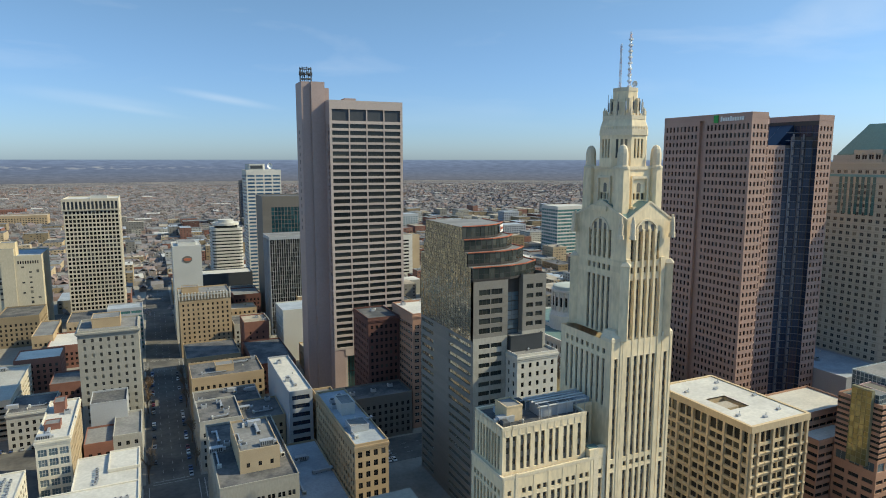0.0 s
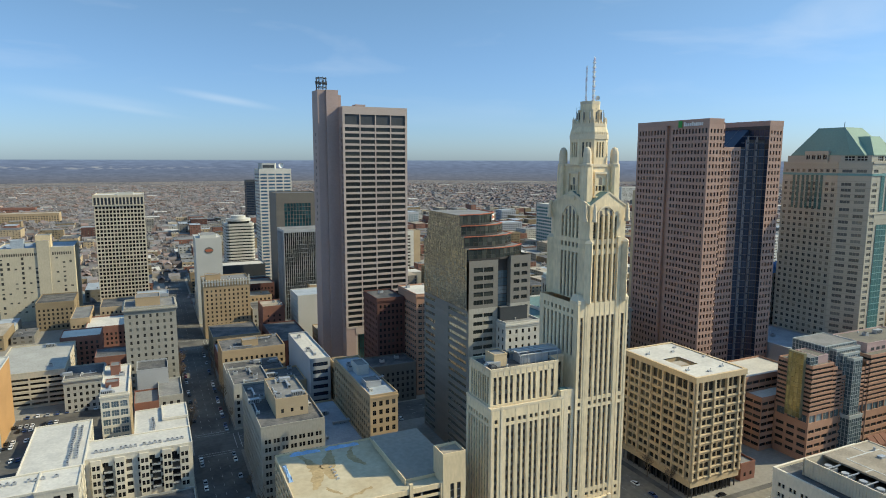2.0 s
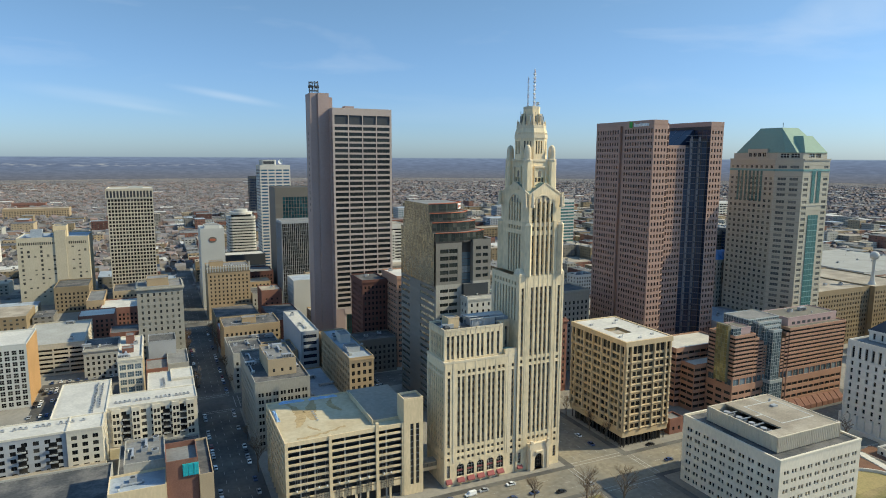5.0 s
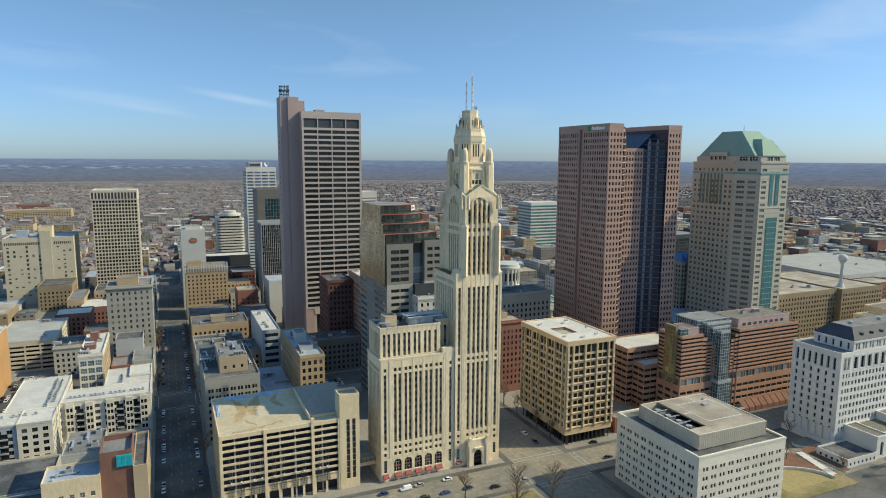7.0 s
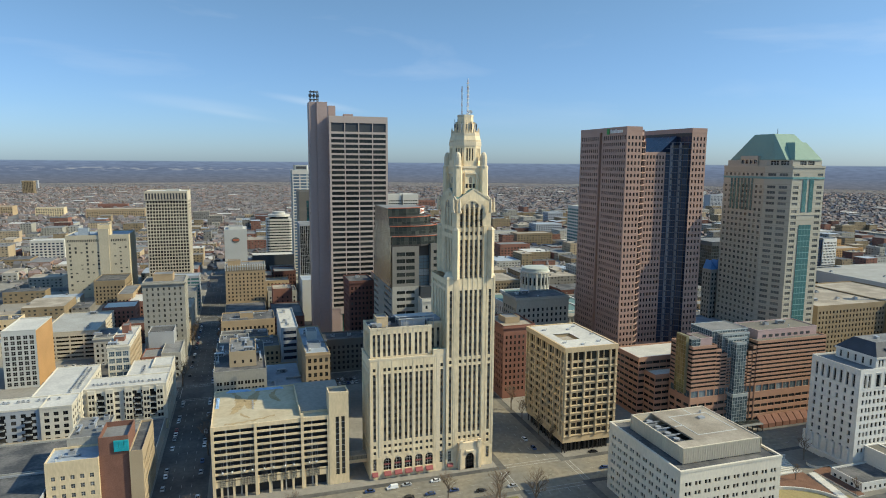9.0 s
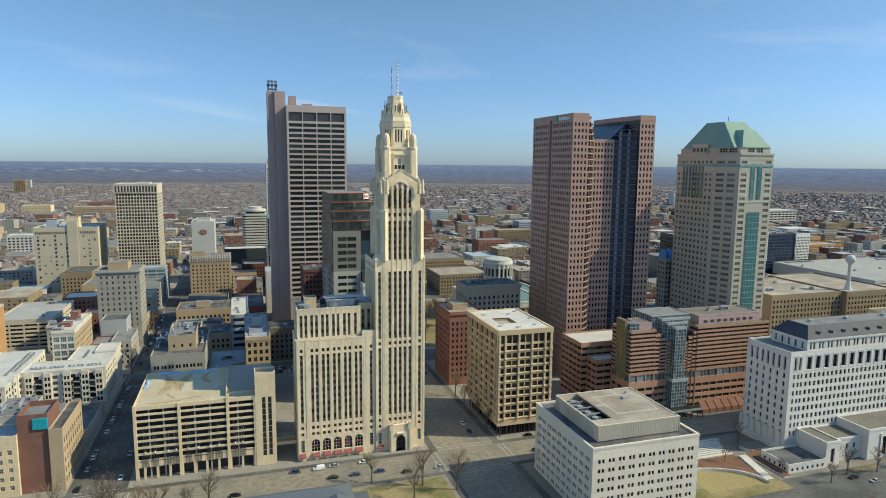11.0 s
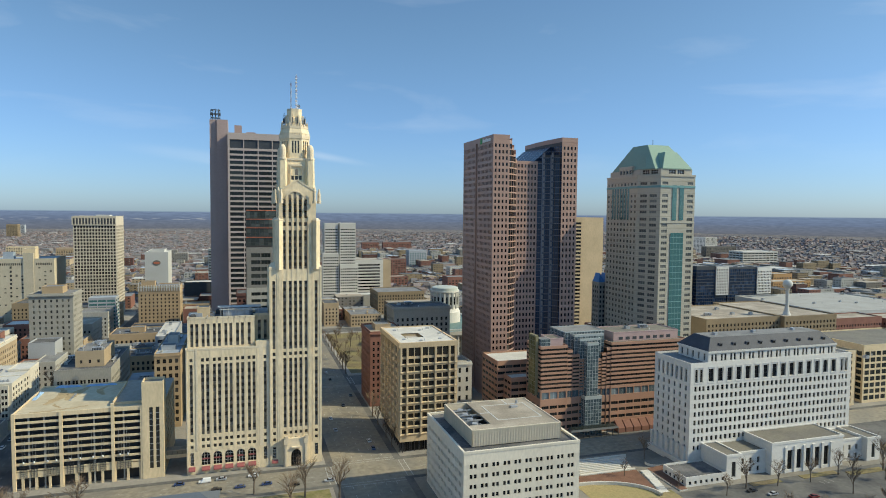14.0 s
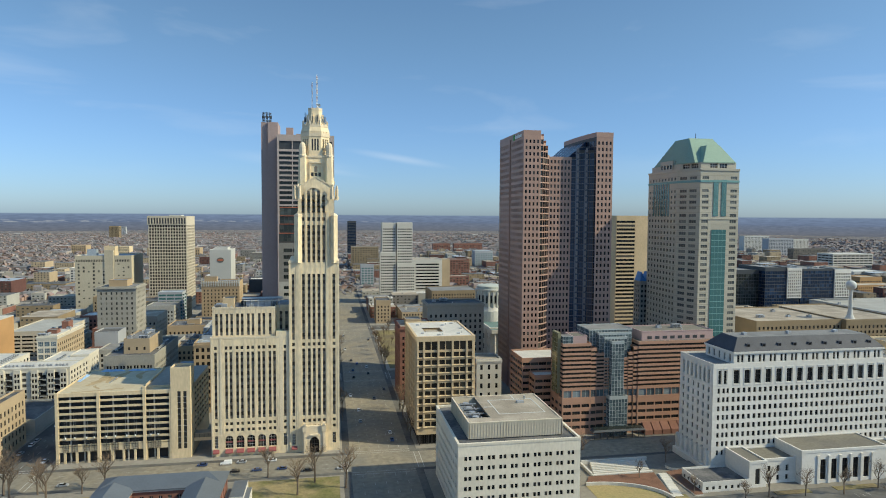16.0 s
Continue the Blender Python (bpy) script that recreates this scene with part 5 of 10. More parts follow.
# ---- twin-fronted pink granite bank tower ----
def pink_tower():
    h = 170.4
    T = thing("skyscraper", "pink granite bank skyscraper with a dark curved glass front", "skyscraper", (298, 252, G))
    floors = 38
    base, f = 14.0, 4.0
    rows = [(base + f * i + 1.1, base + f * i + 3.3) for i in range(floors)]
    # north wall in two halves round a shallow dark reveal
    mb = Mesh()
    ops = []
    for a, b, off in ((281.0, 255.5, 0.0), (252.0, 223.0, 0.0)):
        L = a - b
        ops += facade(mb, (268.2, a), (268.2, b), G, h, fit_cols(L, 2.5, 1.25, 0.9), [r for r in rows if r[1] < h - 9.0] + [(h - 7.4, h - 4.6)], 0.4, granite_pink)
    facade(mb, (268.2, 255.5), (270.0, 255.5), G, h, [], [], 0.3, granite_pink)
    facade(mb, (270.0, 255.5), (270.0, 252.0), G, h, [], [], 0.3, granite_pink)
    facade(mb, (270.0, 252.0), (268.2, 252.0), G, h, [], [], 0.3, granite_pink)
    wall = part("wall", mb, T)
    put_windows(wall, ops, 1, 1, glass_dark, frame_dark, 0.05, 120)
    # west front: pier, curved bay, flat bay, receding dark glass, pier
    def run(p, q, top, cols, glass, mat, cap, nv=1, rr=rows, z0=G):
        m = Mesh()
        o = facade(m, p, q, z0, top, cols, [r for r in rr if z0 < r[0] and r[1] < top - 1], 0.4, mat)
        wl = part("wall", m, T)
        put_windows(wl, o, nv, 1, glass, frame_dark, 0.05, cap)
    mid = 155.5
    run((268.2, 223.0), (279.5, 223.0), h, fit_cols(11.3, 2.55, 1.3, 0.5), glass_dark, granite_pink, 152)
    # the curved bay, whose top sweeps down to the flat bay
    pts = [(279.5, 223.0), (281.8, 224.2), (284.0, 226.0), (286.2, 228.3), (288.2, 231.0)]
    tops = [h - 2.5, h - 7, h - 11.0, h - 14]
    for (p, q), t in zip(zip(pts, pts[1:]), tops):
        L = math.hypot(q[0] - p[0], q[1] - p[1])
        run(p, q, t, [(0.12, L - 0.12)], glass_dark, granite_pink, 0, rr=[(a - 0.65, b + 0.35) for a, b in rows])
        m = Mesh()
        m.face(((*p, t), (*q, t), (q[0], 281.0, t), (p[0], 281.0, t)), granite_pink)
        m.face(((p[0], p[1], mid - 2), (p[0], 281.0, mid - 2), (p[0], 281.0, min(t + 6, h)), (p[0], p[1], min(t + 6, h))), granite_pink)
        part("stepped_top", m, T)
    run((288.2, 231.0), (303.5, 231.0), mid, fit_cols(15.3, 2.6, 1.3, 0.4), glass_dark, granite_pink, 60)
    # dark glass in shallow bows: the lower front, and the flank of the far pier above it
    low = [(303.5, 231.0), (306.5, 230.0), (309.5, 230.0), (312.0, 228.4), (314.6, 227.9), (317.4, 225.4), (317.4, 223.0)]
    high = [(317.0, 281.0), (315.9, 262.0), (315.6, 248.0), (316.2, 236.0), (317.4, 223.0)]
    for line, za, zb in ((low, G, 160.0), (high, mid - 1, h - 2.2)):
        for i, (p, q) in enumerate(zip(line, line[1:])):
            L = math.hypot(q[0] - p[0], q[1] - p[1])
            m = Mesh()
            top = mid if (line is low and i == 0) else zb
            rr = [(base + f * k + 0.25, base + f * (k + 1) - 0.1) for k in range(-3, floors + 3) if base + f * (k + 1) < top and base + f * k > za]
            o = facade(m, p, q, za, top, fit_cols(L, 3.0, 2.85, 0.05), rr, 0.12, frame_dark)
            wl = part("glass_front", m, T)
            put_windows(wl, o, 2, 2, glass_navy, frame_dark, 0.05, 0)
            m = Mesh()
            u = ((q[0] - p[0]) / L, (q[1] - p[1]) / L)
            if line is low:
                for k in range(floors):
                    m.obox(p, u, 0, L, -0.24, 0.1, base + f * k - 0.16, base + f * k + 0.16, steel_blue)
                part("sill_bands", m, T, kind="stuff")
    for x, y in ((306.5, 230.0), (312.0, 228.4)):
        m = Mesh()
        m.box(x - 0.35, x + 0.35, y - 0.35, y + 0.1, G, 160.0, steel_blue)
        part("mullion_post", m, T)
    # pale panels added to stand for sky reflected in the glass facets
    for x, y in ((307.6, 229.9), (312.9, 228.1)):
        for k in range(floors - 1):
            m = Mesh()
            m.box(x - 0.65, x + 0.65, y - 0.35, y - 0.12, base + f * k + 0.5, base + f * k + 3.4, reflection_mauve)
            part("pale_panel", m, T)
    run((317.4, 223.0), (329.0, 223.0), h, fit_cols(11.6, 2.6, 1.3, 0.5), glass_dark, granite_pink, 152)
    m = Mesh()
    facade(m, (329.0, 223.0), (329.0, 281.0), G, h, [], [], 0.3, granite_pink)
    facade(m, (329.0, 281.0), (268.2, 281.0), G, mid, [], [], 0.3, granite_pink)
    facade(m, (329.0, 281.0), (317.0, 281.0), mid, h, [], [], 0.3, granite_pink)
    facade(m, (279.5, 281.0), (268.2, 281.0), mid, h, [], [], 0.3, granite_pink)
    facade(m, (279.5, 223.0), (279.5, 281.0), mid, h, [], [], 0.3, granite_pink)
    part("wall", m, T)
    m = Mesh()
    left = [(268.2, 223), (279.5, 223), (279.5, 281), (268.2, 281)]
    right = [(317.4, 223), (329, 223), (329, 281), (317.0, 281), (315.9, 262), (315.6, 248), (316.2, 236)]
    m.face([(x, y, h - 0.3) for x, y in left], roof_dark)
    m.face([(x, y, h - 0.3) for x, y in right], roof_dark)
    m.face([(x, y, mid - 0.1) for x, y in ((279.5, 228), (288.2, 231), (303.5, 231), (317.4, 225.4), (317.4, 281), (279.5, 281))], roof_dark)
    part("roof", m, T)
    # dark glass roof that slopes up from the middle to the far pier
    m = Mesh()
    for k in range(6):
        a, b = 236.0 + 7.5 * k, 243.3 + 7.5 * k
        m.face(((303.0, a, mid + 0.2), (315.4, a, h - 4.0), (315.4, b, h - 4.0), (303.0, b, mid + 0.2)), glass_navy)
        m.face(((303.0, b, mid + 0.25), (315.4, b, h - 3.9), (315.4, b + 0.2, h - 3.9), (303.0, b + 0.2, mid + 0.25)), steel_blue)
    m.face(((303.0, 236.0, mid), (315.4, 236.0, mid), (315.4, 236.0, h - 4.0), (303.0, 236.0, mid + 0.2)), glass_navy)
    part("glass_roof", m, T, "dark blue sloped glass roof")
    m = Mesh()
    ring(m, left, h - 2.2, h + 0.8, 0.06, 0.4, granite_pink)
    ring(m, right, h - 2.2, h + 0.8, 0.06, 0.4, granite_pink)
    part("parapet", m, T)
    # roof sign: green emblem and a row of pale bars
    sign = thing("roof_sign", "bank sign of pale letters with green emblem on tower parapet", "sign", (268.0, 232, h - 1), kind="")
    m = Mesh()
    m.box(267.75, 268.1, 243.2, 246.0, h - 3.6, h + 0.2, green_sign)
    part("emblem", m, sign)
    for k in range(10):
        m = Mesh()
        y = 241.6 - k * 1.45
        m.box(267.75, 268.1, y - 1.0, y, h - 3.0, h - (0.6 if k in (0, 4) else 1.2), metal_white)
        part("letter_bar", m, sign)
    return T


glass_navy = GL("navy_bank_glass", (0.022, 0.036, 0.068), (0.040, 0.062, 0.105), 0.5, 0.22, 0.35)
steel_blue = M("blue_grey_steel", (0.15, 0.16, 0.19), 0.4, 0.1, 0.2, 2, 0.0, metal=0.4)
# colour of the reflected strips on the dark glass front
reflection_mauve = M("dull_mauve_reflection", (0.20, 0.18, 0.175), 0.6, 0.1, 0.05, 1.2, 0.03)
green_sign = M("green_sign_face", (0.05, 0.30, 0.06), 0.5, 0.05, 0.2, 2, 0.0)
pink_tower()


# ---- grey granite state office tower with green hipped roof ----
def green_roof_tower():
    T = thing("skyscraper", "grey-beige granite office tower with pale green hipped roof", "skyscraper", (390, 224, G))
    poly = [(376.0, 197.0), (403.0, 197.0), (409.0, 214.0), (409.0, 238.0), (402.0, 254.0), (376.0, 254.0), (370.0, 252.0), (370.0, 214.0)]
    base, f, top = 14.0, 3.9, 147.0
    rows = [(base + f * i + 1.1, base + f * i + 3.0) for i in range(27)]
    rows2 = [(121.4, 123.2), (125.0, 126.8), (128.6, 130.4), (132.2, 134.0), (140.4, 142.2)]
    hidden = {1, 2, 3, 4, 5}
    for i in range(8):
        p, q = poly[i], poly[(i + 1) % 8]
        L = math.hypot(q[0] - p[0], q[1] - p[1])
        mb = Mesh()
        if i in hidden:
            facade(mb, p, q, G, top, [], [], 0.3, riffe_stone)
            part("wall", mb, T)
            continue
        if i == 0:
            cols = [(1.3, 5.8), (L - 6.0, L - 1.5)]
        else:
            cols = [(2.2, 7.6), (9.8, 15.2)] if i == 7 else fit_cols(L, 4.2, 2.1, 0.6)
        ops = facade(mb, p, q, G, top, cols, rows + rows2, 0.3, riffe_stone)
        wall = part("wall", mb, T)
        put_windows(wall, ops, 2 if i == 6 else 3, 1, glass_strip if i == 6 else glass_grey, frame_stone, 0.07, 100)
        mb = Mesh()
        u = ((q[0] - p[0]) / L, (q[1] - p[1]) / L)
        if i == 0:
            # tall teal glass strip down the middle, paired slots near the top
            ops = [((p[0] + L / 2 - 5.2, p[1] - 0.25, G + 1), u, 10.2, 107.5 - G)]
            for z in np.arange(0, 106, f):
                m = Mesh()
                m.obox(p, u, L / 2 - 5.2, L / 2 + 5.0, -0.4, -0.2, z, z + 0.4, frame_teal)
                part("glazing_bar", m, T)
            ops += [((p[0] + L / 2 - 4.4, p[1] - 0.25, 117), u, 3.4, 23), ((p[0] + L / 2 + 1.2, p[1] - 0.25, 117), u, 3.4, 23)]
            put_windows(T, ops, 4, 1, glass_teal, frame_teal, 0.08, 4, "glass_strip")
        else:
            n = 7 if i == 6 else 3
            st = (L - 6) / n
            ops = []
            for k in range(n):
                a = 7.5 + (L - 15.5) / 7 * k
                o = (p[0] + u[0] * a + u[1] * 0.25, p[1] + u[1] * a - u[0] * 0.25, 117.0)
                ops.append((o, u, 1.75, 21.5))
            if i == 6:
                put_windows(T, ops, 1, 6, glass_teal_dim, frame_teal, 0.1, 10, "glass_strip")
        for d, za, zb, mt in ((-0.35, 138.4, 139.8, frame_teal), (-0.3, 115.0, 115.5, riffe_stone), (-0.45, 145.8, 147.0, riffe_stone)):
            m = Mesh()
            m.obox(p, u, 0.0, L, d, 0.05, za, zb, mt)
            part("belt_course", m, T)
        # fine shadow joints between the storeys
        m = Mesh()
        for k in range(34):
            m.obox(p, u, 0.0, L, -0.03, 0.02, base + 3.9 * k - 0.12, base + 3.9 * k + 0.12, joint_stone)
        part("storey_joints", m, T, kind="stuff")
    mb = Mesh()
    mb.face([(x, y, top) for x, y in poly], roof_tan)
    inner = grow(poly, -1.8)
    part("terrace", mb, T)
    # open loggia under the roof
    mb = Mesh()
    for i in range(8):
        p, q = inner[i], inner[(i + 1) % 8]
        L = math.hypot(q[0] - p[0], q[1] - p[1])
        ops = facade(mb, p, q, top, 150.9, [(L / 2 - 6.0, L / 2 - 0.7), (L / 2 + 0.7, L / 2 + 6.0)] if L > 14 else [], [(147.7, 150.3)], 0.5, riffe_stone)
        if i in (0, 6, 7):
            put_windows(T, ops, 3, 2, glass_dark, frame_pale, 0.16, 20, "loggia_window")
    part("loggia", mb, T)
    # hipped roof, a smaller hip standing in front of it on the street side
    mb = Mesh()
    ev = [(374.6, 201.6), (403.6, 201.6), (405.6, 209.0), (405.6, 250.0), (402.0, 252.0), (378.0, 252.0), (372.4, 249.0), (372.4, 209.0)]
    tp = [(381.1, 219.5), (397.9, 219.5), (398.0, 219.7), (398.0, 236.8), (397.9, 237.0), (381.1, 237.0), (381.0, 236.8), (381.0, 219.7)]
    mb.loft([[(*p, 150.7) for p in ev], [(*p, 151.3) for p in ev], [(*p, 168.6) for p in tp]], riffe_roof)
    mb.face([(*p, 150.7) for p in reversed(ev)], riffe_stone)
    part("hipped_roof", mb, T, "pale green standing-seam metal roof")
    mb = Mesh()
    mb.loft([[(*p, 150.7) for p in poly_rect(378.4, 401.0, 198.4, 216.0)], [(*p, 151.3) for p in poly_rect(378.4, 401.0, 198.4, 216.0)], [(*p, 162.6) for p in poly_rect(385.2, 394.4, 205.8, 215.0)]], riffe_roof)
    mb.face([(*p, 150.7) for p in reversed(poly_rect(378.4, 401.0, 198.4, 216.0))], riffe_stone)
    part("roof_dormer", mb, T)
    # raised stone window bay breaking the eaves on the north
    mb = Mesh()
    ops = facade(mb, (371.0, 238.0), (371.0, 222.0), 147.0, 153.8, fit_cols(16, 3.8, 2.6, 0.4), [(148.4, 151.6)], 0.4, riffe_stone)
    mb.box(371.3, 376.0, 222.0, 238.0, 151.0, 153.8, riffe_stone)
    wl = part("roof_bay", mb, T)
    put_windows(wl, ops, 2, 1, glass_dark, frame_pale, 0.1, 4)
    mb = Mesh()
    mb.tube((389, 225, 168.6), (389, 225, 172.5), 0.2, metal_dark)
    part("roof_mast", mb, T)
    return T


joint_stone = M("dark_stone_joint", (0.35, 0.32, 0.25), 0.6, 0.08, 0.1, 2, 0.0)
glass_teal_dim = GL("dim_teal_glass", (0.045, 0.12, 0.115), (0.085, 0.18, 0.165), 0.5, 0.06, 0.6)
frame_stone = M("stone_grey_frame", (0.34, 0.32, 0.265), 0.6, 0.08, 0.2, 2, 0.0)
glass_grey = GL("grey_window_glass", (0.09, 0.095, 0.09), (0.22, 0.215, 0.19), 0.5, 0.1, 0.4)
green_roof_tower()


# ---- white marble courthouse ----
def courthouse():
    T = thing("courthouse", "white marble courthouse with slate mansard roof and low entrance wing", "courthouse", (370, 105, G))
    x0, x1, y0, y1, h = 319.8, 421.0, 92.5, 120.5, 48.0
    f = 4.15
    rows = [(5.0 + f * i + 0.8, 5.0 + f * i + 3.2) for i in range(8)]
    def side(p, q, group_cols, tall):
        mb = Mesh()
        L = math.hypot(q[0] - p[0], q[1] - p[1])
        u = ((q[0] - p[0]) / L, (q[1] - p[1]) / L)
        ops = facade(mb, p, q, G, 38.0, group_cols, rows, 0.5, marble_white)
        ops2 = facade(mb, p, q, 38.0, h, tall, [(39.2, 45.6)], 0.7, marble_white)
        wall = part("wall", mb, T)
        for a, b in tall:
            m = Mesh()
            m.obox(p, u, a - 0.3, b + 0.3, -0.16, -0.004, 38.5, 39.0, marble_white)
            for s in (a - 0.35, b + 0.05):
                m.obox(p, u, s, s + 0.3, -0.12, -0.004, 38.98, 46.4, marble_white)
            m.obox(p, u, a - 0.35, b + 0.35, -0.2, -0.004, 46.3, 46.7, marble_white)
            part("window_surround", m, wall)
        put_windows(wall, ops, 2, 2, glass_dark, frame_dark, 0.07, 300)
        put_windows(wall, ops2, 2, 3, glass_dark, frame_dark, 0.08, 30, "tall_window")
    L = x1 - x0
    inner = fit_cols(L - 17.6, 2.75, 1.5, 0.3)
    cols = [(a, a + 1.25) for a in (2.4, 4.9, 7.0)] + [(a + 8.8, b + 8.8) for a, b in inner] + [(L - a - 1.25, L - a) for a in (7.0, 4.9, 2.4)]
    tall = [(2.6, 4.2), (5.4, 7.0)] + [(a + 8.8, b + 8.8) for a, b in fit_cols(L - 17.6, 5.5, 3.0, 0.4)] + [(L - 7.0, L - 5.4), (L - 4.2, L - 2.6)]
    side((x0, y0), (x1, y0), cols, tall)
    L = y1 - y0
    side((x0, y1), (x0, y0), fit_cols(L, 4.2, 1.25, 1.2), fit_cols(L, 3.6, 1.4, 1.6))
    mb = Mesh()
    facade(mb, (x1, y0), (x1, y1), G, h, [], [], 0.3, marble_white)
    facade(mb, (x1, y1), (x0, y1), G, h, [], [], 0.3, marble_white)
    part("wall", mb, T)
    flat_roof(T, poly_rect(x0, x1, y0, y1), h, marble_white, roof_grey, 0.8)
    # set-back top storey with paired pilasters and mansard roof
    a0, a1, b0, b1, t1 = 331.0, 411.5, 94.0, 116.5, 53.6
    mb = Mesh()
    ops = facade(mb, (a0, b0), (a1, b0), h, t1, fit_cols(a1 - a0, 5.5, 1.2, 0.6, 2, 0.9), [(48.8, 52.2)], 0.5, marble_white)
    ops += facade(mb, (a0, b1), (a0, b0), h, t1, fit_cols(b1 - b0, 4.4, 1.2, 0.8), [(48.8, 52.2)], 0.5, marble_white)
    facade(mb, (a1, b0), (a1, b1), h, t1, [], [], 0.3, marble_white)
    facade(mb, (a1, b1), (a0, b1), h, t1, [], [], 0.3, marble_white)
    ring(mb, poly_rect(a0, a1, b0, b1), t1 - 0.8, t1 + 0.2, 0.5, 0.4, marble_white)
    wall = part("attic_storey", mb, T)
    put_windows(wall, ops, 2, 3, glass_dark, frame_dark, 0.07, 60)
    mb = Mesh()
    rr = lambda d, z: [(x, y, z) for x, y in poly_rect(a0 + d, a1 - d, b0 + d, b1 - d)]
    mb.loft([rr(-0.3, t1 + 0.2), rr(0.0, t1 + 0.6), rr(5.2, t1 + 6.0)], slate, top=roof_grey)
    part("mansard_roof", mb, T, "dark slate mansard roof with small dormers")
    for i in range(9):
        x = a0 + 8.5 + i * 8.2
        mb = Mesh()
        mb.box(x - 0.9, x + 0.9, b0 + 1.4, b0 + 4.2, t1 + 1.8, t1 + 3.5, slate)
        mb.box(x - 0.6, x + 0.6, b0 + 1.36, b0 + 1.42, t1 + 2.1, t1 + 3.2, glass_dark)
        part("dormer", mb, T)
    mb = Mesh()
    for x in (a0 + 12, a0 + 36, a0 + 62):
        mb.box(x, x + 1.8, 104, 106, t1 + 6.0, t1 + 7.2, metal_grey)
    part("roof_hatch", mb, T)
    # low wings on the river side, and the entrance block
    def low(nm, xa, xb, ya, yb, hh, cl, rw, top=roof_brown, nv=2):
        m = Mesh()
        pp = poly_rect(xa, xb, ya, yb)
        o = facade(m, pp[0], pp[1], G - 4, hh, [(c - xa - w / 2, c - xa + w / 2) for c, w in cl], rw, 0.6, marble_white)
        o += facade(m, pp[3], pp[0], G - 4, hh, [], [], 0.4, marble_white)
        facade(m, pp[1], pp[2], G - 4, hh, [], [], 0.4, marble_white)
        ring(m, pp, hh - 0.7, hh + 0.5, 0.2, 0.5, marble_white)
        m.face([(x, y, hh) for x, y in pp], top)
        wl = part(nm, m, T)
        put_windows(wl, o, nv, 3, glass_dark, frame_dark, 0.07, 40)
    low("entrance_block", 352.5, 396.5, 74.5, 92.5, 12.4, [(363.5 + i * 5.6, 3.0) for i in range(5)], [(-1.0, 8.4)])
    low("low_wing", 335.5, 352.5, 78.0, 92.5, 8.4, [(339.0, 1.5), (343.5, 1.5), (348.0, 1.5)], [(-1.2, 1.2), (2.8, 5.6)])
    low("low_wing", 396.5, 413.0, 78.0, 92.5, 8.4, [(400.5, 1.5), (405.0, 1.5), (409.5, 1.5)], [(-1.2, 1.2), (2.8, 5.6)])
    low("corner_pavilion", 327.0, 335.5, 75.0, 92.5, 9.0, [(331.2, 2.4)], [(-1.2, 6.0)])
    low("corner_pavilion", 413.0, 421.5, 75.0, 92.5, 9.0, [(417.2, 2.4)], [(-1.2, 6.0)])
    for i in range(6):
        x = 360.7 + i * 5.6
        m = Mesh()
        m.box(x - 0.5, x + 0.5, 74.1, 74.496, G - 3, 10.0, marble_white)
        m.box(x - 0.65, x + 0.65, 74.0, 74.496, 9.4, 10.2, marble_white)
        part("pilaster", m, T)
    for a, b, c, d, e in ((358, 391, 72.5, 74.49, G - 1.2), (357, 392, 71.0, 72.49, G - 2.2)):
        m = Mesh()
        m.box(a, b, c, d, G - 4, e, marble_white)
        part("entrance_step", m, T)
    # stepped buttresses at the foot of the north side
    for y in np.arange(y0 + 2, y1, 4.2):
        m = Mesh()
        m.box(x0 - 1.2, x0 - 0.004, y, y + 1.6, G, 7.5, marble_white)
        part("buttress", m, T)
    m = Mesh()
    m.box(x0 - 2.6, x0, y0 - 3, y1 + 1, G - 1, 0.5, marble_white)
    part("plinth", m, T)
    return T


courthouse()


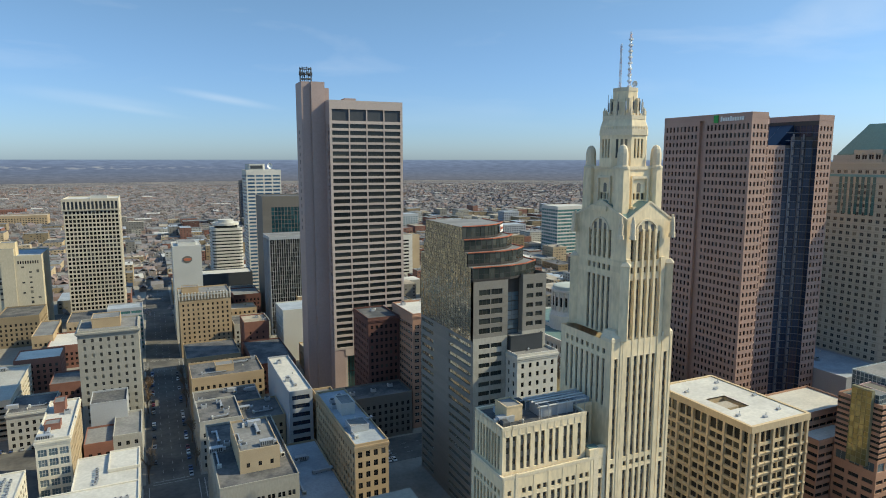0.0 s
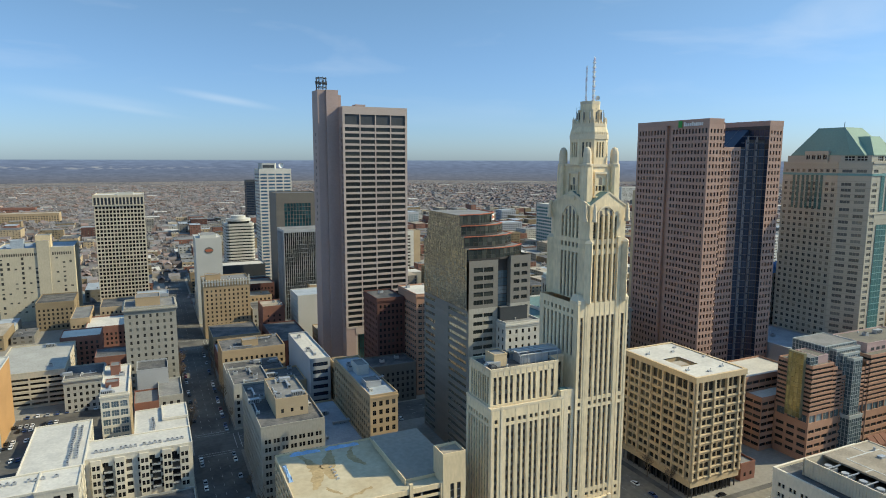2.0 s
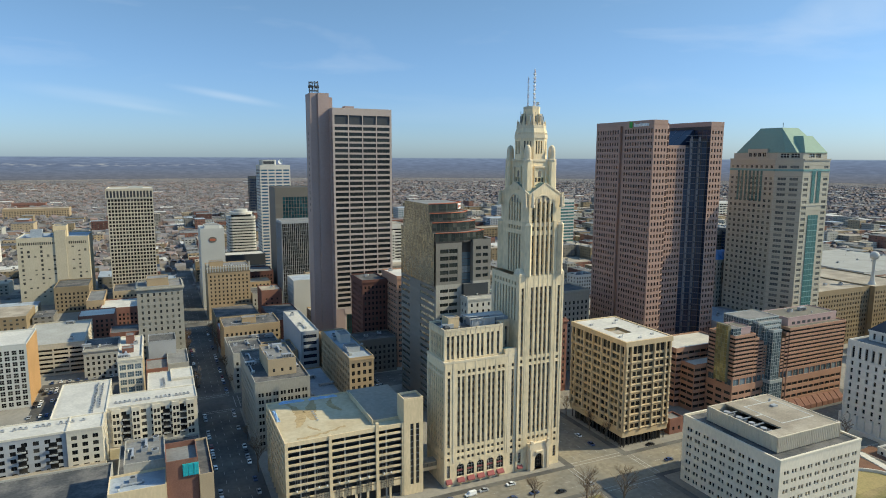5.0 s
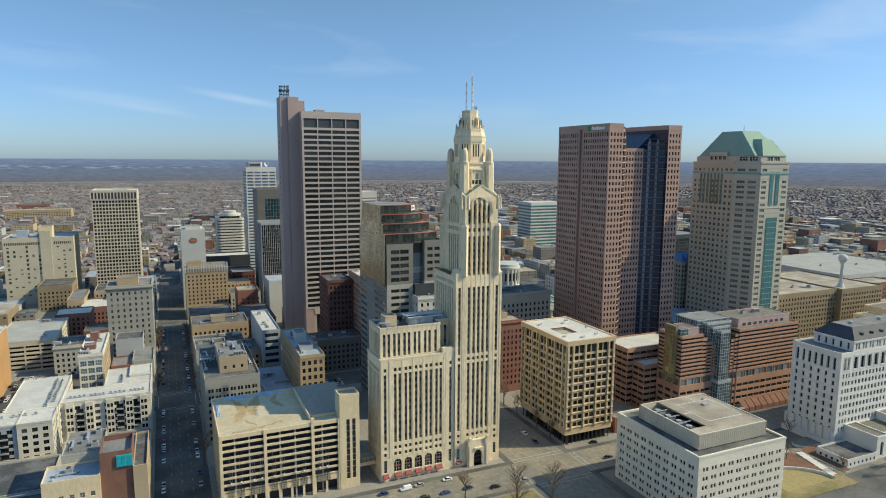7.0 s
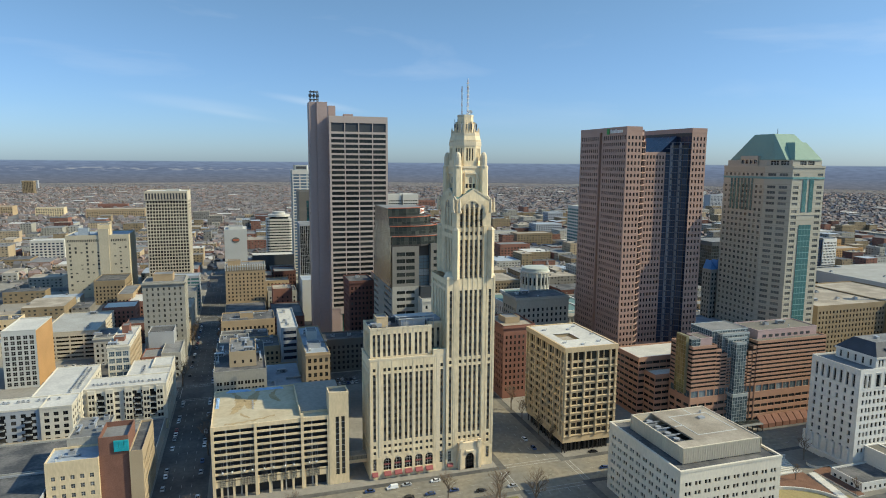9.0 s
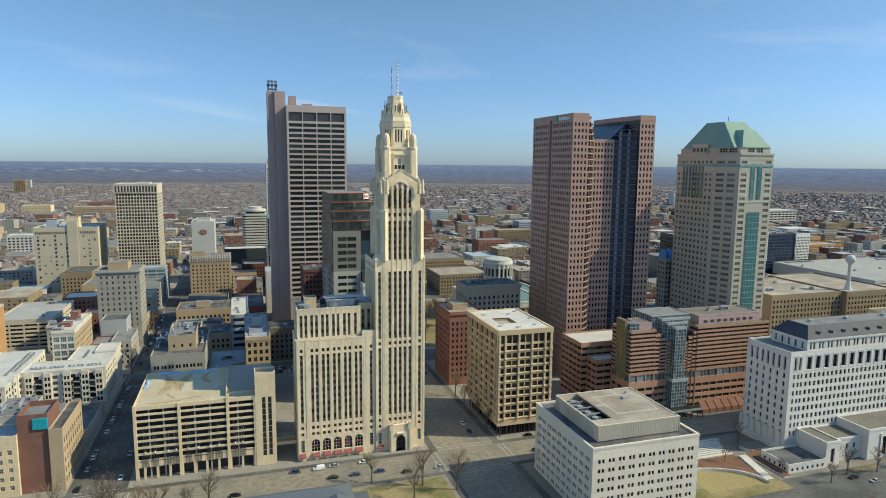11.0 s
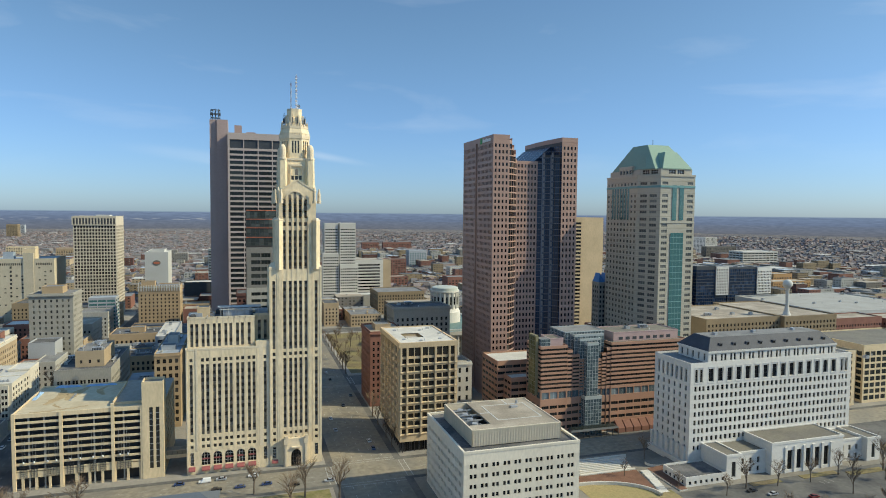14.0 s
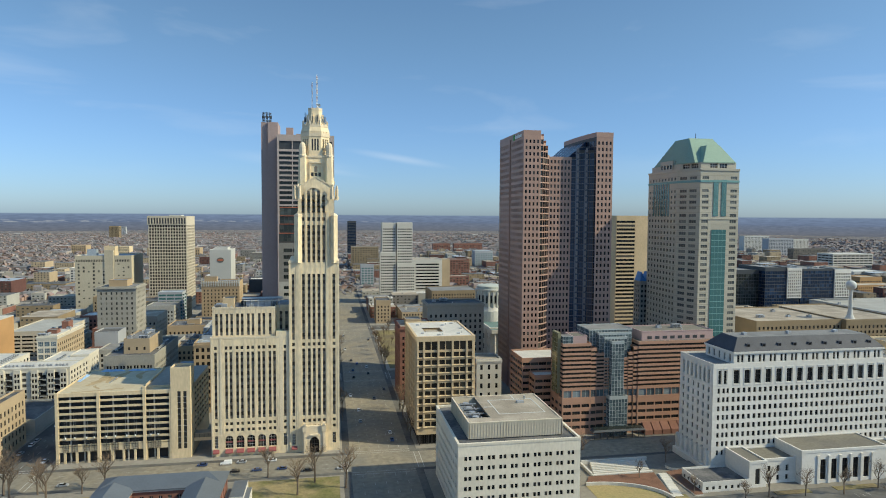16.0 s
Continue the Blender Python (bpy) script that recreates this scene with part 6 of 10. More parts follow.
# ---- white office block with roof plant screen ----
def white_block():
    x0, x1, y0, y1, h = 193.8, 243.2, 62.6, 113.0, 28.9
    T = thing("office_block", "white stone office block with small paired windows and ribbed roof screen", "office building", (220, 90, G))
    st = S(bay=4.6, ww=1.15, floor=3.95, wh=1.7, sill=1.2, first=3.2, top=2.6, edge=1.6, group=2, gap=0.55, depth=0.45, nv=1, nh=2)
    poly = poly_rect(x0, x1, y0, y1)
    raise_walls(T, poly, G - 3, h, stone_cream, [st, None, None, st], 200)
    mb = Mesh()
    mb.face([(x, y, h - 0.4) for x, y in poly], roof_dark)
    ring(mb, poly, h - 0.5, h + 0.5, 0.15, 0.8, stone_cream)
    part("roof", mb, T)
    # penthouse: ribbed metal walls, part roofed, part open plant well
    a0, a1, b0, b1, t1 = 199.3, 237.6, 68.5, 104.5, 35.3
    mb = Mesh()
    for p, q in (((a0, b0), (a1, b0)), ((a1, b0), (a1, b1)), ((a1, b1), (a0, b1)), ((a0, b1), (a0, b0))):
        L = math.hypot(q[0] - p[0], q[1] - p[1])
        u = ((q[0] - p[0]) / L, (q[1] - p[1]) / L)
        mb.obox(p, u, 0, L, 0, 0.3, h, t1, screen_tan)
        for s in np.arange(0.3, L, 1.15):
            mb.obox(p, u, s, s + 0.22, -0.18, 0.0, h, t1, screen_tan)
        mb.obox(p, u, 0, L, -0.12, 0.4, t1 - 0.25, t1 + 0.15, screen_tan)
    part("penthouse_screen", mb, T, "tan ribbed metal screen")
    mb = Mesh()
    mb.box(209.5, a1 - 0.3, b0 + 0.3, b1 - 0.3, t1 - 0.9, t1 - 0.15, roof_tan)
    mb.box(a0 + 0.3, 209.5, b0 + 0.3, 75.0, t1 - 0.9, t1 - 0.15, roof_tan)
    for a, b, c, d in ((214, 234, 78, 78.5), (214, 234, 97.5, 98), (214, 214.5, 78.5, 97.5), (233.5, 234, 78.5, 97.5), (226, 226.5, 98, 104), (210, 214, 88, 88.5)):
        mb.box(a, b, c, d, t1 - 0.15, t1 - 0.05, paint_pale)
    part("penthouse_roof", mb, T)
    mb = Mesh()
    mb.box(a0 + 0.3, 209.5, 75, b1 - 0.3, h, h + 0.1, roof_grey)
    for y in (77.5, 83.5, 90, 96.5):
        mb.box(201.5, 207.5, y, y + 4.0, h + 0.4, h + 4.6, metal_grey)
        mb.box(202.0, 207.0, y + 0.4, y + 3.6, h + 4.6, h + 4.9, metal_dark)
        mb.tube((204.5, y + 2, h + 4.9), (204.5, y + 2, h + 5.5), 1.3, metal_grey, 12)
    for y in (82.8, 89.6, 96.6):
        mb.box(200.5, 209.0, y, y + 0.4, h + 5.2, h + 5.6, metal_grey)
    part("cooling_plant", mb, T)
    mb = Mesh()
    mb.tube((231, 98, t1 - 0.15), (231, 98, t1 + 1.2), 0.5, metal_grey, 10)
    part("roof_vent", mb, T)
    mb = Mesh()
    mb.box(226, 229, 92, 94, t1 - 0.15, t1 + 0.6, metal_grey)
    part("roof_hatch", mb, T)
    return T


screen_tan = M("tan_metal_screen", (0.60, 0.52, 0.39), 0.6, 0.08, 0.1, 1.5, 0.02)
white_block()


# ---- red banded atrium offices ----
def banded_offices():
    T = thing("office_complex", "red-brown banded office complex with stepped glass atrium", "office building", (310, 165, G))
    PL = 22.4  # top of the podium floors

    def blk(x0, x1, y0, y1, h, faces=(0, 3), roof=roof_brown):
        """Brick bands and ribbon windows over a glazed band and four podium floors with piers."""
        pl = poly_rect(x0, x1, y0, y1)
        m = Mesh()
        for k in (1, 2):
            facade(m, pl[k], pl[(k + 1) % 4], G, h, [], [], 0.3, brick_band)
        part("wall", m, T)
        n = 10 if h > 46 else 9
        f = (h - 1.0 - PL) / n
        for k in faces:
            p, q = pl[k], pl[(k + 1) % 4]
            L = math.hypot(q[0] - p[0], q[1] - p[1])
            u = ((q[0] - p[0]) / L, (q[1] - p[1]) / L)
            w = (-u[1], u[0])
            e = L if k == 0 else L - 0.5
            ops = []
            for i in range(n + 1):
                za = PL + f * i
                zb = za + f * 0.5 if i < n else h
                m = Mesh()
                m.obox(p, u, 0, e, 0, 0.5, za, zb, brick_band)
                part("spandrel_band", m, T)
                if i < n:
                    ops.append(((p[0] + w[0] * 0.35, p[1] + w[1] * 0.35, zb), u, L, f * 0.5))
            put_windows(T, ops, max(2, round(L / 1.6)), 1, glass_ribbon, frame_dark, 0.05, 30, "ribbon_window")
            m = Mesh()
            cols = fit_cols(L, 5.2, 4.5, 0.3) if L > 8 else [(0.15, L - 0.15)]
            rows = [(G + 3.4 + 3.9 * i, G + 5.2 + 3.9 * i) for i in range(4)]
            o1 = facade(m, p, q, G, 17.6, cols, rows, 0.4, brick_band)
            o2 = facade(m, p, q, 17.6, PL, cols, [(18.2, 22.0)], 0.4, brick_band)
            wl = part("podium_wall", m, T)
            put_windows(wl, o1, 3, 1, glass_ribbon, frame_dark, 0.06, 20)
            put_windows(wl, o2, 2, 1, glass_band, frame_mull, 0.07, 20)
        flat_roof(T, pl, h, brick_band, roof, 0.6)

    blk(269.4, 285.6, 151.6, 170.3, 47.2)
    blk(285.65, 288.8, 151.6, 170.3, 44.4, (0,))
    blk(288.85, 293.3, 152.0, 170.3, 41.6, (0,))
    blk(293.35, 296.1, 151.9, 170.3, 38.8, (0,))
    blk(303.3, 306.75, 150.9, 176.0, 38.8, (0,))
    blk(306.8, 309.6, 150.6, 176.0, 41.8, (0,))
    blk(309.65, 312.2, 150.3, 176.0, 44.8, (0,))
    blk(312.25, 362.5, 150.0, 180.0, 47.6)
    # penthouses
    for a, b, c, d, z, t in ((276, 284, 154.0, 166, 47.2, 51.0), (316.5, 360, 155.0, 174, 47.6, 52.4)):
        mb = Mesh()
        mb.box(a, b, c, d, z, t, pink_panel, roof_brown)
        part("penthouse", mb, T, "pink panelled penthouse")
        mb = Mesh()
        ring(mb, poly_rect(a, b, c, d), t - 0.05, t + 0.45, 0.12, 0.3, pink_panel)
        part("penthouse_rim", mb, T)
    mb = Mesh()
    for k in range(8):
        mb.box(320 + 4.6 * k, 322.6 + 4.6 * k, 154.9, 155.0, 48.4, 50.0, metal_dark)
    part("penthouse_louvre", mb, T)
    # glass stair head on the corner
    m = Mesh()
    pl = poly_rect(270.0, 275.9, 153.6, 160.0)
    ops = []
    for k in (0, 3):
        p, q = pl[k], pl[(k + 1) % 4]
        L = math.hypot(q[0] - p[0], q[1] - p[1])
        ops += facade(m, p, q, 47.3, 51.4, fit_cols(L, 1.6, 1.4, 0.1), [(47.6, 49.3), (49.5, 51.2)], 0.1, frame_mull)
    facade(m, pl[1], pl[2], 47.3, 51.4, [], [], 0.1, frame_mull)
    facade(m, pl[2], pl[3], 47.3, 51.4, [], [], 0.1, frame_mull)
    m.face([(x, y, 51.4) for x, y in pl], roof_grey)
    wl = part("glass_stair_head", m, T)
    put_windows(wl, ops, 1, 1, glass_atrium, frame_mull, 0.05, 30)
    # proud bay of golden mirror glass on the flank towards the avenue
    x, ya, yb, z0, z1 = 267.6, 163.7, 155.2, 20.0, 53.2
    m = Mesh()
    ops = facade(m, (x, ya), (x, yb), z0, z1, fit_cols(ya - yb, 2.1, 1.9, 0.08), fit_rows(z0, z1, 2.5, 2.3, 0.15, 0, 0.1), 0.08, olive_frame)
    facade(m, (x, yb), (269.4, yb), z0, z1, [], [], 0.1, olive_frame)
    facade(m, (269.4, ya), (x, ya), z0, z1, [], [], 0.1, olive_frame)
    m.face(((x, ya, z0), (269.4, ya, z0), (269.4, yb, z0), (x, yb, z0)), olive_frame)
    m.face(((269.4, ya, 47.2), (269.4, yb, 47.2), (269.4, yb, z1), (269.4, ya, z1)), olive_frame)
    m.face(((x, yb, z1), (269.4, yb, z1), (269.4, ya, z1), (x, ya, z1)), olive_frame)
    wl = part("mirror_bay", m, T, "golden mirror glass bay")
    put_windows(wl, ops, 1, 1, glass_olive, olive_frame, 0.05, 60)
    # stepped glass atrium with pale mullions between the blocks
    for a, b, c, z in ((287.0, 312.2, 158.0, 53.6), (291.2, 310.0, 154.4, 52.4), (293.4, 306.6, 152.2, 50.4), (296.2, 303.2, 148.6, 48.6), (294.6, 305.0, 147.2, 19.0)):
        m = Mesh()
        pl = poly_rect(a, b, c, 176)
        ops = []
        for k in (0, 3, 1):
            p, q = pl[k], pl[(k + 1) % 4]
            L = math.hypot(q[0] - p[0], q[1] - p[1])
            rows = fit_rows(G, z, 2.0, 1.85, 0.1, 0, 0.05)
            ops += facade(m, p, q, G, z, fit_cols(L, 1.75, 1.55, 0.06), rows, 0.08, frame_mull)
        m.face([(x, y, z) for x, y in pl], roof_grey)
        wl = part("atrium_wall", m, T)
        put_windows(wl, ops, 1, 1, glass_atrium, frame_mull, 0.05, 40)
        m = Mesh()
        ring(m, pl, z - 0.2, z + 0.35, 0.08, 0.3, frame_mull)
        part("atrium_rim", m, T)
    # sloped brick arcade along the street, and a glass canopy at the entrance
    for x in np.arange(315, 361, 5.2):
        m = Mesh()
        m.loft([[(x, 145.5, G), (x + 4.6, 145.5, G), (x + 4.6, 150, G), (x, 150, G)], [(x, 145.7, 0.0), (x + 4.6, 145.7, 0.0), (x + 4.6, 150, 0.0), (x, 150, 0.0)], [(x, 149.4, 3.4), (x + 4.6, 149.4, 3.4), (x + 4.6, 150, 3.4), (x, 150, 3.4)]], brick_stair)
        part("arcade_bay", m, T)
    m = Mesh()
    m.loft([[(283.5, 142.8, 1.4), (314.0, 142.8, 1.4), (314.0, 147.0, 1.4), (283.5, 147.0, 1.4)], [(285.0, 144.0, 2.2), (312.5, 144.0, 2.2), (312.5, 147.0, 3.0), (285.0, 147.0, 3.0)]], metal_dark, top=glass_green)
    part("canopy", m, T)
    for x in np.arange(284.5, 314, 3.6):
        m = Mesh()
        m.box(x, x + 0.35, 143.0, 143.35, G, 1.4, metal_dark)
        part("canopy_post", m, T)
    return T


glass_ribbon = GL("brown_ribbon_glass", (0.022, 0.022, 0.02), (0.06, 0.055, 0.045), 0.5, 0.08, 0.35)
glass_band = GL("podium_band_glass", (0.10, 0.13, 0.14), (0.28, 0.34, 0.36), 0.5, 0.06, 0.6, 0.2)
frame_mull = M("pale_mullions", (0.40, 0.43, 0.42), 0.5, 0.08, 0.2, 2, 0.0, metal=0.2)
olive_frame = M("olive_mullions", (0.22, 0.20, 0.12), 0.5, 0.08, 0.2, 2, 0.0)
glass_atrium = GL("atrium_glass", (0.07, 0.10, 0.115), (0.17, 0.215, 0.22), 0.5, 0.06, 0.5, 0.1)
glass_olive = GL("olive_glass", (0.26, 0.235, 0.10), (0.44, 0.40, 0.19), 0.6, 0.06, 0.6, 0.5, 0.3)
pink_panel = M("pink_roof_panel", (0.42, 0.30, 0.28), 0.7, 0.08, 0.1, 1.5, 0.02)
banded_offices()


# ---- mirror glass tower with terraces ----
def terrace_tower():
    T = thing("office_tower", "grey office tower with mirror glass and red-edged stepped terraces", "office tower", (129, 245, G))
    x0, x1, y0, y1 = 116.0, 132.0, 222.0, 276.0
    st = S(bay=6.2, ww=5.2, floor=4.0, wh=1.9, sill=1.4, first=0.5, top=0.8, edge=2.4, depth=0.4, nv=3, nh=1, glass=glass_green)
    st_up = S(bay=6.2, ww=5.2, floor=4.0, wh=2.3, sill=1.2, first=0.5, top=0.6, edge=2.4, depth=0.3, nv=3, nh=1, glass=glass_green)
    raise_walls(T, poly_rect(x0, x1, y0, y1), G, 76.0, concrete_grey, [st, None, None, False], 60)
    raise_walls(T, poly_rect(x0, x1, y0, y1), 76.0, 99.5, concrete_dim, [st_up, None, None, False], 60)
    # north wall: ribbons left and right of a blank panel, mirror glass above
    mb = Mesh()
    rows = fit_rows(G, 74.5, 4.0, 1.9, 1.4, 0.5, 0.6)
    L = y1 - y0
    # darker grey than the front: the north side's shade is in its colour
    ops = facade(mb, (x0 - 0.05, y1), (x0 - 0.05, y0), G, 74.8, [(0.8, 14.5), (31.0, L - 2.0)], rows, 0.4, concrete_dim)
    wall = part("wall", mb, T)
    put_windows(wall, ops, 6, 1, glass_mirror, frame_dark, 0.06, 40)
    # mirror panes climb the north side in steps
    for ya, yb, za, zb in ((224.0, 276.0, 74.8, 105.0), (227.5, 272.0, 105.0, 110.4), (230.5, 270.5, 110.4, 115.4), (232.2, 269.8, 115.4, 120.6)):
        mb = Mesh()
        n = max(2, round((zb - za) / 2.05))
        rows = [(za + (zb - za) * i / n + 0.04, za + (zb - za) * (i + 1) / n - 0.04) for i in range(n)]
        ops = facade(mb, (x0 - 0.15, yb), (x0 - 0.15, ya), za, zb, fit_cols(yb - ya, 2.4, 2.3, 0.02), rows, 0.05, frame_dark)
        wall = part("mirror_wall", mb, T)
        put_windows(wall, ops, 1, 1, glass_mirror, frame_dark, 0.04, 60, "mirror_pane")
    st2 = S(bay=5.0, ww=3.4, floor=4.0, wh=1.9, sill=1.4, first=0.5, top=0.8, edge=1.2, depth=0.4, nv=2, nh=1, glass=glass_green)
    raise_walls(T, poly_rect(139.0, 150.4, 221.7, 262.0), G, 77.0, concrete_grey, [st2, None, None, None], 40)
    raise_walls(T, poly_rect(139.0, 150.4, 221.7, 262.0), 77.0, 101.0, concrete_dim, [st2, None, None, None], 40)
    mb = Mesh()
    ops = facade(mb, (132.0, 224.5), (139.0, 225.0), G, 101.0, [(0.1, 6.8)], fit_rows(G, 97, 4.0, 3.7, 0.2, 0, 0.2), 0.1, frame_dark)
    part("glass_slot", mb, T)
    put_windows(T, ops, 2, 2, glass_pale, frame_dark, 0.06, 30)
    # red-edged glazed terraces stepping up
    for i, (pl, za, zb) in enumerate((
            ([(116, 222.5), (133, 222), (142, 224.5), (150, 230), (150, 262), (116, 276)], 99.5, 105.0),
            ([(116, 227.0), (131, 226.5), (140, 229), (147, 235), (147, 263), (116, 272)], 105.0, 110.4),
            ([(116, 230.5), (129, 230), (137.5, 233), (144, 239.5), (144, 263), (116, 270)], 110.4, 115.4),
            ([(116, 232.5), (127, 233), (135, 236.5), (141, 243), (141, 262), (116, 270)], 115.4, 120.6))):
        m = Mesh()
        ops = []
        k = len(pl)
        for e in range(k):
            p, q = pl[e], pl[(e + 1) % k]
            LL = math.hypot(q[0] - p[0], q[1] - p[1])
            ops += facade(m, p, q, za, zb, fit_cols(LL, 2.4, 2.25, 0.05), [(za + 1.0, (za + zb) / 2 - 0.05), ((za + zb) / 2 + 0.05, zb - 0.3)], 0.06, frame_dark)
        m.face([(x, y, zb) for x, y in pl], roof_grey)
        wl = part("terrace_storey", m, T)
        put_windows(wl, ops, 1, 1, glass_smoke, frame_dark, 0.04, 40)
        for p, q in zip(pl[:-2], pl[1:-1]):
            m = Mesh()
            LL = math.hypot(q[0] - p[0], q[1] - p[1])
            m.obox(p, ((q[0] - p[0]) / LL, (q[1] - p[1]) / LL), 0, LL, -0.25, 0.15, zb + 0.02, zb + 0.42, rust_red)
            part("red_rail", m, T, "red steel terrace edge")
    sign = thing("roof_sign", "small white and red sign board on the glass tower", "sign", (139.5, 240.0, 115))
    m = Mesh()
    p, u = (136.4, 237.8), (0.68, 0.733)
    m.obox(p, u, 0, 5.4, -0.5, -0.2, 117.0, 120.2, metal_white)
    part("board", m, sign)
    m = Mesh()
    m.obox(p, u, 0.5, 1.9, -0.62, -0.5, 117.6, 119.6, rust_red)
    m.obox(p, u, 2.4, 4.8, -0.62, -0.5, 118.1, 119.1, rust_red)
    part("emblem", m, sign)
    return T


glass_smoke = GL("smoked_terrace_glass", (0.05, 0.062, 0.06), (0.13, 0.14, 0.125), 0.5, 0.06, 0.6, 0.45, 0.2)
terrace_tower()


# ---- ground ----
def make_ground():
    mb = Mesh()
    n = 96
    rings = [[(100 + r * math.cos(2 * math.pi * i / n), r * math.sin(2 * math.pi * i / n), G - 0.15) for i in range(n)] for r in (150, 400, 800, 1500, 2500, 3500, 4750)]
    mb.loft(rings, far_ground, cap=False)
    mb.face(rings[0], far_ground)
    part("ground", mb, None, "brown winter ground of the city and its suburbs", "structure")["category"] = "ground"
    # wooded distance, with the blue of the haze in its colour
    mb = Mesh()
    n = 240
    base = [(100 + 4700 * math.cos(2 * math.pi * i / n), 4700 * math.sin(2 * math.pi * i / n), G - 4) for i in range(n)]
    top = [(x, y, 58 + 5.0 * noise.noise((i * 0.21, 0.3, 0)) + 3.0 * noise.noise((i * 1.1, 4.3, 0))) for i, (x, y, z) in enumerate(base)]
    mb.loft([base, top], distance_haze_blue, cap=False)
    part("backdrop", mb, None, "wooded distance at the horizon, coloured blue with haze", "structure")["category"] = "backdrop"


def distance_material():
    """Woods too far to tell apart: long flat streaks of blue-grey, brown and pale, a glowing backdrop with haze in its
    colour.
    """
    m = bpy.data.materials.new("hazy_blue_distance")
    m.use_nodes = True
    nt = m.node_tree
    N, L = nt.nodes, nt.links
    N.clear()
    out = N.new("ShaderNodeOutputMaterial")
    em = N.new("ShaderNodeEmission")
    geo = N.new("ShaderNodeNewGeometry")
    mp = N.new("ShaderNodeMapping")
    mp.inputs["Scale"].default_value = (0.022, 0.022, 0.17)
    L.new(geo.outputs["Position"], mp.inputs["Vector"])
    nz = N.new("ShaderNodeTexNoise")
    nz.inputs["Scale"].default_value = 1.0
    nz.inputs["Detail"].default_value = 7
    nz.inputs["Roughness"].default_value = 0.65
    L.new(mp.outputs[0], nz.inputs["Vector"])
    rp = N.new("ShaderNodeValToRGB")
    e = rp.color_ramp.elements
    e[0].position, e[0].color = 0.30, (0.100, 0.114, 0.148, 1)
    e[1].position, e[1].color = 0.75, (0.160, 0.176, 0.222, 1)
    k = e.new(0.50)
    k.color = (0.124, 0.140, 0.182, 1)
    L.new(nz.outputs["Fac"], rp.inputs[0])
    # haze put into the colour: bluer with height, where the woods lie farther off
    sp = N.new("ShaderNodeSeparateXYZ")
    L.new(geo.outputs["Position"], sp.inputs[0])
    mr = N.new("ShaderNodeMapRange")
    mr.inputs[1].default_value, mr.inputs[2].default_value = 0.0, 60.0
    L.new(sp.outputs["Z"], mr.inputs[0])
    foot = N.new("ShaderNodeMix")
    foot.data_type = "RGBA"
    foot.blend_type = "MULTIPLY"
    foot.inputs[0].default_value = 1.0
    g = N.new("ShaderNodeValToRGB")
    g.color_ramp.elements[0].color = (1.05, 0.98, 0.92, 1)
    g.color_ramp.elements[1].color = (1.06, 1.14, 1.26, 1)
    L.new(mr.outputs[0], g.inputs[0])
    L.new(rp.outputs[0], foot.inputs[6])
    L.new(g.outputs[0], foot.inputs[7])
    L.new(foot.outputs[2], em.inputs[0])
    L.new(em.outputs[0], out.inputs["Surface"])
    return m


distance_haze_blue = distance_material()
make_ground()


def slab(name, label, x0, x1, y0, y1, z0, z1, mat, cat):
    mb = Mesh()
    mb.box(x0, x1, y0, y1, z0, z1, mat)
    return tagged(part(name, mb, None, label), kind="structure", category=cat)


# streets: along y (east) and along x (south)
EW = [("gay", -5.5, 12.5), ("broad", 155.5, 185.5), ("state", 366.0, 378.0), ("long", -226, -210), ("town", 560, 576), ("spring", -420, -400)]
NS = [("front", 122.0, 142.0), ("high", 288.0, 308.0), ("third", 492.0, 510.0), ("fourth", 690.0, 708.0), ("fifth", 880, 894), ("sixth", 1060, 1076)]
mb = Mesh()
mb.box(-460, 1000, -60, 1300, G - 0.6, G - 0.1, asphalt)
tagged(part("road", mb, None, "worn grey asphalt streets of the city grid"), kind="structure", category="road")

# raised blocks between the streets, with kerbs
xs = [(-455, -422), (-398, -228), (-208, -8.5), (15.5, 151.8), (189.0, 364.0), (380, 558), (578, 698)]
ys = [(42, 118.5), (145.5, 284.5), (311.5, 489.0), (513, 687), (711, 877), (897, 1057), (1079, 1298)]
for a, b in xs:
    for c, d in ys:
        if c == 42 and a in (-208, 15.5, 189.0, 380, 578):
            continue
        slab("pavement", "pale concrete pavement block with raised kerb", a, b, c, d, G - 0.1, G + 0.05, paving, "pavement")


# the broad avenue and the river-side street have pale worn concrete
for a, b, c, d in ((155.5, 185.5, -60, 1290), (-200, 155.45, 121.5, 142.5), (185.55, 700, 121.5, 142.5)):
    slab("road", "pale worn concrete roadway", a, b, c, d, G - 0.35, G - 0.094, road_pale, "road")


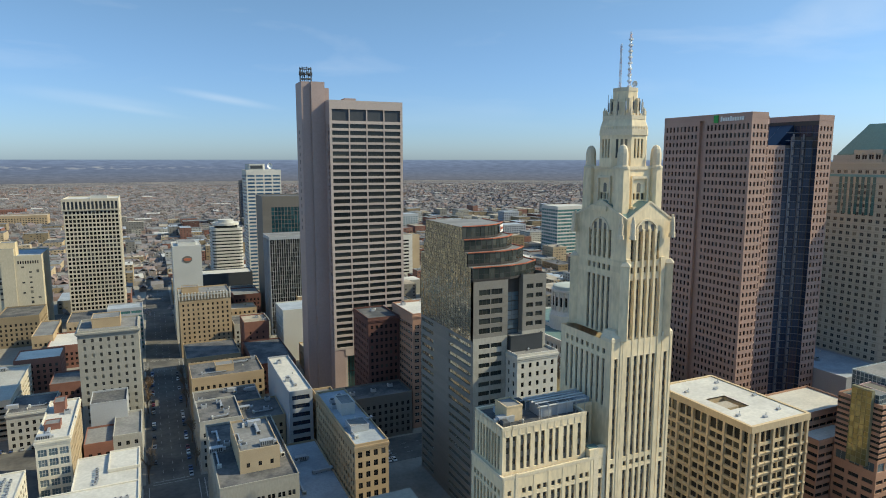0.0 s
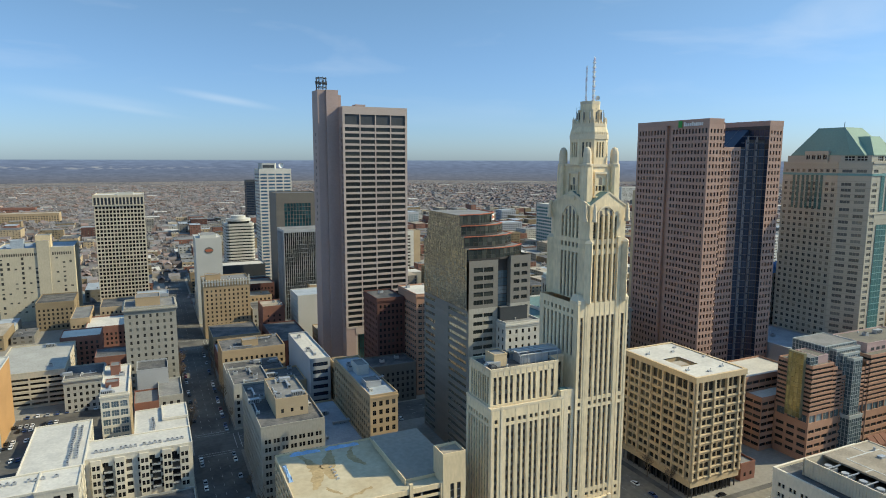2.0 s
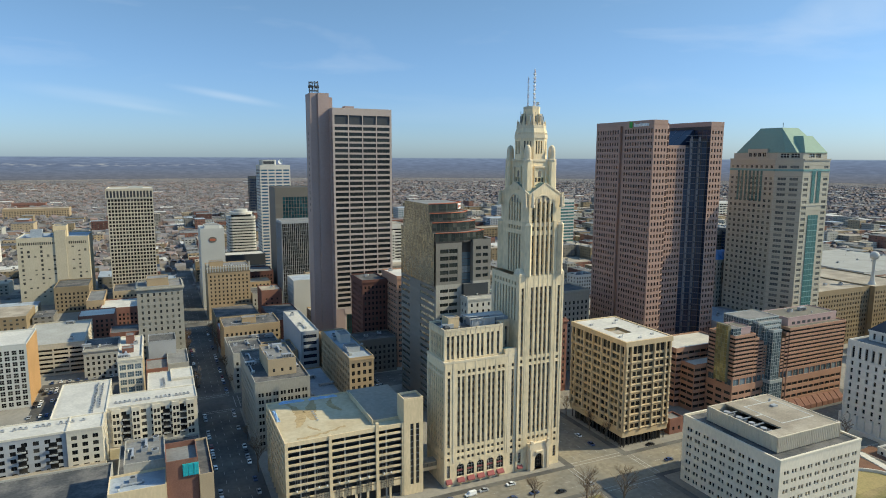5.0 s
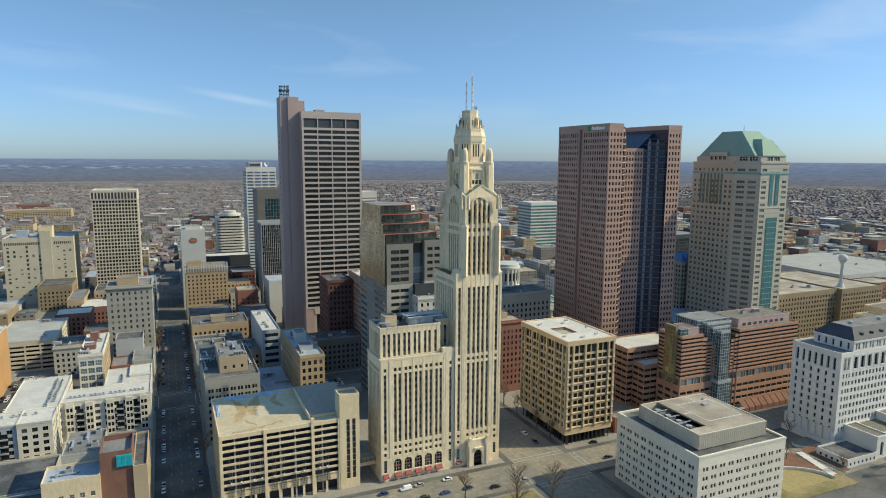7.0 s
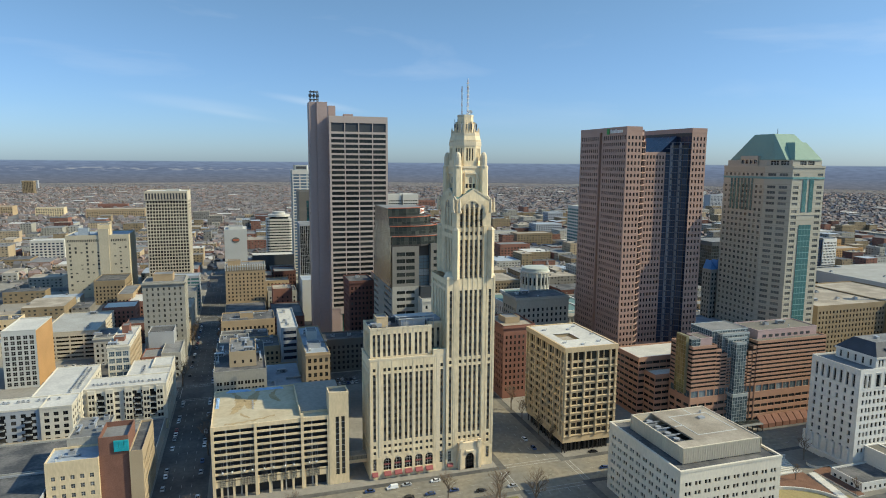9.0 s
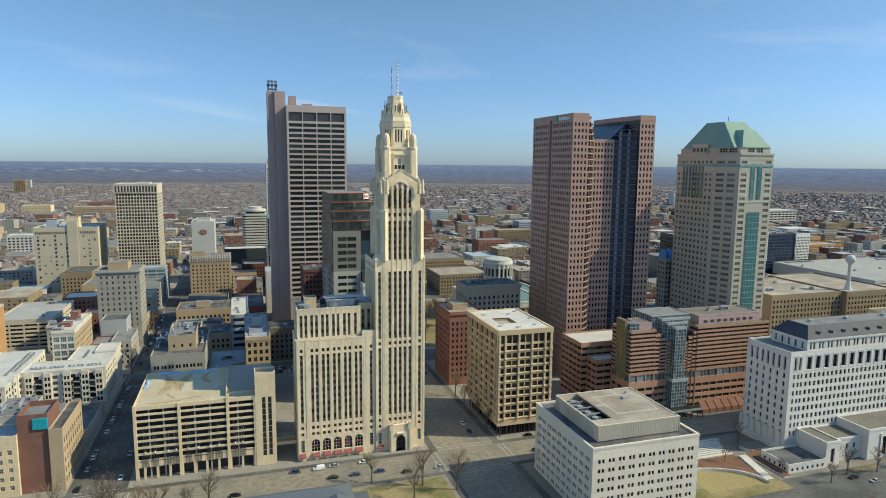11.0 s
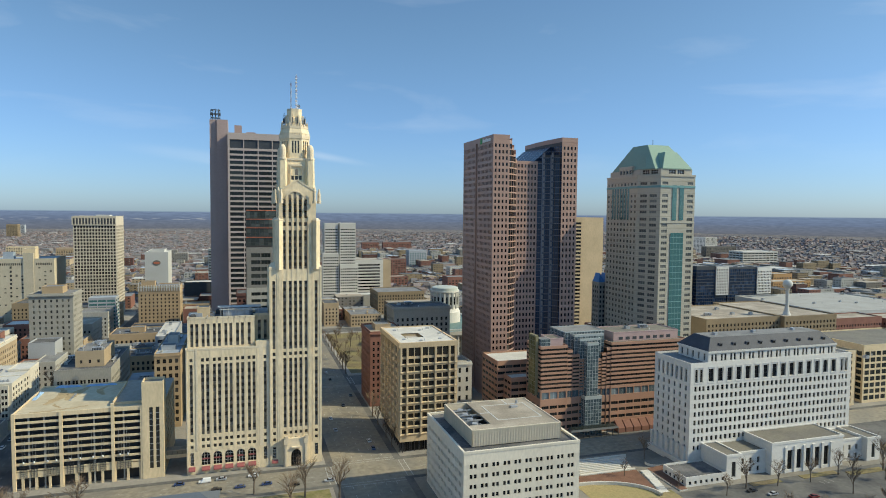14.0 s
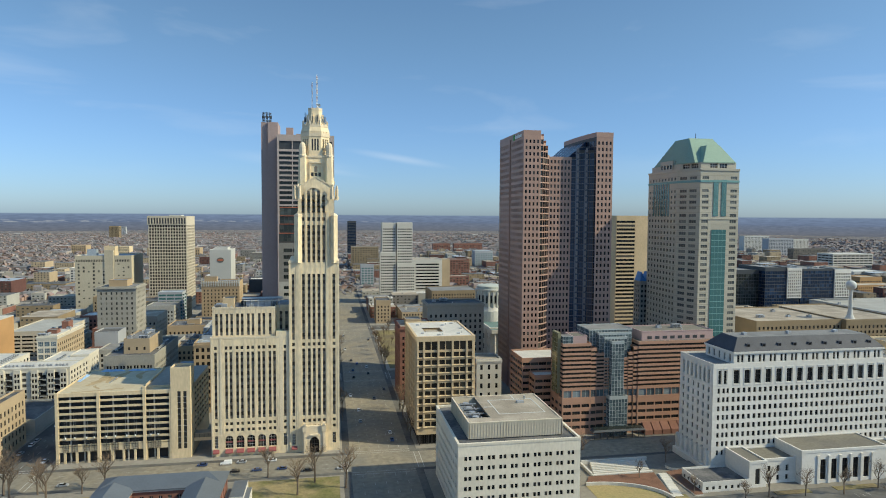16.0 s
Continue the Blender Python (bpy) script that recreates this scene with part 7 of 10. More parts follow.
def lane_marks():
    mb = Mesh()
    z0, z1 = G - 0.1, G - 0.085
    for _, a, b in EW[:3]:
        n = 5 if b - a > 25 else 3
        for k in range(1, n + 1):
            x = a + (b - a) * k / (n + 1)
            for y in np.arange(60, 1000, 9.0):
                if any(c - 4 < y < d + 1 for _, c, d in NS):
                    continue
                mb.box(x - 0.09, x + 0.09, y, y + 3.0, z0, z1, road_paint)
    for _, c, d in NS[:4]:
        for k in range(1, 4):
            y = c + (d - c) * k / 4
            for x in np.arange(-200, 420, 9.0):
                if any(a - 4 < x < b + 1 for _, a, b in EW):
                    continue
                mb.box(x, x + 3.0, y - 0.09, y + 0.09, z0, z1, road_paint)
    # crossings
    for _, a, b in EW[:3]:
        for _, c, d in NS[:3]:
            for y in (c - 4.5, d + 1.5):
                for x in (y,):
                    mb.box(a, b, y, y + 0.35, z0, z1, road_paint)
                    mb.box(a, b, y + 2.6, y + 2.95, z0, z1, road_paint)
            for x in (a - 4.5, b + 1.5):
                mb.box(x, x + 0.35, c, d, z0, z1, road_paint)
                mb.box(x + 2.6, x + 2.95, c, d, z0, z1, road_paint)
    tagged(part("road_marking", mb, None, "worn white lane and crossing lines"), kind="structure", category="road marking")


lane_marks()

# ---- the older blocks: each a building of its own ----
st_old = S(bay=3.3, ww=1.5, floor=3.8, wh=2.1, sill=1.0, first=1.0, top=1.8, edge=0.8, depth=0.3)
st_pair = S(bay=3.8, ww=1.1, floor=3.7, wh=2.0, sill=1.0, first=1.5, top=1.8, edge=1.0, group=2, gap=0.4, depth=0.3, nv=1)
st_band = S(bay=5.0, ww=4.6, floor=3.7, wh=1.7, sill=1.3, first=1.0, top=1.2, edge=0.3, depth=0.4, nv=3, nh=1)
st_deck = S(bay=9.0, ww=8.6, floor=3.1, wh=1.6, sill=1.2, first=0.3, top=0.6, edge=0.3, depth=1.2, nv=1, nh=1)
st_dot = S(bay=3.05, ww=2.15, floor=3.75, wh=2.55, sill=0.8, first=8.0, top=9.0, edge=0.5, depth=0.9, nv=1, nh=1)

glass_deep = GL("deep_teal_glass", (0.012, 0.045, 0.055), (0.025, 0.085, 0.095), 0.5, 0.06, 0.6)
glass_sky = GL("sky_blue_glass", (0.05, 0.11, 0.19), (0.10, 0.18, 0.27), 0.5, 0.06, 0.6)
stone_dim = M("dim_brown_stone", (0.15, 0.135, 0.115), 0.6, 0.08, 0.05, 1.2, 0.03)
roof_pale = M("pale_deck", (0.34, 0.33, 0.295), 0.9, 0.14, 0.08, 0.8, 0.04)
B = building
masonry_cream = M("cream_masonry", (0.50, 0.435, 0.315), 0.85, 0.10, 0.05, 1.2, 0.04, streak=0.4)
# north of the street, from the river side inland
B("commercial_building", "grey stone classical bank building with dark flat roof", -73, -52, 378, 405, 17.5, stone_grey, st_old, roof_dark, cornice=0.6)
B("commercial_building", "narrow white-fronted office building with white roof", -48.0, -35.4, 294, 342, 33.2, [stucco_white, brick_buff, brick_buff, brick_buff], [S(bay=4.0, ww=3.2, floor=4.4, wh=3.0, sill=0.8, first=2, top=2.5, edge=0.4, nv=3, glass=glass_pale, framing=frame_pale), st_old, None, st_old], roof_white, cornice=0.4)
B("commercial_building", "low red brick shop building with grey roof", -34.5, -22, 330, 352, 13.5, brick_red, st_old, roof_grey)
B("commercial_building", "low brown stone shop building", -22, -9.4, 330, 362, 15.5, stone_grey, st_old, roof_grey)
B("commercial_building", "grey rendered blank-sided building", -33, -16, 356, 376, 24.0, stucco_grey, [None, None, None, st_old], roof_dark)
B("hotel", "pale grey stone office building with ornate cornice", -38.6, -9.2, 380.0, 408, 56.5, stone_warm, S(bay=3.7, ww=1.3, floor=4.1, wh=2.1, sill=1.0, first=3.0, top=3.0, edge=1.2, depth=0.35, nv=1, glass=glass_strip), roof_grey, cornice=1.0, cap=30)
B("commercial_building", "low brick building with white roof", -84, -58, 470, 495, 20, brick_red, st_old, roof_white)
B("commercial_building", "low red brick storefront row", -60, -40, 430, 455, 14, brick_red, st_old, roof_dark)
B("parking_garage", "grey concrete parking garage with open decks", -112, -73.5, 396, 463, 19.0, masonry_grey, st_deck, roof_pale)
B("apartment_building", "orange-sided apartment building with pale front", -118, -98.0, 338, 376, 35.8, [paint_pale, brick_orange, brick_orange, brick_orange], [S(bay=3.4, ww=2.4, floor=3.5, wh=2.5, sill=0.5, first=1, top=0.8, nv=2, framing=frame_pale), None, None, None], roof_white)
phone = B("telephone_building", "large beige masonry building with few scattered windows", -149.5, -87.0, 642.0, 690, 65.5, masonry_cream, [None, None, None, None], roof_blue)
# scattered windows, a dentil row of slots under the parapet, a stepped middle
rg = random.Random(12)
mb = Mesh()
mb.box(-117.0, -107.0, 641.2, 646, G, 72.5, masonry_cream, roof_grey)
part("middle_bay", mb, phone)
ops = []
for c in range(11):
    for r in range(12):
        x, z = -146.5 + c * 5.5, 6.0 + r * 4.5
        if -118.5 < x < -105 or rg.random() < (0.45 if c % 3 else 0.15):
            continue
        ops.append(((x, 641.93, z), (1.0, 0.0), 2.0, 2.5 if rg.random() < 0.35 else 1.3))
put_windows(phone, ops, 2, 1, glass_strip, frame_dark, 0.06, 60)
ops = [((-148.0 + k * 1.8, 641.93, 59.0), (1.0, 0.0), 0.95, 2.6) for k in range(33) if not 17 < k < 24]
put_windows(phone, ops, 1, 1, glass_dark, frame_dark, 0.05, 10, "slot")
B("commercial_building", "tan brick office building with dark roof", -115.5, -86.0, 597.0, 640, 22.0, brick_brown, st_old, roof_dark)
grid_tower = B("office_tower", "beige office tower with a regular grid of deep square windows", -68.2, -24.6, 644.0, 692, 112.8, masonry_grey, st_dot, roof_white, cap=30)
# upper louvre band of the gridded tower
mb = Mesh()
ops = []
for p, q in (((-69.2, 643.0), (-24.4, 643.0)), ((-69.2, 692), (-69.2, 643.0))):
    L = math.hypot(q[0] - p[0], q[1] - p[1])
    ops += facade(mb, p, q, 103.3, 113.0, fit_cols(L, 3.05, 2.0, 0.5), [(104.3, 111.2)], 0.8, masonry_grey)
ob = part("louvre_band", mb, grid_tower)
put_windows(ob, ops, 1, 1, metal_dark, metal_dark, 0.05, 40, "louvre")
B("office_tower", "plain white windowless tower slab with round dark emblem", 15.5, 38.0, 566.0, 600, 76.5, paint_pale, None, roof_white, parapet=0.5)
B("hotel", "tan brick hotel with pale battlemented top", 16.6, 54.0, 512.0, 540, 46.0, brick_tan, S(bay=3.4, ww=1.3, floor=3.6, wh=1.9, sill=1.0, first=6, top=4, edge=1.0, nv=1), roof_grey, cap=30)
B("commercial_building", "small red brick building", 59.4, 77.4, 481.0, 506, 27.0, brick_red, S(bay=4.2, ww=1.2, floor=4.0, wh=1.6, sill=1.2, first=4, top=4, edge=2.0, nv=1), roof_tan)
blue_tower = B("office_tower", "tall white tower with wide horizontal blue windows", 97.5, 134.5, 718.0, 752, 136.0, stone_white, S(bay=8.9, ww=7.5, floor=3.9, wh=2.0, sill=1.1, first=2, top=3.4, edge=0.5, depth=0.35, nv=3, nh=1, glass=glass_sky), roof_white, cap=30)
mb = Mesh()
mb.prism([(100.5, 726), (102, 724.5), (117.0, 724.5), (118.5, 726), (118.5, 745), (100.5, 745)], 135.6, 143.2, paint_pale, roof_grey)
mb.box(103, 116, 724.2, 724.6, 138.0, 141.5, metal_dark)
part("penthouse", mb, blue_tower)
mb = Mesh()
mb.tube((123, 722, 136), (123, 722, 139.5), 0.35, metal_grey)
mb.loft([[(123 + 0.6 * math.sin(k * 0.2) + r * math.cos(k * math.pi / 8), 721.8 - d, 141 + r * math.sin(k * math.pi / 8)) for k in range(16)] for r, d in ((0.5, 0.0), (2.0, 0.45), (3.1, 1.3), (2.0, 0.5), (0.4, 0.1))], metal_white)
part("satellite_dish", mb, blue_tower, "pale round dish")
B("office_tower", "dark grey office tower with teal glass upper front", 96.5, 140.0, 612.0, 650, 113.0, stone_dim, [S(bay=3.1, ww=2.7, floor=4.0, wh=3.7, sill=0.15, first=82, top=9, edge=8.0, depth=0.25, nv=1, nh=1, glass=glass_deep), None, None, None], roof_dark, cap=30)
B("office_tower", "dark glass office tower with thin pale mullions", 91.0, 130.0, 548.0, 580, 82.0, stucco_grey, S(bay=1.9, ww=1.6, floor=3.9, wh=3.75, sill=0.1, first=1, top=1.5, edge=0.4, depth=0.35, nv=1, nh=1, glass=glass_dark), roof_grey, cap=18)
B("commercial_building", "pale grey blank-walled building", 86.0, 112.0, 470, 500, 36.0, paint_pale, [None, None, None, st_old], roof_blue)
B("commercial_building", "long tan brick building with many windows", 16.2, 56.0, 372.0, 402, 25.0, brick_tan, st_old, roof_dark, cap=30)
B("office_building", "narrow blue-grey office building with bright white roof", 57.0, 68.6, 303.0, 364, 34.5, stucco_grey, [S(bay=9, ww=8.6, floor=4.4, wh=2.2, sill=1.4, first=1, top=1.5, edge=0.8, nv=4, glass=glass_blue), None, None, None], roof_white)
B("office_building", "tan brick office building with cluttered roof", 66.2, 79.8, 223.5, 285, 39.2, brick_tan, [S(bay=3.1, ww=1.7, floor=4.2, wh=2.4, sill=1.2, first=2, top=2.0, edge=0.5), None, None, st_old], roof_blue, cornice=0.3)
B("office_building", "rear wing of tan brick with low dark roof", 70.4, 80.0, 286, 312, 31.0, brick_tan, st_old, roof_dark)
B("commercial_building", "beige commercial building with long dark light well", 16.8, 44.6, 222.5, 282, 33.0, stone_warm, st_pair, roof_dark, cap=30)
B("commercial_building", "upper storeys of tan brick with roof plant", 25.0, 39.5, 232, 262, 41.0, brick_buff, [S(bay=4, ww=1.2, floor=3.7, wh=1.8, sill=1, first=1, top=1), None, None, None], roof_grey, z0=33.0)
B("commercial_building", "low building with stained pale blue flat roof", 45.0, 65.8, 226, 288, 15.0, brick_buff, st_old, roof_blue)
B("commercial_building", "mid-rise masonry building with dark roof and vents", 16.2, 36.0, 314, 344, 22.0, stone_grey, st_old, roof_dark)
B("commercial_building", "mid-rise masonry building with dark roof", 36.4, 56.6, 312, 340, 20.0, brick_tan, st_old, roof_dark)
B("commercial_building", "low masonry building with dark roof", 16.2, 50.0, 345, 370, 18.0, stone_grey, st_old, roof_dark)
B("commercial_building", "low dark-roofed building beside the tower foot", 82, 126, 313, 334, 21.0, stone_dim, st_old, roof_dark)
B("office_building", "dark red brick office building", 109.2, 128.0, 337.5, 366, 58.0, brick_dark, S(bay=3.0, ww=1.4, floor=3.9, wh=2.0, sill=1.0, first=3, top=2, nv=1), roof_dark, cornice=0.5)
B("office_building", "narrow building with white bands and red brick piers", 128.5, 147.5, 318.0, 350, 63.0, brick_band, S(bay=3.2, ww=2.6, floor=3.9, wh=1.9, sill=1.2, first=2, top=3, nv=2, framing=frame_pale), roof_white, cornice=0.5)
B("hotel", "cream stone hotel with dark plant on the roof", 131.5, 151.0, 213.0, 250, 69.0, stone_white, S(bay=3.8, ww=1.3, floor=3.9, wh=2.0, sill=1.0, first=3, top=3, nv=1), roof_grey, cornice=0.4)
# south of the wide avenue
B("office_building", "red brick office building with stone cornice", 190.0, 212.0, 231.0, 262, 44.5, brick_red, S(bay=3.0, ww=1.3, floor=3.8, wh=2.1, sill=1.0, first=4, top=3, nv=1), roof_tan, cornice=0.7)
B("bank_building", "grey granite bank building with dark slate-blue roof", 212.5, 252.5, 262.0, 286, 54.6, stone_warm, S(bay=3.6, ww=1.5, floor=4.0, wh=2.2, sill=1.0, first=3, top=4, nv=1), roof_dark, cornice=0.8)
B("commercial_building", "small pale stone building with deep windows", 238.0, 254.5, 221.0, 240, 24.0, stone_white, S(bay=4.5, ww=1.6, floor=6.0, wh=3.2, sill=1.4, first=1, top=2), roof_tan, cornice=0.4)
B("commercial_building", "low banded building with cream gravel roof", 256.0, 300.0, 181.5, 206, 33.0, brick_band, st_band, roof_white)
B("commercial_building", "low annexe with pale roof beside the bank tower", 260.0, 285.0, 170.8, 181.2, 25.5, brick_band, st_band, roof_white)
B("commercial_building", "low grey annexe with pale blue roof", 330, 369.5, 205, 262, 33.0, stucco_grey, None, roof_blue)
brown_tower = B("office_tower", "brown office tower with blank gold flank and ribbon windows", 433, 480, 436.0, 470, 116.4, concrete_tan, None, roof_tan)
slab_win = S(bay=2.4, ww=1.9, floor=3.7, wh=1.5, sill=1.2, first=2, top=3.5, edge=0.9, nv=1, nh=1)
slab_tower = B("office_tower", "white slab tower in two halves stepped at different heights", 215.5, 233.6, 682.0, 705, 105.2, stone_white, slab_win, roof_white, cap=18)
for a, b, c, d, e, hh in ((212.5, 234.0, 678.5, 690, 0, 66.0), (235.0, 256.0, 680.0, 705, 0, 105.6), (235.0, 259.0, 676.5, 690, 0, 52.0)):
    raise_walls(slab_tower, poly_rect(a, b, c, d), G, hh, stone_white, slab_win, 10)
    flat_roof(slab_tower, poly_rect(a, b, c, d), hh, marble_white, roof_white)
mb = Mesh()
mb.box(228, 275, 655, 676, G, 14.0, stone_grey, roof_white)
part("podium", mb, slab_tower)
B("warehouse", "long olive-brown brick department building with flat roofs", 440, 508, 226, 290, 43.0, brick_brown, [st_old, None, None, None], roof_tan)
B("warehouse", "olive-brown brick wing with gravel roof", 508.5, 560, 222, 300, 43.1, brick_brown, [st_old, None, None, None], roof_tan)
B("warehouse", "broad white-roofed exhibition hall", 700, 862, 350, 486, 20.0, paint_pale, [S(bay=14, ww=12.5, floor=9.0, wh=4.0, sill=2.5, first=3, top=6, edge=1, nv=5, nh=1), None, None, S(bay=14, ww=12.5, floor=9.0, wh=4.0, sill=2.5, first=3, top=6, edge=1, nv=5, nh=1)], roof_pale)
for q in ((622, 690, 286, 312, 26, brick_red, roof_tan), (694, 760, 284, 312, 24, brick_red, roof_tan), (566, 618, 290, 330, 30, brick_tan, roof_tan), (770, 850, 300, 330, 14, brick_red, roof_tan), (892, 966, 620, 650, 19, brick_orange, roof_tan)):
    B("commercial_building", "low brick market building with flat roof", *q[:6], st_old, q[6])
B("office_building", "beige office building with deep window bays", 503.0, 580, 151.7, 200, 35.3, concrete_beige, S(bay=5.0, ww=4.0, floor=4.2, wh=2.9, sill=0.9, first=1, top=2.6, nv=3, nh=2, glass=glass_green), roof_brown)
B("office_building", "narrow cream stone building beside the courthouse", 476.0, 494.0, 150.0, 190, 33.0, concrete_beige, S(bay=5.0, ww=1.6, floor=4.2, wh=2.6, sill=0.9, first=1, top=1.6, nv=1), roof_brown)


# granite tower with four steep blue glass gables
gabled = B("office_tower", "slim grey granite tower with bright blue glass gables", 366.6, 388.6, 255.0, 264.4, 69.5, stone_warm, S(bay=2.7, ww=1.5, floor=3.6, wh=2.0, sill=0.9, first=2, top=1.2, edge=0.5, depth=0.3, nv=1, nh=1, glass=glass_green), roof_grey, parapet=0.4)
blue_gable = M("bright_blue_glazing", (0.045, 0.17, 0.42), 0.3, 0.12, 0.2, 1.5, 0.0, spec=0.5)
for k in range(4):
    mb = Mesh()
    a, b = 366.8 + 5.4 * k, 371.9 + 5.4 * k
    c = (a + b) / 2
    mb.loft([[(a, 255.2, 69.6), (c, 255.2, 69.7), (b, 255.2, 69.6)], [(c - 0.6, 258.5, 75.6), (c, 258.2, 76.4), (c + 0.6, 258.5, 75.6)]], blue_gable)
    mb.face(((a, 255.2, 69.6), (c, 258.2, 76.4), (c, 264.3, 76.4), (a, 264.3, 69.6)), blue_gable)
    mb.face(((c, 258.2, 76.4), (b, 255.2, 69.6), (b, 264.3, 69.6), (c, 264.3, 76.4)), blue_gable)
    mb.face(((b, 264.3, 69.6), (a, 264.3, 69.6), (c, 264.3, 76.4)), stone_warm)
    part("gable", mb, gabled, "bright blue sloped glazing")
B("office_building", "mid-rise office building with teal ribbon windows on the street", -34.0, -9.2, 546.0, 565.0, 32.0, stucco_grey, S(bay=8.0, ww=7.4, floor=3.6, wh=2.0, sill=1.0, first=1, top=1, edge=0.3, depth=0.2, nv=4, nh=1, glass=glass_teal), roof_blue)
# ribbon windows on the street half of the brown tower
mb = Mesh()
ops = facade(mb, (432.6, 435.0), (454.0, 435.0), G, 116.4, [(0.5, 20.6)], fit_rows(G, 116.4, 3.9, 2.2, 1.2, 2, 3), 0.5, concrete_tan)
mb.box(432.6, 432.9, 435.0, 470, G, 116.4, concrete_tan)
ob = part("ribbon_front", mb, brown_tower)
put_windows(ob, ops, 8, 1, glass_dark, frame_dark, 0.06, 30)


# ---- white-roofed apartment complex ----
def apartments():
    T = thing("apartment_complex", "cream and grey apartment complex with white flat roofs and balconies", "apartment building", (-45, 262, G))
    h = 22.8
    st = S(bay=4.4, ww=2.3, floor=3.4, wh=2.0, sill=0.8, first=6.5, top=1.0, edge=0.8, depth=0.25, nv=2, nh=1)
    for i, (x0, x1, y0, y1, hh, mat) in enumerate(((-51.5, -9.6, 245.0, 264.5, h, stucco_white), (-33.0, -9.6, 264.55, 294.0, h, stucco_white), (-21.0, -9.55, 276.0, 294.1, h + 1.0, stucco_white), (-75.0, -51.55, 241.05, 292.0, h, stucco_white), (-66.5, -52.0, 222.6, 241.0, h, stucco_white), (-126.0, -66.55, 223.4, 241.0, h - 0.1, stucco_grey))):
        pl = poly_rect(x0, x1, y0, y1)
        raise_walls(T, pl, G, hh, mat, st, 40)
        flat_roof(T, pl, hh - 0.004 * i, stucco_white, roof_white, 0.5, out=0.12 + 0.004 * i)
    mb = Mesh()
    mb.box(-126, -51.2, 218.5, 223.3, G, 6.2, cream_base, roof_tan)
    mb.box(-51.2, -9.3, 242.4, 244.9, G, 2.6, cream_base, roof_tan)
    part("garage_base", mb, T)
    # projecting bays with darker panels and balconies
    for x in (-47.5, -38.5, -29.0, -20.0, -13.0):
        mb = Mesh()
        ops = facade(mb, (x - 1.9, 243.9), (x + 1.9, 243.9), 3.0, h - 0.6, [(0.5, 1.7), (2.1, 3.3)], fit_rows(3.0, h, 3.4, 2.0, 0.9, 0.5, 1), 0.15, stucco_white)
        mb.box(x - 1.9, x + 1.9, 244.3, 245.0, 3.0, h - 0.6, stucco_white)
        for sx in (-1.9, 1.6):
            mb.box(x + sx, x + sx + 0.3, 243.92, 244.3, 3.0, h - 0.6, stucco_white)
        mb.box(x - 1.9, x + 1.9, 243.91, 244.31, h - 0.62, h - 0.5, stucco_white)
        wl = part("bay", mb, T)
        put_windows(wl, ops, 1, 2, glass_dark, frame_dark, 0.06, 10)
    for x in (-43.0, -24.5, -16.6, -72, -84, -97, -108):
        yy = 245.0 if x > -50 else 223.4
        for k in range(4):
            mb = Mesh()
            z = 6.0 + 3.4 * k
            mb.box(x - 1.7, x + 1.7, yy - 1.5, yy, z, z + 0.25, stucco_grey)
            for r in np.arange(-1.7, 1.75, 0.28):
                mb.box(x + r - 0.02, x + r + 0.02, yy - 1.5, yy - 1.44, z + 0.25, z + 1.25, metal_dark)
            mb.box(x - 1.7, x + 1.7, yy - 1.52, yy - 1.42, z + 1.25, z + 1.33, metal_dark)
            part("balcony", mb, T)
            mb = Mesh()
            mb.box(x - 1.6, x + 1.6, yy - 0.06, yy - 0.01, z + 0.25, z + 2.6, glass_dark)
            part("balcony_door", mb, T)
    return T


cream_base = M("cream_masonry_base", (0.55, 0.47, 0.31), 0.85, 0.1, 0.1, 1.5, 0.04)
apartments()
# buildings at the river end of the northern street
B("commercial_building", "tan brick commercial building with pale parapet", -46.0, -26.1, 151.0, 166.0, 23.5, concrete_beige, S(bay=3.5, ww=1.6, floor=3.9, wh=1.9, sill=1.1, first=2.0, top=1.6, edge=1.0, depth=0.3, nv=2, nh=2, glass=glass_grey, framing=frame_pale), roof_blue, cap=40)
B("commercial_building", "taller plain grey rear block with vents", -41.0, -26.0, 166.2, 190.0, 27.0, concrete_grey, None, roof_grey)
B("commercial_building", "brown brick stair block with open roof", -26.0, -14.5, 152.5, 170.0, 30.0, brick_stair, None, roof_grey, parapet=2.2)
teal = thing("roof_louvre", "bright teal painted louvre panel on the red brick block", "louvre", (-16.8, 152, 26))
for k in range(3):
    mb = Mesh()
    x = -20.2 + k * 1.95
    mb.box(x, x + 1.85, 151.9, 152.4, 25.6, 30.4, teal_panel)
    for z in np.arange(25.8, 30.2, 0.4):
        mb.box(x + 0.1, x + 1.75, 151.82, 151.92, z, z + 0.22, teal_panel)
    part("panel", mb, teal)
B("commercial_building", "long beige street building with tall windows", -14.4, -9.2, 151.5, 186.0, 24.5, brick_buff, [None, S(bay=3.6, ww=1.6, floor=4.4, wh=2.6, sill=1.2, first=1.5, top=2, edge=0.8), None, None], roof_dark)
B("commercial_building", "low grey-roofed building with light well", -26.0, -14.6, 170.2, 196.0, 20.0, concrete_grey, None, roof_grey)
B("commercial_building", "low dark-roofed garage building", -95.0, -47.0, 140.0, 172.0, 11.0, stucco_grey, None, roof_dark)
B("commercial_building", "low grey industrial building", -110.0, -48.0, 178.0, 212.0, 9.0, stone_grey, st_old, roof_dark)
B("commercial_building", "dark roofed low building in the apartment yard", -46.0, -10.0, 198.0, 238.0, 5.0, stone_grey, None, roof_dark)
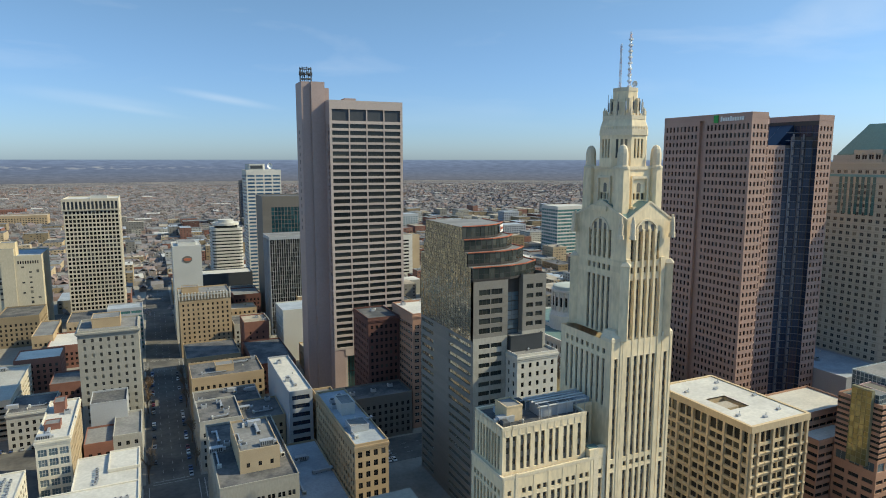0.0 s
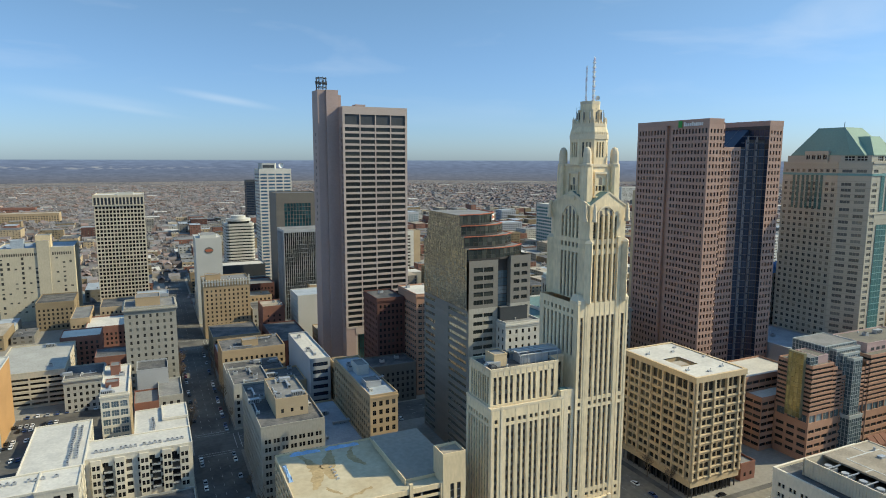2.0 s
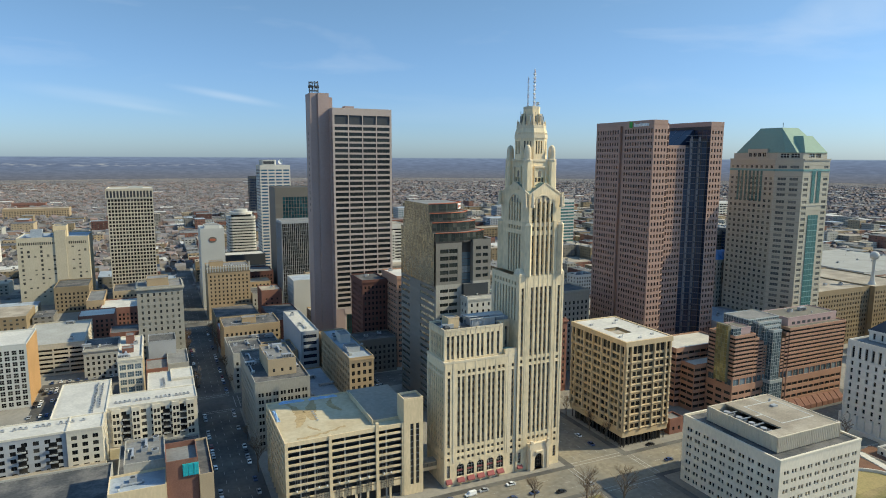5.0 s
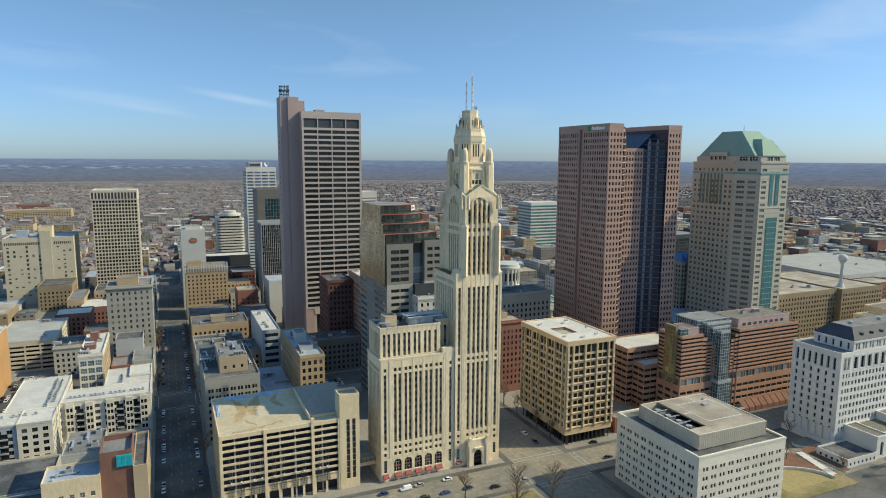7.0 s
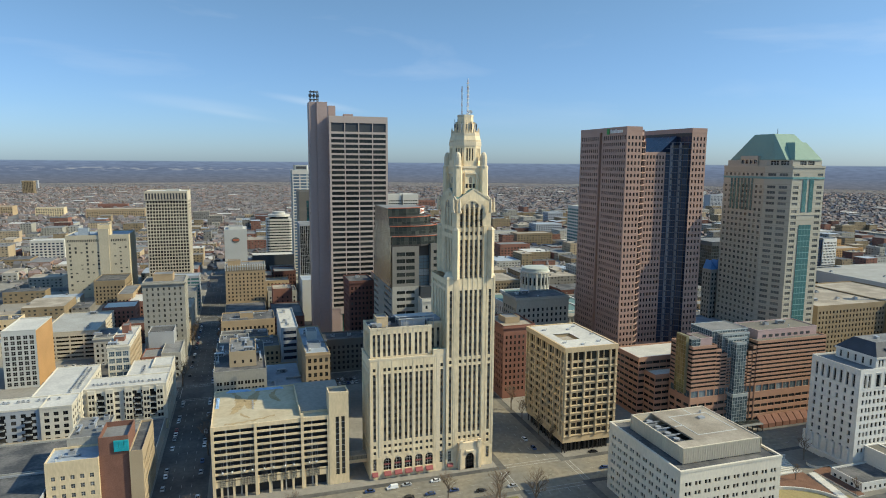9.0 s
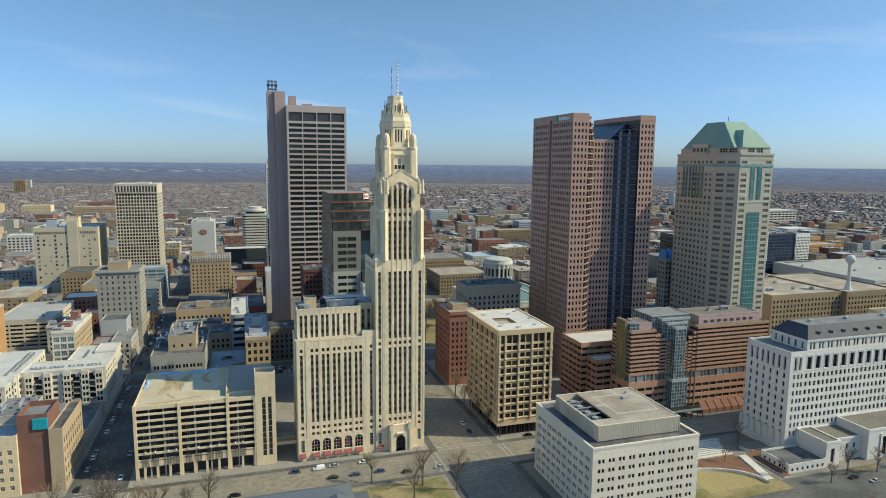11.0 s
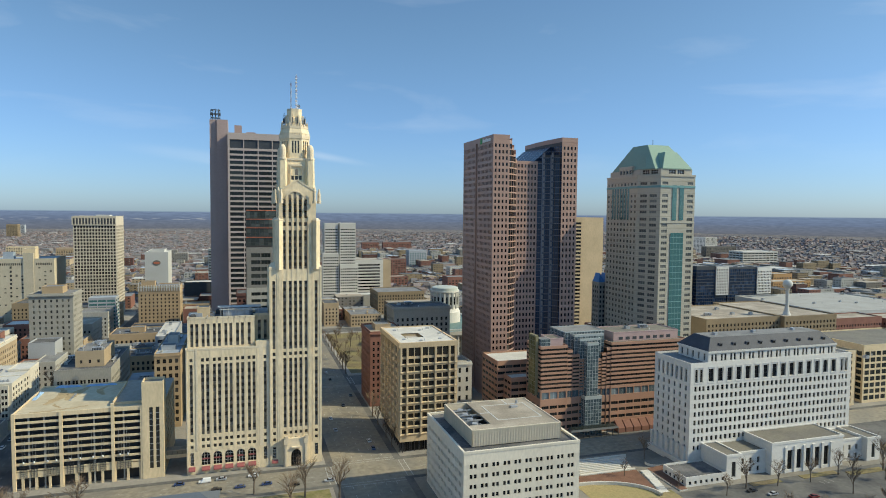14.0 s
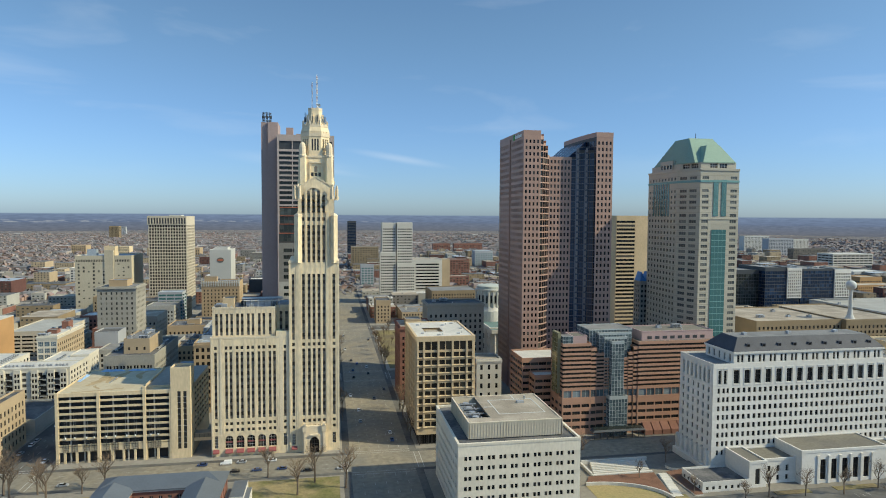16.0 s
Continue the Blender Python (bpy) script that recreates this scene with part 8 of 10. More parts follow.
# brick courtyard house with grey metal roofs near the river
def courtyard_house():
    T = thing("courtyard_building", "brick courtyard building with grey metal hipped roofs", "courtyard building", (82, 80, G))
    x0, x1, y0, y1, e, r = 58.0, 104.0, 40.0, 98.0, 10.0, 13.6
    w = 12.5
    for a, b, c, d in ((x0, x1, y1 - w, y1), (x0, x0 + w, y0, y1 - w), (x1 - w, x1, y0, y1 - w)):
        mb = Mesh()
        pl = poly_rect(a, b, c, d)
        ops = []
        for i in range(4):
            p, q = pl[i], pl[(i + 1) % 4]
            L = math.hypot(q[0] - p[0], q[1] - p[1])
            ops += facade(mb, p, q, G, e, fit_cols(L, 3.4, 1.4, 0.8), [(-0.5, 2.0), (4.0, 7.4)], 0.3, brick_red)
        ring(mb, pl, e - 0.6, e + 0.1, 0.6, 0.2, stone_white)
        wl = part("wing", mb, T)
        put_windows(wl, ops, 2, 3, glass_dark, frame_pale, 0.06, 30)
        mb = Mesh()
        o = grow(pl, 0.9)
        if b - a > d - c:
            m = (c + d) / 2
            k = (d - c) / 2
            top = [(a + k, m - 0.02), (b - k, m - 0.02), (b - k, m + 0.02), (a + k, m + 0.02)]
        else:
            m = (a + b) / 2
            k = (b - a) / 2
            top = [(m - 0.02, c + k), (m + 0.02, c + k), (m + 0.02, d + 0.5), (m - 0.02, d + 0.5)]
        mb.loft([[(*p, e) for p in o], [(*p, e + 0.35) for p in o], [(*p, r) for p in top]], roof_metal)
        part("hipped_roof", mb, T)
    mb = Mesh()
    mb.box(x0 + w, x1 - w, y0, y1 - w, G - 0.1, G + 0.1, paving)
    part("court", mb, T)
    mb = Mesh()
    mb.box(x1 + 0.5, x1 + 10, 78, 96, G, 4.0, stone_white, roof_metal)
    mb.box(x1 + 2.5, x1 + 8, 84, 100, G, 5.5, stone_white, roof_metal)
    part("porch", mb, T)
    return T


roof_metal = M("grey_seamed_metal", (0.13, 0.145, 0.16), 0.5, 0.1, 0.1, 1.5, 0.02, metal=0.2)
courtyard_house()


# ---- statehouse with its round drum ----
def statehouse():
    T = thing("statehouse", "pale limestone statehouse with round drum and green copper cornice", "government building", (300, 400, G))
    stn = S(bay=5.5, ww=1.6, floor=9.0, wh=4.5, sill=2.0, first=2.0, top=2.5, edge=1.5, nv=2, nh=3)
    for x0, x1, y0, y1, h in ((262, 335, 362, 440, 19.0), (280, 318, 350, 452, 20.5)):
        raise_walls(T, poly_rect(x0, x1, y0, y1), G, h, stone_white, stn, 14)
        mb = Mesh()
        mb.face([(x, y, h) for x, y in poly_rect(x0, x1, y0, y1)], copper)
        ring(mb, poly_rect(x0, x1, y0, y1), h - 1.5, h + 1.0, 0.6, 0.6, stone_white)
        part("roof", mb, T)
    for i in range(8):
        mb = Mesh()
        x = 283.5 + i * 4.4
        n = 10
        c = lambda r, z: [(x + r * math.cos(2 * math.pi * k / n), 347.2 + r * math.sin(2 * math.pi * k / n), z) for k in range(n)]
        mb.loft([c(1.2, G), c(1.1, G + 1), c(0.95, 16.5), c(1.3, 17.2)], stone_white)
        part("column", mb, T)
    mb = Mesh()
    mb.box(280, 318, 345.4, 350.2, 17.2, 20.5, stone_white, copper)
    mb.box(280, 318, 344.5, 350, G, G + 1.2, stone_white)
    part("portico", mb, T)
    cx, cy, n = 292.0, 399.0, 32
    c = lambda r, z: [(cx + r * math.cos(2 * math.pi * k / n), cy + r * math.sin(2 * math.pi * k / n), z) for k in range(n)]
    mb = Mesh()
    mb.loft([c(14.5, 19.0), c(14.5, 30.0), c(14.0, 30.2), c(13.0, 33.0), c(12.4, 33.2), c(12.4, 47.5), c(13.4, 48.0), c(13.4, 49.6)], stone_white)
    part("drum", mb, T)
    mb = Mesh()
    mb.loft([c(13.4, 49.6), c(12.6, 49.8), c(12.2, 52.0), c(10.8, 52.6), c(6.0, 53.2), c(0.5, 53.5)], drum_top)
    part("drum_roof", mb, T, "pale grey-green flat cone roof")
    for k in range(20):
        a = 2 * math.pi * k / 20
        mb = Mesh()
        x, y = cx + 12.7 * math.cos(a), cy + 12.7 * math.sin(a)
        mb.box(x - 0.6, x + 0.6, y - 0.6, y + 0.6, 33.0, 47.6, stone_white)
        part("pilaster", mb, T)
        a += math.pi / 20
        mb = Mesh()
        x, y = cx + 12.45 * math.cos(a), cy + 12.45 * math.sin(a)
        mb.box(x - 0.55, x + 0.55, y - 0.55, y + 0.55, 37.0, 44.0, glass_dark)
        part("drum_window", mb, T)
    return T


drum_top = M("pale_drum_roof", (0.44, 0.46, 0.40), 0.7, 0.1, 0.1, 1.5, 0.03)
statehouse()


# ---- water tower, far landmarks ----
def water_tower():
    T = thing("water_tower", "white sphere water tower on a slender flared stem", "water tower", (520, 232, 43))
    cx, cy = 520.2, 231.8
    n = 24
    c = lambda r, z: [(cx + r * math.cos(2 * math.pi * k / n), cy + r * math.sin(2 * math.pi * k / n), z) for k in range(n)]
    mb = Mesh()
    mb.loft([c(3.2, 43), c(1.9, 46), c(1.3, 51), c(1.2, 60), c(1.5, 65)], paint_pale)
    part("stem", mb, T)
    mb = Mesh()
    R, cz = 3.6, 67.4
    mb.loft([c(max(0.05, R * math.sin(math.pi * k / 14)), cz - R * math.cos(math.pi * k / 14)) for k in range(15)], paint_pale)
    part("sphere_tank", mb, T)
    mb = Mesh()
    mb.tube((cx, cy, 70.8), (cx, cy, 72.6), 0.15, metal_grey)
    part("vent", mb, T)


water_tower()
grille = S(bay=2.4, ww=1.5, floor=3.6, wh=2.1, sill=0.9, first=0.6, top=0.8, edge=0.5, nv=1, nh=1, depth=0.5)
night = S(bay=3.2, ww=2.9, floor=4.0, wh=3.3, sill=0.4, first=0.5, top=1, edge=0.2, depth=0.1, nv=1, nh=1, glass=glass_azure)
for x0, x1, x2, zt in ((644.8, 673.0, 691.8, 57.4), (692.0, 736.0, 758.0, 55.2)):
    B("office_building", "dark blue glass office block among the southern streets", x0, x1, 490.0, 540, zt, metal_dark, night, roof_grey)
    B("office_building", "white perforated end block of the blue glass offices", x1 + 0.1, x2, 488.5, 538, zt - 0.8, marble_white, [grille, None, None, None], roof_grey, z0=22.0)
    B("office_building", "dark glass base under the white perforated block", x1 + 0.1, x2 - 1.5, 490.5, 538, 22.0, metal_dark, night, roof_grey)
B("office_building", "low grey podium before the blue glass offices", 716.0, 756.0, 476.0, 488.0, 20.0, stucco_grey, night, roof_grey)
B("office_building", "dark glass office wing behind the brown roofs", 575, 644, 500, 545, 54.0, metal_dark, S(bay=3.2, ww=2.9, floor=4.0, wh=3.3, sill=0.4, first=0.5, top=1, edge=0.2, depth=0.1, nv=1, nh=1, glass=glass_green), roof_grey)
B("office_building", "teal glass office block far across the city", 585, 655, 835, 880, 74.0, stone_white, S(bay=6, ww=5.6, floor=5.5, wh=3.2, sill=1.0, first=2, top=3, edge=0.4, nv=1, nh=1, glass=glass_teal), roof_white)
B("office_tower", "dark blue distant office tower on the avenue", 193, 216, 1530, 1555, 99.0, metal_dark, S(bay=6.0, ww=5.2, floor=4, wh=2.6, sill=0.8, first=1, top=4, edge=0.6, nv=1, nh=1, glass=glass_blue), roof_dark, cap=0)
B("parking_garage", "white-banded parking decks beyond the lawn", 269, 313.5, 775, 820, 49.0, stone_white, S(bay=36, ww=35, floor=4.6, wh=2.2, sill=1.6, first=1, top=1, edge=0.5, depth=1.0, nv=1, nh=1), roof_tan)
B("stair_tower", "buff blank stair tower beside the banded parking decks", 314.2, 327.0, 783, 800, 48.5, brick_buff, None, roof_tan)
B("apartment_building", "brown brick apartment tower far across the suburbs", -879, -836, 3072, 3110, 55, brick_brown, S(bay=6, ww=3.5, floor=4.5, wh=2.2, nv=1, nh=1), roof_grey, cap=0)
B("office_building", "long white office slab among the suburbs", 1321, 1430, 1150, 1200, 30.0, stone_white, S(bay=12, ww=10, floor=6.0, wh=3.0, sill=1.6, first=1, top=2, nv=1, nh=1), roof_white)
bow = [(66 + 4.5 * (1 - math.cos(a)), 800 - 4.5 * math.sin(a)) for a in np.linspace(0, math.pi / 2, 4)] + [(101.5 - 4.5 * (1 - math.sin(a)), 800 - 4.5 * math.cos(a)) for a in np.linspace(0, math.pi / 2, 4)]
curved = B("office_building", "curved white banded office block with set-back crown", 66, 101.5, 795, 830, 66.0, stone_white, S(bay=60, ww=60, floor=3.9, wh=1.5, sill=1.4, first=1, top=1, edge=0.0, depth=0.3, nv=1, nh=1, glass=glass_green), roof_white, poly=bow + [(101.5, 830), (66, 830)], cap=0)
mb = Mesh()
mb.prism([(84 + 13.5 * math.cos(a), 812 + 13.5 * math.sin(a)) for a in np.linspace(0, 2 * math.pi, 25)[:-1]], 65.8, 69.5, glass_green)
mb.prism([(84 + 15.2 * math.cos(a), 812 + 15.2 * math.sin(a)) for a in np.linspace(0, 2 * math.pi, 25)[:-1]], 69.5, 72.5, stone_white, roof_white, True)
mb.prism([(84 + 9 * math.cos(a), 812 + 9 * math.sin(a)) for a in np.linspace(0, 2 * math.pi, 25)[:-1]], 72.5, 76.0, paint_pale, roof_white)
part("crown", mb, curved)
B("museum", "low dark hall with a long pale curved roof", 44, 94, 676, 704, 32.0, metal_dark, None, roof_white)
B("church", "brown stone church gable beside the lawn", 196, 212, 525, 556, 22.0, brick_buff, st_old, roof_dark)
B("theatre", "brown brick theatre with broad flat roof", 268, 326, 504, 556, 19.0, brick_brown, st_old, roof_tan)
B("office_building", "tan and red brick offices behind the statehouse", 268, 326, 590, 640, 24.0, brick_brown, st_old, roof_grey)
B("office_building", "low office rows beyond the striped skyscraper", 112, 150, 540, 600, 30.0, brick_tan, st_old, roof_white)

# the middle distance, block by block
FAR_NORTH = [("office_tower", "grey apartment slab far across the suburbs", -1025, -950, 3566, 3590, 43, stucco_grey, roof_grey), ("warehouse", "long tan works building beyond the railway", -353, -214, 1717, 1760, 20, brick_tan, roof_tan), ("office_building", "tan gridded office block in the suburbs", -488, -421, 1791, 1825, 20.5, concrete_beige, roof_tan),
       ("warehouse", "tan warehouse at the edge of the city", -600, -560, 1860, 1900, 21, brick_tan, roof_tan), ("apartment_building", "white and blue apartment block", -272, -226, 957, 985, 26, stone_white, roof_white), ("warehouse", "low red brick works", -396, -311, 2084, 2110, 11, brick_red, roof_grey)]
FAR_SOUTH = [("apartment_building", "low white apartment block", 486, 533, 979, 1005, 19, stone_white, roof_grey), ("office_building", "brown brick block with pale roof", 504, 574, 915, 945, 21, brick_brown, roof_tan), ("office_building", "blue-grey glass office block", 760, 800, 1301, 1330, 26, stucco_grey, roof_blue),
       ("office_building", "low blue-roofed office block", 618, 678, 1075, 1110, 21, stucco_grey, roof_blue), ("commercial_building", "red brick block with flat roof", 422, 473, 795, 825, 19, brick_red, roof_grey), ("hospital", "pale hospital wing far to the south-east", 1529, 1622, 1772, 1800, 52, paint_pale, roof_grey),
       ("hospital", "blue-grey glass hospital block", 1442, 1525, 1535, 1565, 52, stucco_grey, roof_blue), ("hospital", "white hospital block among bare trees", 1788, 1858, 1872, 1900, 37, stone_white, roof_white), ("office_building", "long dark curved office building", 1399, 1505, 1378, 1400, 30, stone_dim, roof_dark),
       ("warehouse", "low white-roofed warehouse beside the motorway", 1123, 1195, 876, 920, 14, paint_pale, roof_white), ("commercial_building", "orange brick block beside the water tower", 954, 993, 682, 710, 24, brick_orange, roof_tan), ("office_building", "brown block with pale piers on the avenue", 193, 252, 1230, 1265, 46, brick_brown, roof_grey),
       ("office_building", "teal glass block on the avenue", 198, 220, 909, 930, 31, stucco_grey, roof_grey), ("apartment_building", "tall red brick block behind the statehouse", 368, 406, 1002, 1030, 33, brick_red, roof_grey), ("commercial_building", "low red brick block behind the statehouse", 346, 381, 890, 915, 12, brick_red, roof_tan),
       ("apartment_building", "distant red brick row", 483, 540, 1902, 1920, 22, brick_red, roof_grey), ("apartment_building", "distant red brick row", 563, 661, 1952, 1975, 20, brick_red, roof_grey), ("office_building", "teal glass block with domed roof", 469, 510, 1227, 1260, 36, stucco_grey, roof_blue)]
for nm, lb, x0, x1, y0, y1, hh, mt, rf in FAR_NORTH + FAR_SOUTH:
    gl = glass_teal if "teal" in lb else glass_blue if "blue" in lb else glass_strip
    st = S(bay=5.5, ww=3.2, floor=4.2, wh=2.2, sill=1.2, first=1, top=1.4, edge=0.8, nv=1, nh=1, glass=gl)
    B(nm, lb, x0, x1, y0, y1, hh, mt, [st, None, None, st if y0 < 1400 else None], rf, cap=0)

# plain emblem on the windowless slab
sign = thing("wall_emblem", "round dark and red emblem on the white slab", "sign", (26.8, 565.9, 65.5))
n = 20
for nm, r, off, mt in (("disc", 3.2, 0.25, stone_dim), ("stripe", 2.6, 0.4, rust_red)):
    mb = Mesh()
    c = lambda y: [(26.8 + r * 1.2 * math.cos(2 * math.pi * k / n), y, 65.5 + r * (0.9 if nm == "disc" else 0.45) * math.sin(2 * math.pi * k / n)) for k in range(n)]
    mb.loft([c(566.0), c(566.0 - off)], mt)
    part(nm, mb, sign)

# battlements of the tan hotel
hotel_top = thing("parapet_crown", "pale ornamental battlement crown on the tan hotel", "parapet", (35, 512, 46))
for k in range(17):
    mb = Mesh()
    x = 16.4 + k * 2.3
    mb.box(x, x + 0.9, 511.5, 512.4, 42.0, 47.6 if k % 16 else 50.5, stone_white)
    mb.box(x - 0.5, x + 1.4, 511.6, 512.4, 45.2, 46.4, stone_white)
    part("merlon", mb, hotel_top)

# ---- river-side plaza, lawns ----
lawn_brown = M("brown_winter_lawn", (0.17, 0.135, 0.075), 0.95, 0.3, 0.05, 0.8, 0.1, col2=(0.20, 0.165, 0.07))
slab("road", "worn asphalt car park beside the apartments", -97.5, -50.0, 300.5, 377.0, G - 0.3, G + 0.054, asphalt, "car park")
slab("lawn", "winter lawn with worn grass beside the avenue", 106.0, 150.0, 86.0, 117.0, G - 0.1, G + 0.06, grass_mat, "lawn")
slab("lawn", "winter lawn west of the parking garage", 18.0, 56.0, 88.0, 112.0, G - 0.1, G + 0.06, grass_mat, "lawn")
slab("pavement", "pale concrete pavement in front of the towers", 15.5, 151.8, 42.0, 118.5, G - 0.3, G + 0.02, plaza, "pavement")
slab("pavement", "pale plaza paving round the white office block", 189.0, 430.0, 76.05, 118.5, G - 0.3, G + 0.02, plaza, "pavement")
slab("pavement", "pavement at the river end of the northern blocks", -208.0, -8.5, 42.0, 118.5, G - 0.3, G + 0.02, paving, "pavement")
slab("lawn", "brown winter lawn of the statehouse", 192.0, 262.0, 318.0, 482.0, G - 0.1, G + 0.09, lawn_brown, "lawn")
slab("pavement", "pale pavement before the courthouse and beyond", 189.0, 430.0, 70.5, 76.0, G - 0.3, G + 0.04, plaza, "pavement")
for a, b, c, d in ((364.5, 386.0, 66.8, 70.5), (390.0, 412.0, 63.5, 67.5), (335.0, 352.0, 66.8, 70.0), (392.0, 430.0, 40.0, 46.0), (436.0, 640.0, 56.0, 72.0), (436.0, 640.0, 84.0, 90.0), (352.0, 640.0, 22.0, 34.0), (300.0, 346.0, 26.0, 40.0)):
    slab("lawn", "brown grass bed with kerb along the courthouse front", a, b, c, d, G - 0.3, G + 0.09, lawn_brown, "lawn")
slab("lawn", "yellow winter lawn beside the ramp wall", 246.0, 296.0, 62.5, 74.0, G - 0.3, G + 0.1, grass_mat, "lawn")


def plaza_terrace():
    T = thing("seating_terrace", "pale stone amphitheatre seats with curved wall and mulch bed", "terrace", (280, 95, G))
    for k in range(8):
        mb = Mesh()
        mb.box(265.5 + 0.35 * k, 293.0 + 0.4 * k, 99.0 + 1.6 * k, 99.9 + 1.6 * k, G, G + 0.45 + k * 0.14, stone_white)
        part("seat_step", mb, T)
    for a, b, c, d, e in ((264.0, 293.5, 97.4, 98.4, 0.9), (263.4, 264.4, 98.4, 112.0, 1.4), (264.4, 298.0, 112.0, 112.7, 1.9)):
        mb = Mesh()
        mb.box(a, b, c, d, G, G + e, stone_white)
        part("wall", mb, T)
    # mulch bed between the seats and a long curved retaining wall
    n = 20
    arc = [(257.0 + 31.5 * math.sin(0.5 * math.pi * k / n), 69.5 + 19.8 * math.cos(0.5 * math.pi * k / n)) for k in range(n + 1)]
    mb = Mesh()
    mb.face([(x, y, G + 0.55) for x, y in arc] + [(293.6, 96.8, G + 0.55), (262.0, 97.3, G + 0.55)], bed_brown)
    part("planting_bed", mb, T, "dark brown mulch bed")
    mb = Mesh()
    inner = [(257.0 + 30.8 * math.sin(0.5 * math.pi * k / n), 69.5 + 19.1 * math.cos(0.5 * math.pi * k / n)) for k in range(n + 1)]
    for z, flip in ((G + 1.5, False), (G - 0.2, True)):
        for k in range(n):
            q = (arc[k], arc[k + 1], inner[k + 1], inner[k])
            mb.face([(x, y, z) for x, y in (q if flip else q[::-1])], stone_white)
    for line in (arc, inner[::-1]):
        for (a, b), (c, d) in zip(line, line[1:]):
            mb.face(((c, d, G - 0.2), (a, b, G - 0.2), (a, b, G + 1.5), (c, d, G + 1.5)), stone_white)
    part("curved_wall", mb, T, "curved pale retaining wall")
    mb = Mesh()
    mb.face([(x, y, G + 0.14) for x, y in inner[::-1]] + [(257.0, 69.5, G + 0.14)], lawn_dry)
    part("dry_lawn", mb, T, "dry straw-coloured lawn")
    # stepped path down to the river road
    for k in range(9):
        mb = Mesh()
        y = 95.0 - 2.5 * k
        x = 294.6 - 0.55 * k
        mb.box(x, x + 4.2, y - 2.5, y, G - 0.3, G + 0.75 - 0.08 * k, stone_white)
        part("path_step", mb, T)
    mb = Mesh()
    mb.loft([[(299.2, 71.5, G), (303.0, 71.5, G), (311.0, 98.0, G), (299.0, 96.0, G)], [(299.2, 71.5, G + 0.6), (303.0, 71.5, G + 0.6), (311.0, 98.0, G + 0.9), (299.0, 96.0, G + 0.9)]], stone_white, top=bed_brown)
    part("planter", mb, T)
    # ramp with a rounded end
    mb = Mesh()
    end = [(306.5 + 4.0 * math.cos(math.pi * (0.5 + k / 10)), 101.5 + 4.0 * math.sin(math.pi * (0.5 + k / 10))) for k in range(11)]
    mb.prism([(316.5, 97.5), (316.5, 105.5)] + end, G, G + 1.3, stone_white, top=plaza)
    part("ramp", mb, T)


lawn_dry = M("dry_straw_lawn", (0.33, 0.26, 0.12), 0.95, 0.2, 0.1, 1.0, 0.08, col2=(0.27, 0.225, 0.10))
bed_brown = M("brown_mulch", (0.16, 0.085, 0.055), 0.95, 0.25, 0.3, 2, 0.1)
plaza_terrace()
# low white outbuilding beside the courthouse
B("annexe", "low white marble annexe with flat roof below the courthouse", 304.0, 326.5, 74.0, 90.5, 1.2, marble_white, S(bay=3.2, ww=1.3, floor=3.0, wh=1.5, sill=0.8, first=0.2, top=0.4), roof_dark)
B("kiosk", "small brick kiosk beside the tan office block", 224.5, 234.0, 152.0, 160.0, 5.5, brick_red, st_old, roof_grey)


# ---- cars ----
def car_template(name, label, col, van=False):
    body = M("car_paint_" + name, col, 0.3, 0.04, 0.5, 3, 0.0, spec=0.5)
    T = thing("car", label, "car")
    mb = Mesh()
    L, W = (5.4, 2.0) if van else (4.6, 1.82)
    prof = [(-L / 2, 0.35), (-L / 2, 0.85), (-L / 2 + 0.2, 0.98), (L / 2 - 1.2, 0.98), (L / 2 - 0.1, 0.82), (L / 2, 0.55), (L / 2, 0.35)]
    n = len(prof)
    v0 = [(-W / 2, y, z) for y, z in prof]
    v1 = [(W / 2, y, z) for y, z in prof]
    for i in range(n):
        j = (i + 1) % n
        mb.face((v0[i], v1[i], v1[j], v0[j]), body)
    mb.face(v0, body)
    mb.face(list(reversed(v1)), body)
    part("body", mb, T)
    mb = Mesh()
    t = 2.0 if van else 1.45
    a, b, c, d = (-L / 2 + 0.1, -L / 2 + 0.15, L / 2 - 1.9, L / 2 - 1.3) if van else (-L / 2 + 0.5, -L / 2 + 1.2, 0.45, 1.25)
    lo = [(-W / 2 + 0.06, a, 0.96), (W / 2 - 0.06, a, 0.96), (W / 2 - 0.06, d, 0.96), (-W / 2 + 0.06, d, 0.96)]
    hi = [(-W / 2 + 0.22, b, t), (W / 2 - 0.22, b, t), (W / 2 - 0.22, c, t), (-W / 2 + 0.22, c, t)]
    mb.loft([lo, hi], body if van else glass_dark, top=body)
    part("cabin", mb, T)
    for x in (-W / 2 + 0.05, W / 2 - 0.05):
        for y in (-L / 2 + 0.9, L / 2 - 0.9):
            mb = Mesh()
            k = 10
            s = 1 if x > 0 else -1
            rg = lambda r, xx: [(xx, y + r * math.cos(2 * math.pi * i / k) * s, 0.33 + r * math.sin(2 * math.pi * i / k)) for i in range(k)]
            mb.loft([rg(0.33, x - 0.12 * s), rg(0.33, x + 0.06 * s), rg(0.2, x + 0.07 * s)], tyre_black, top=metal_grey)
            part("wheel", mb, T)
    return T


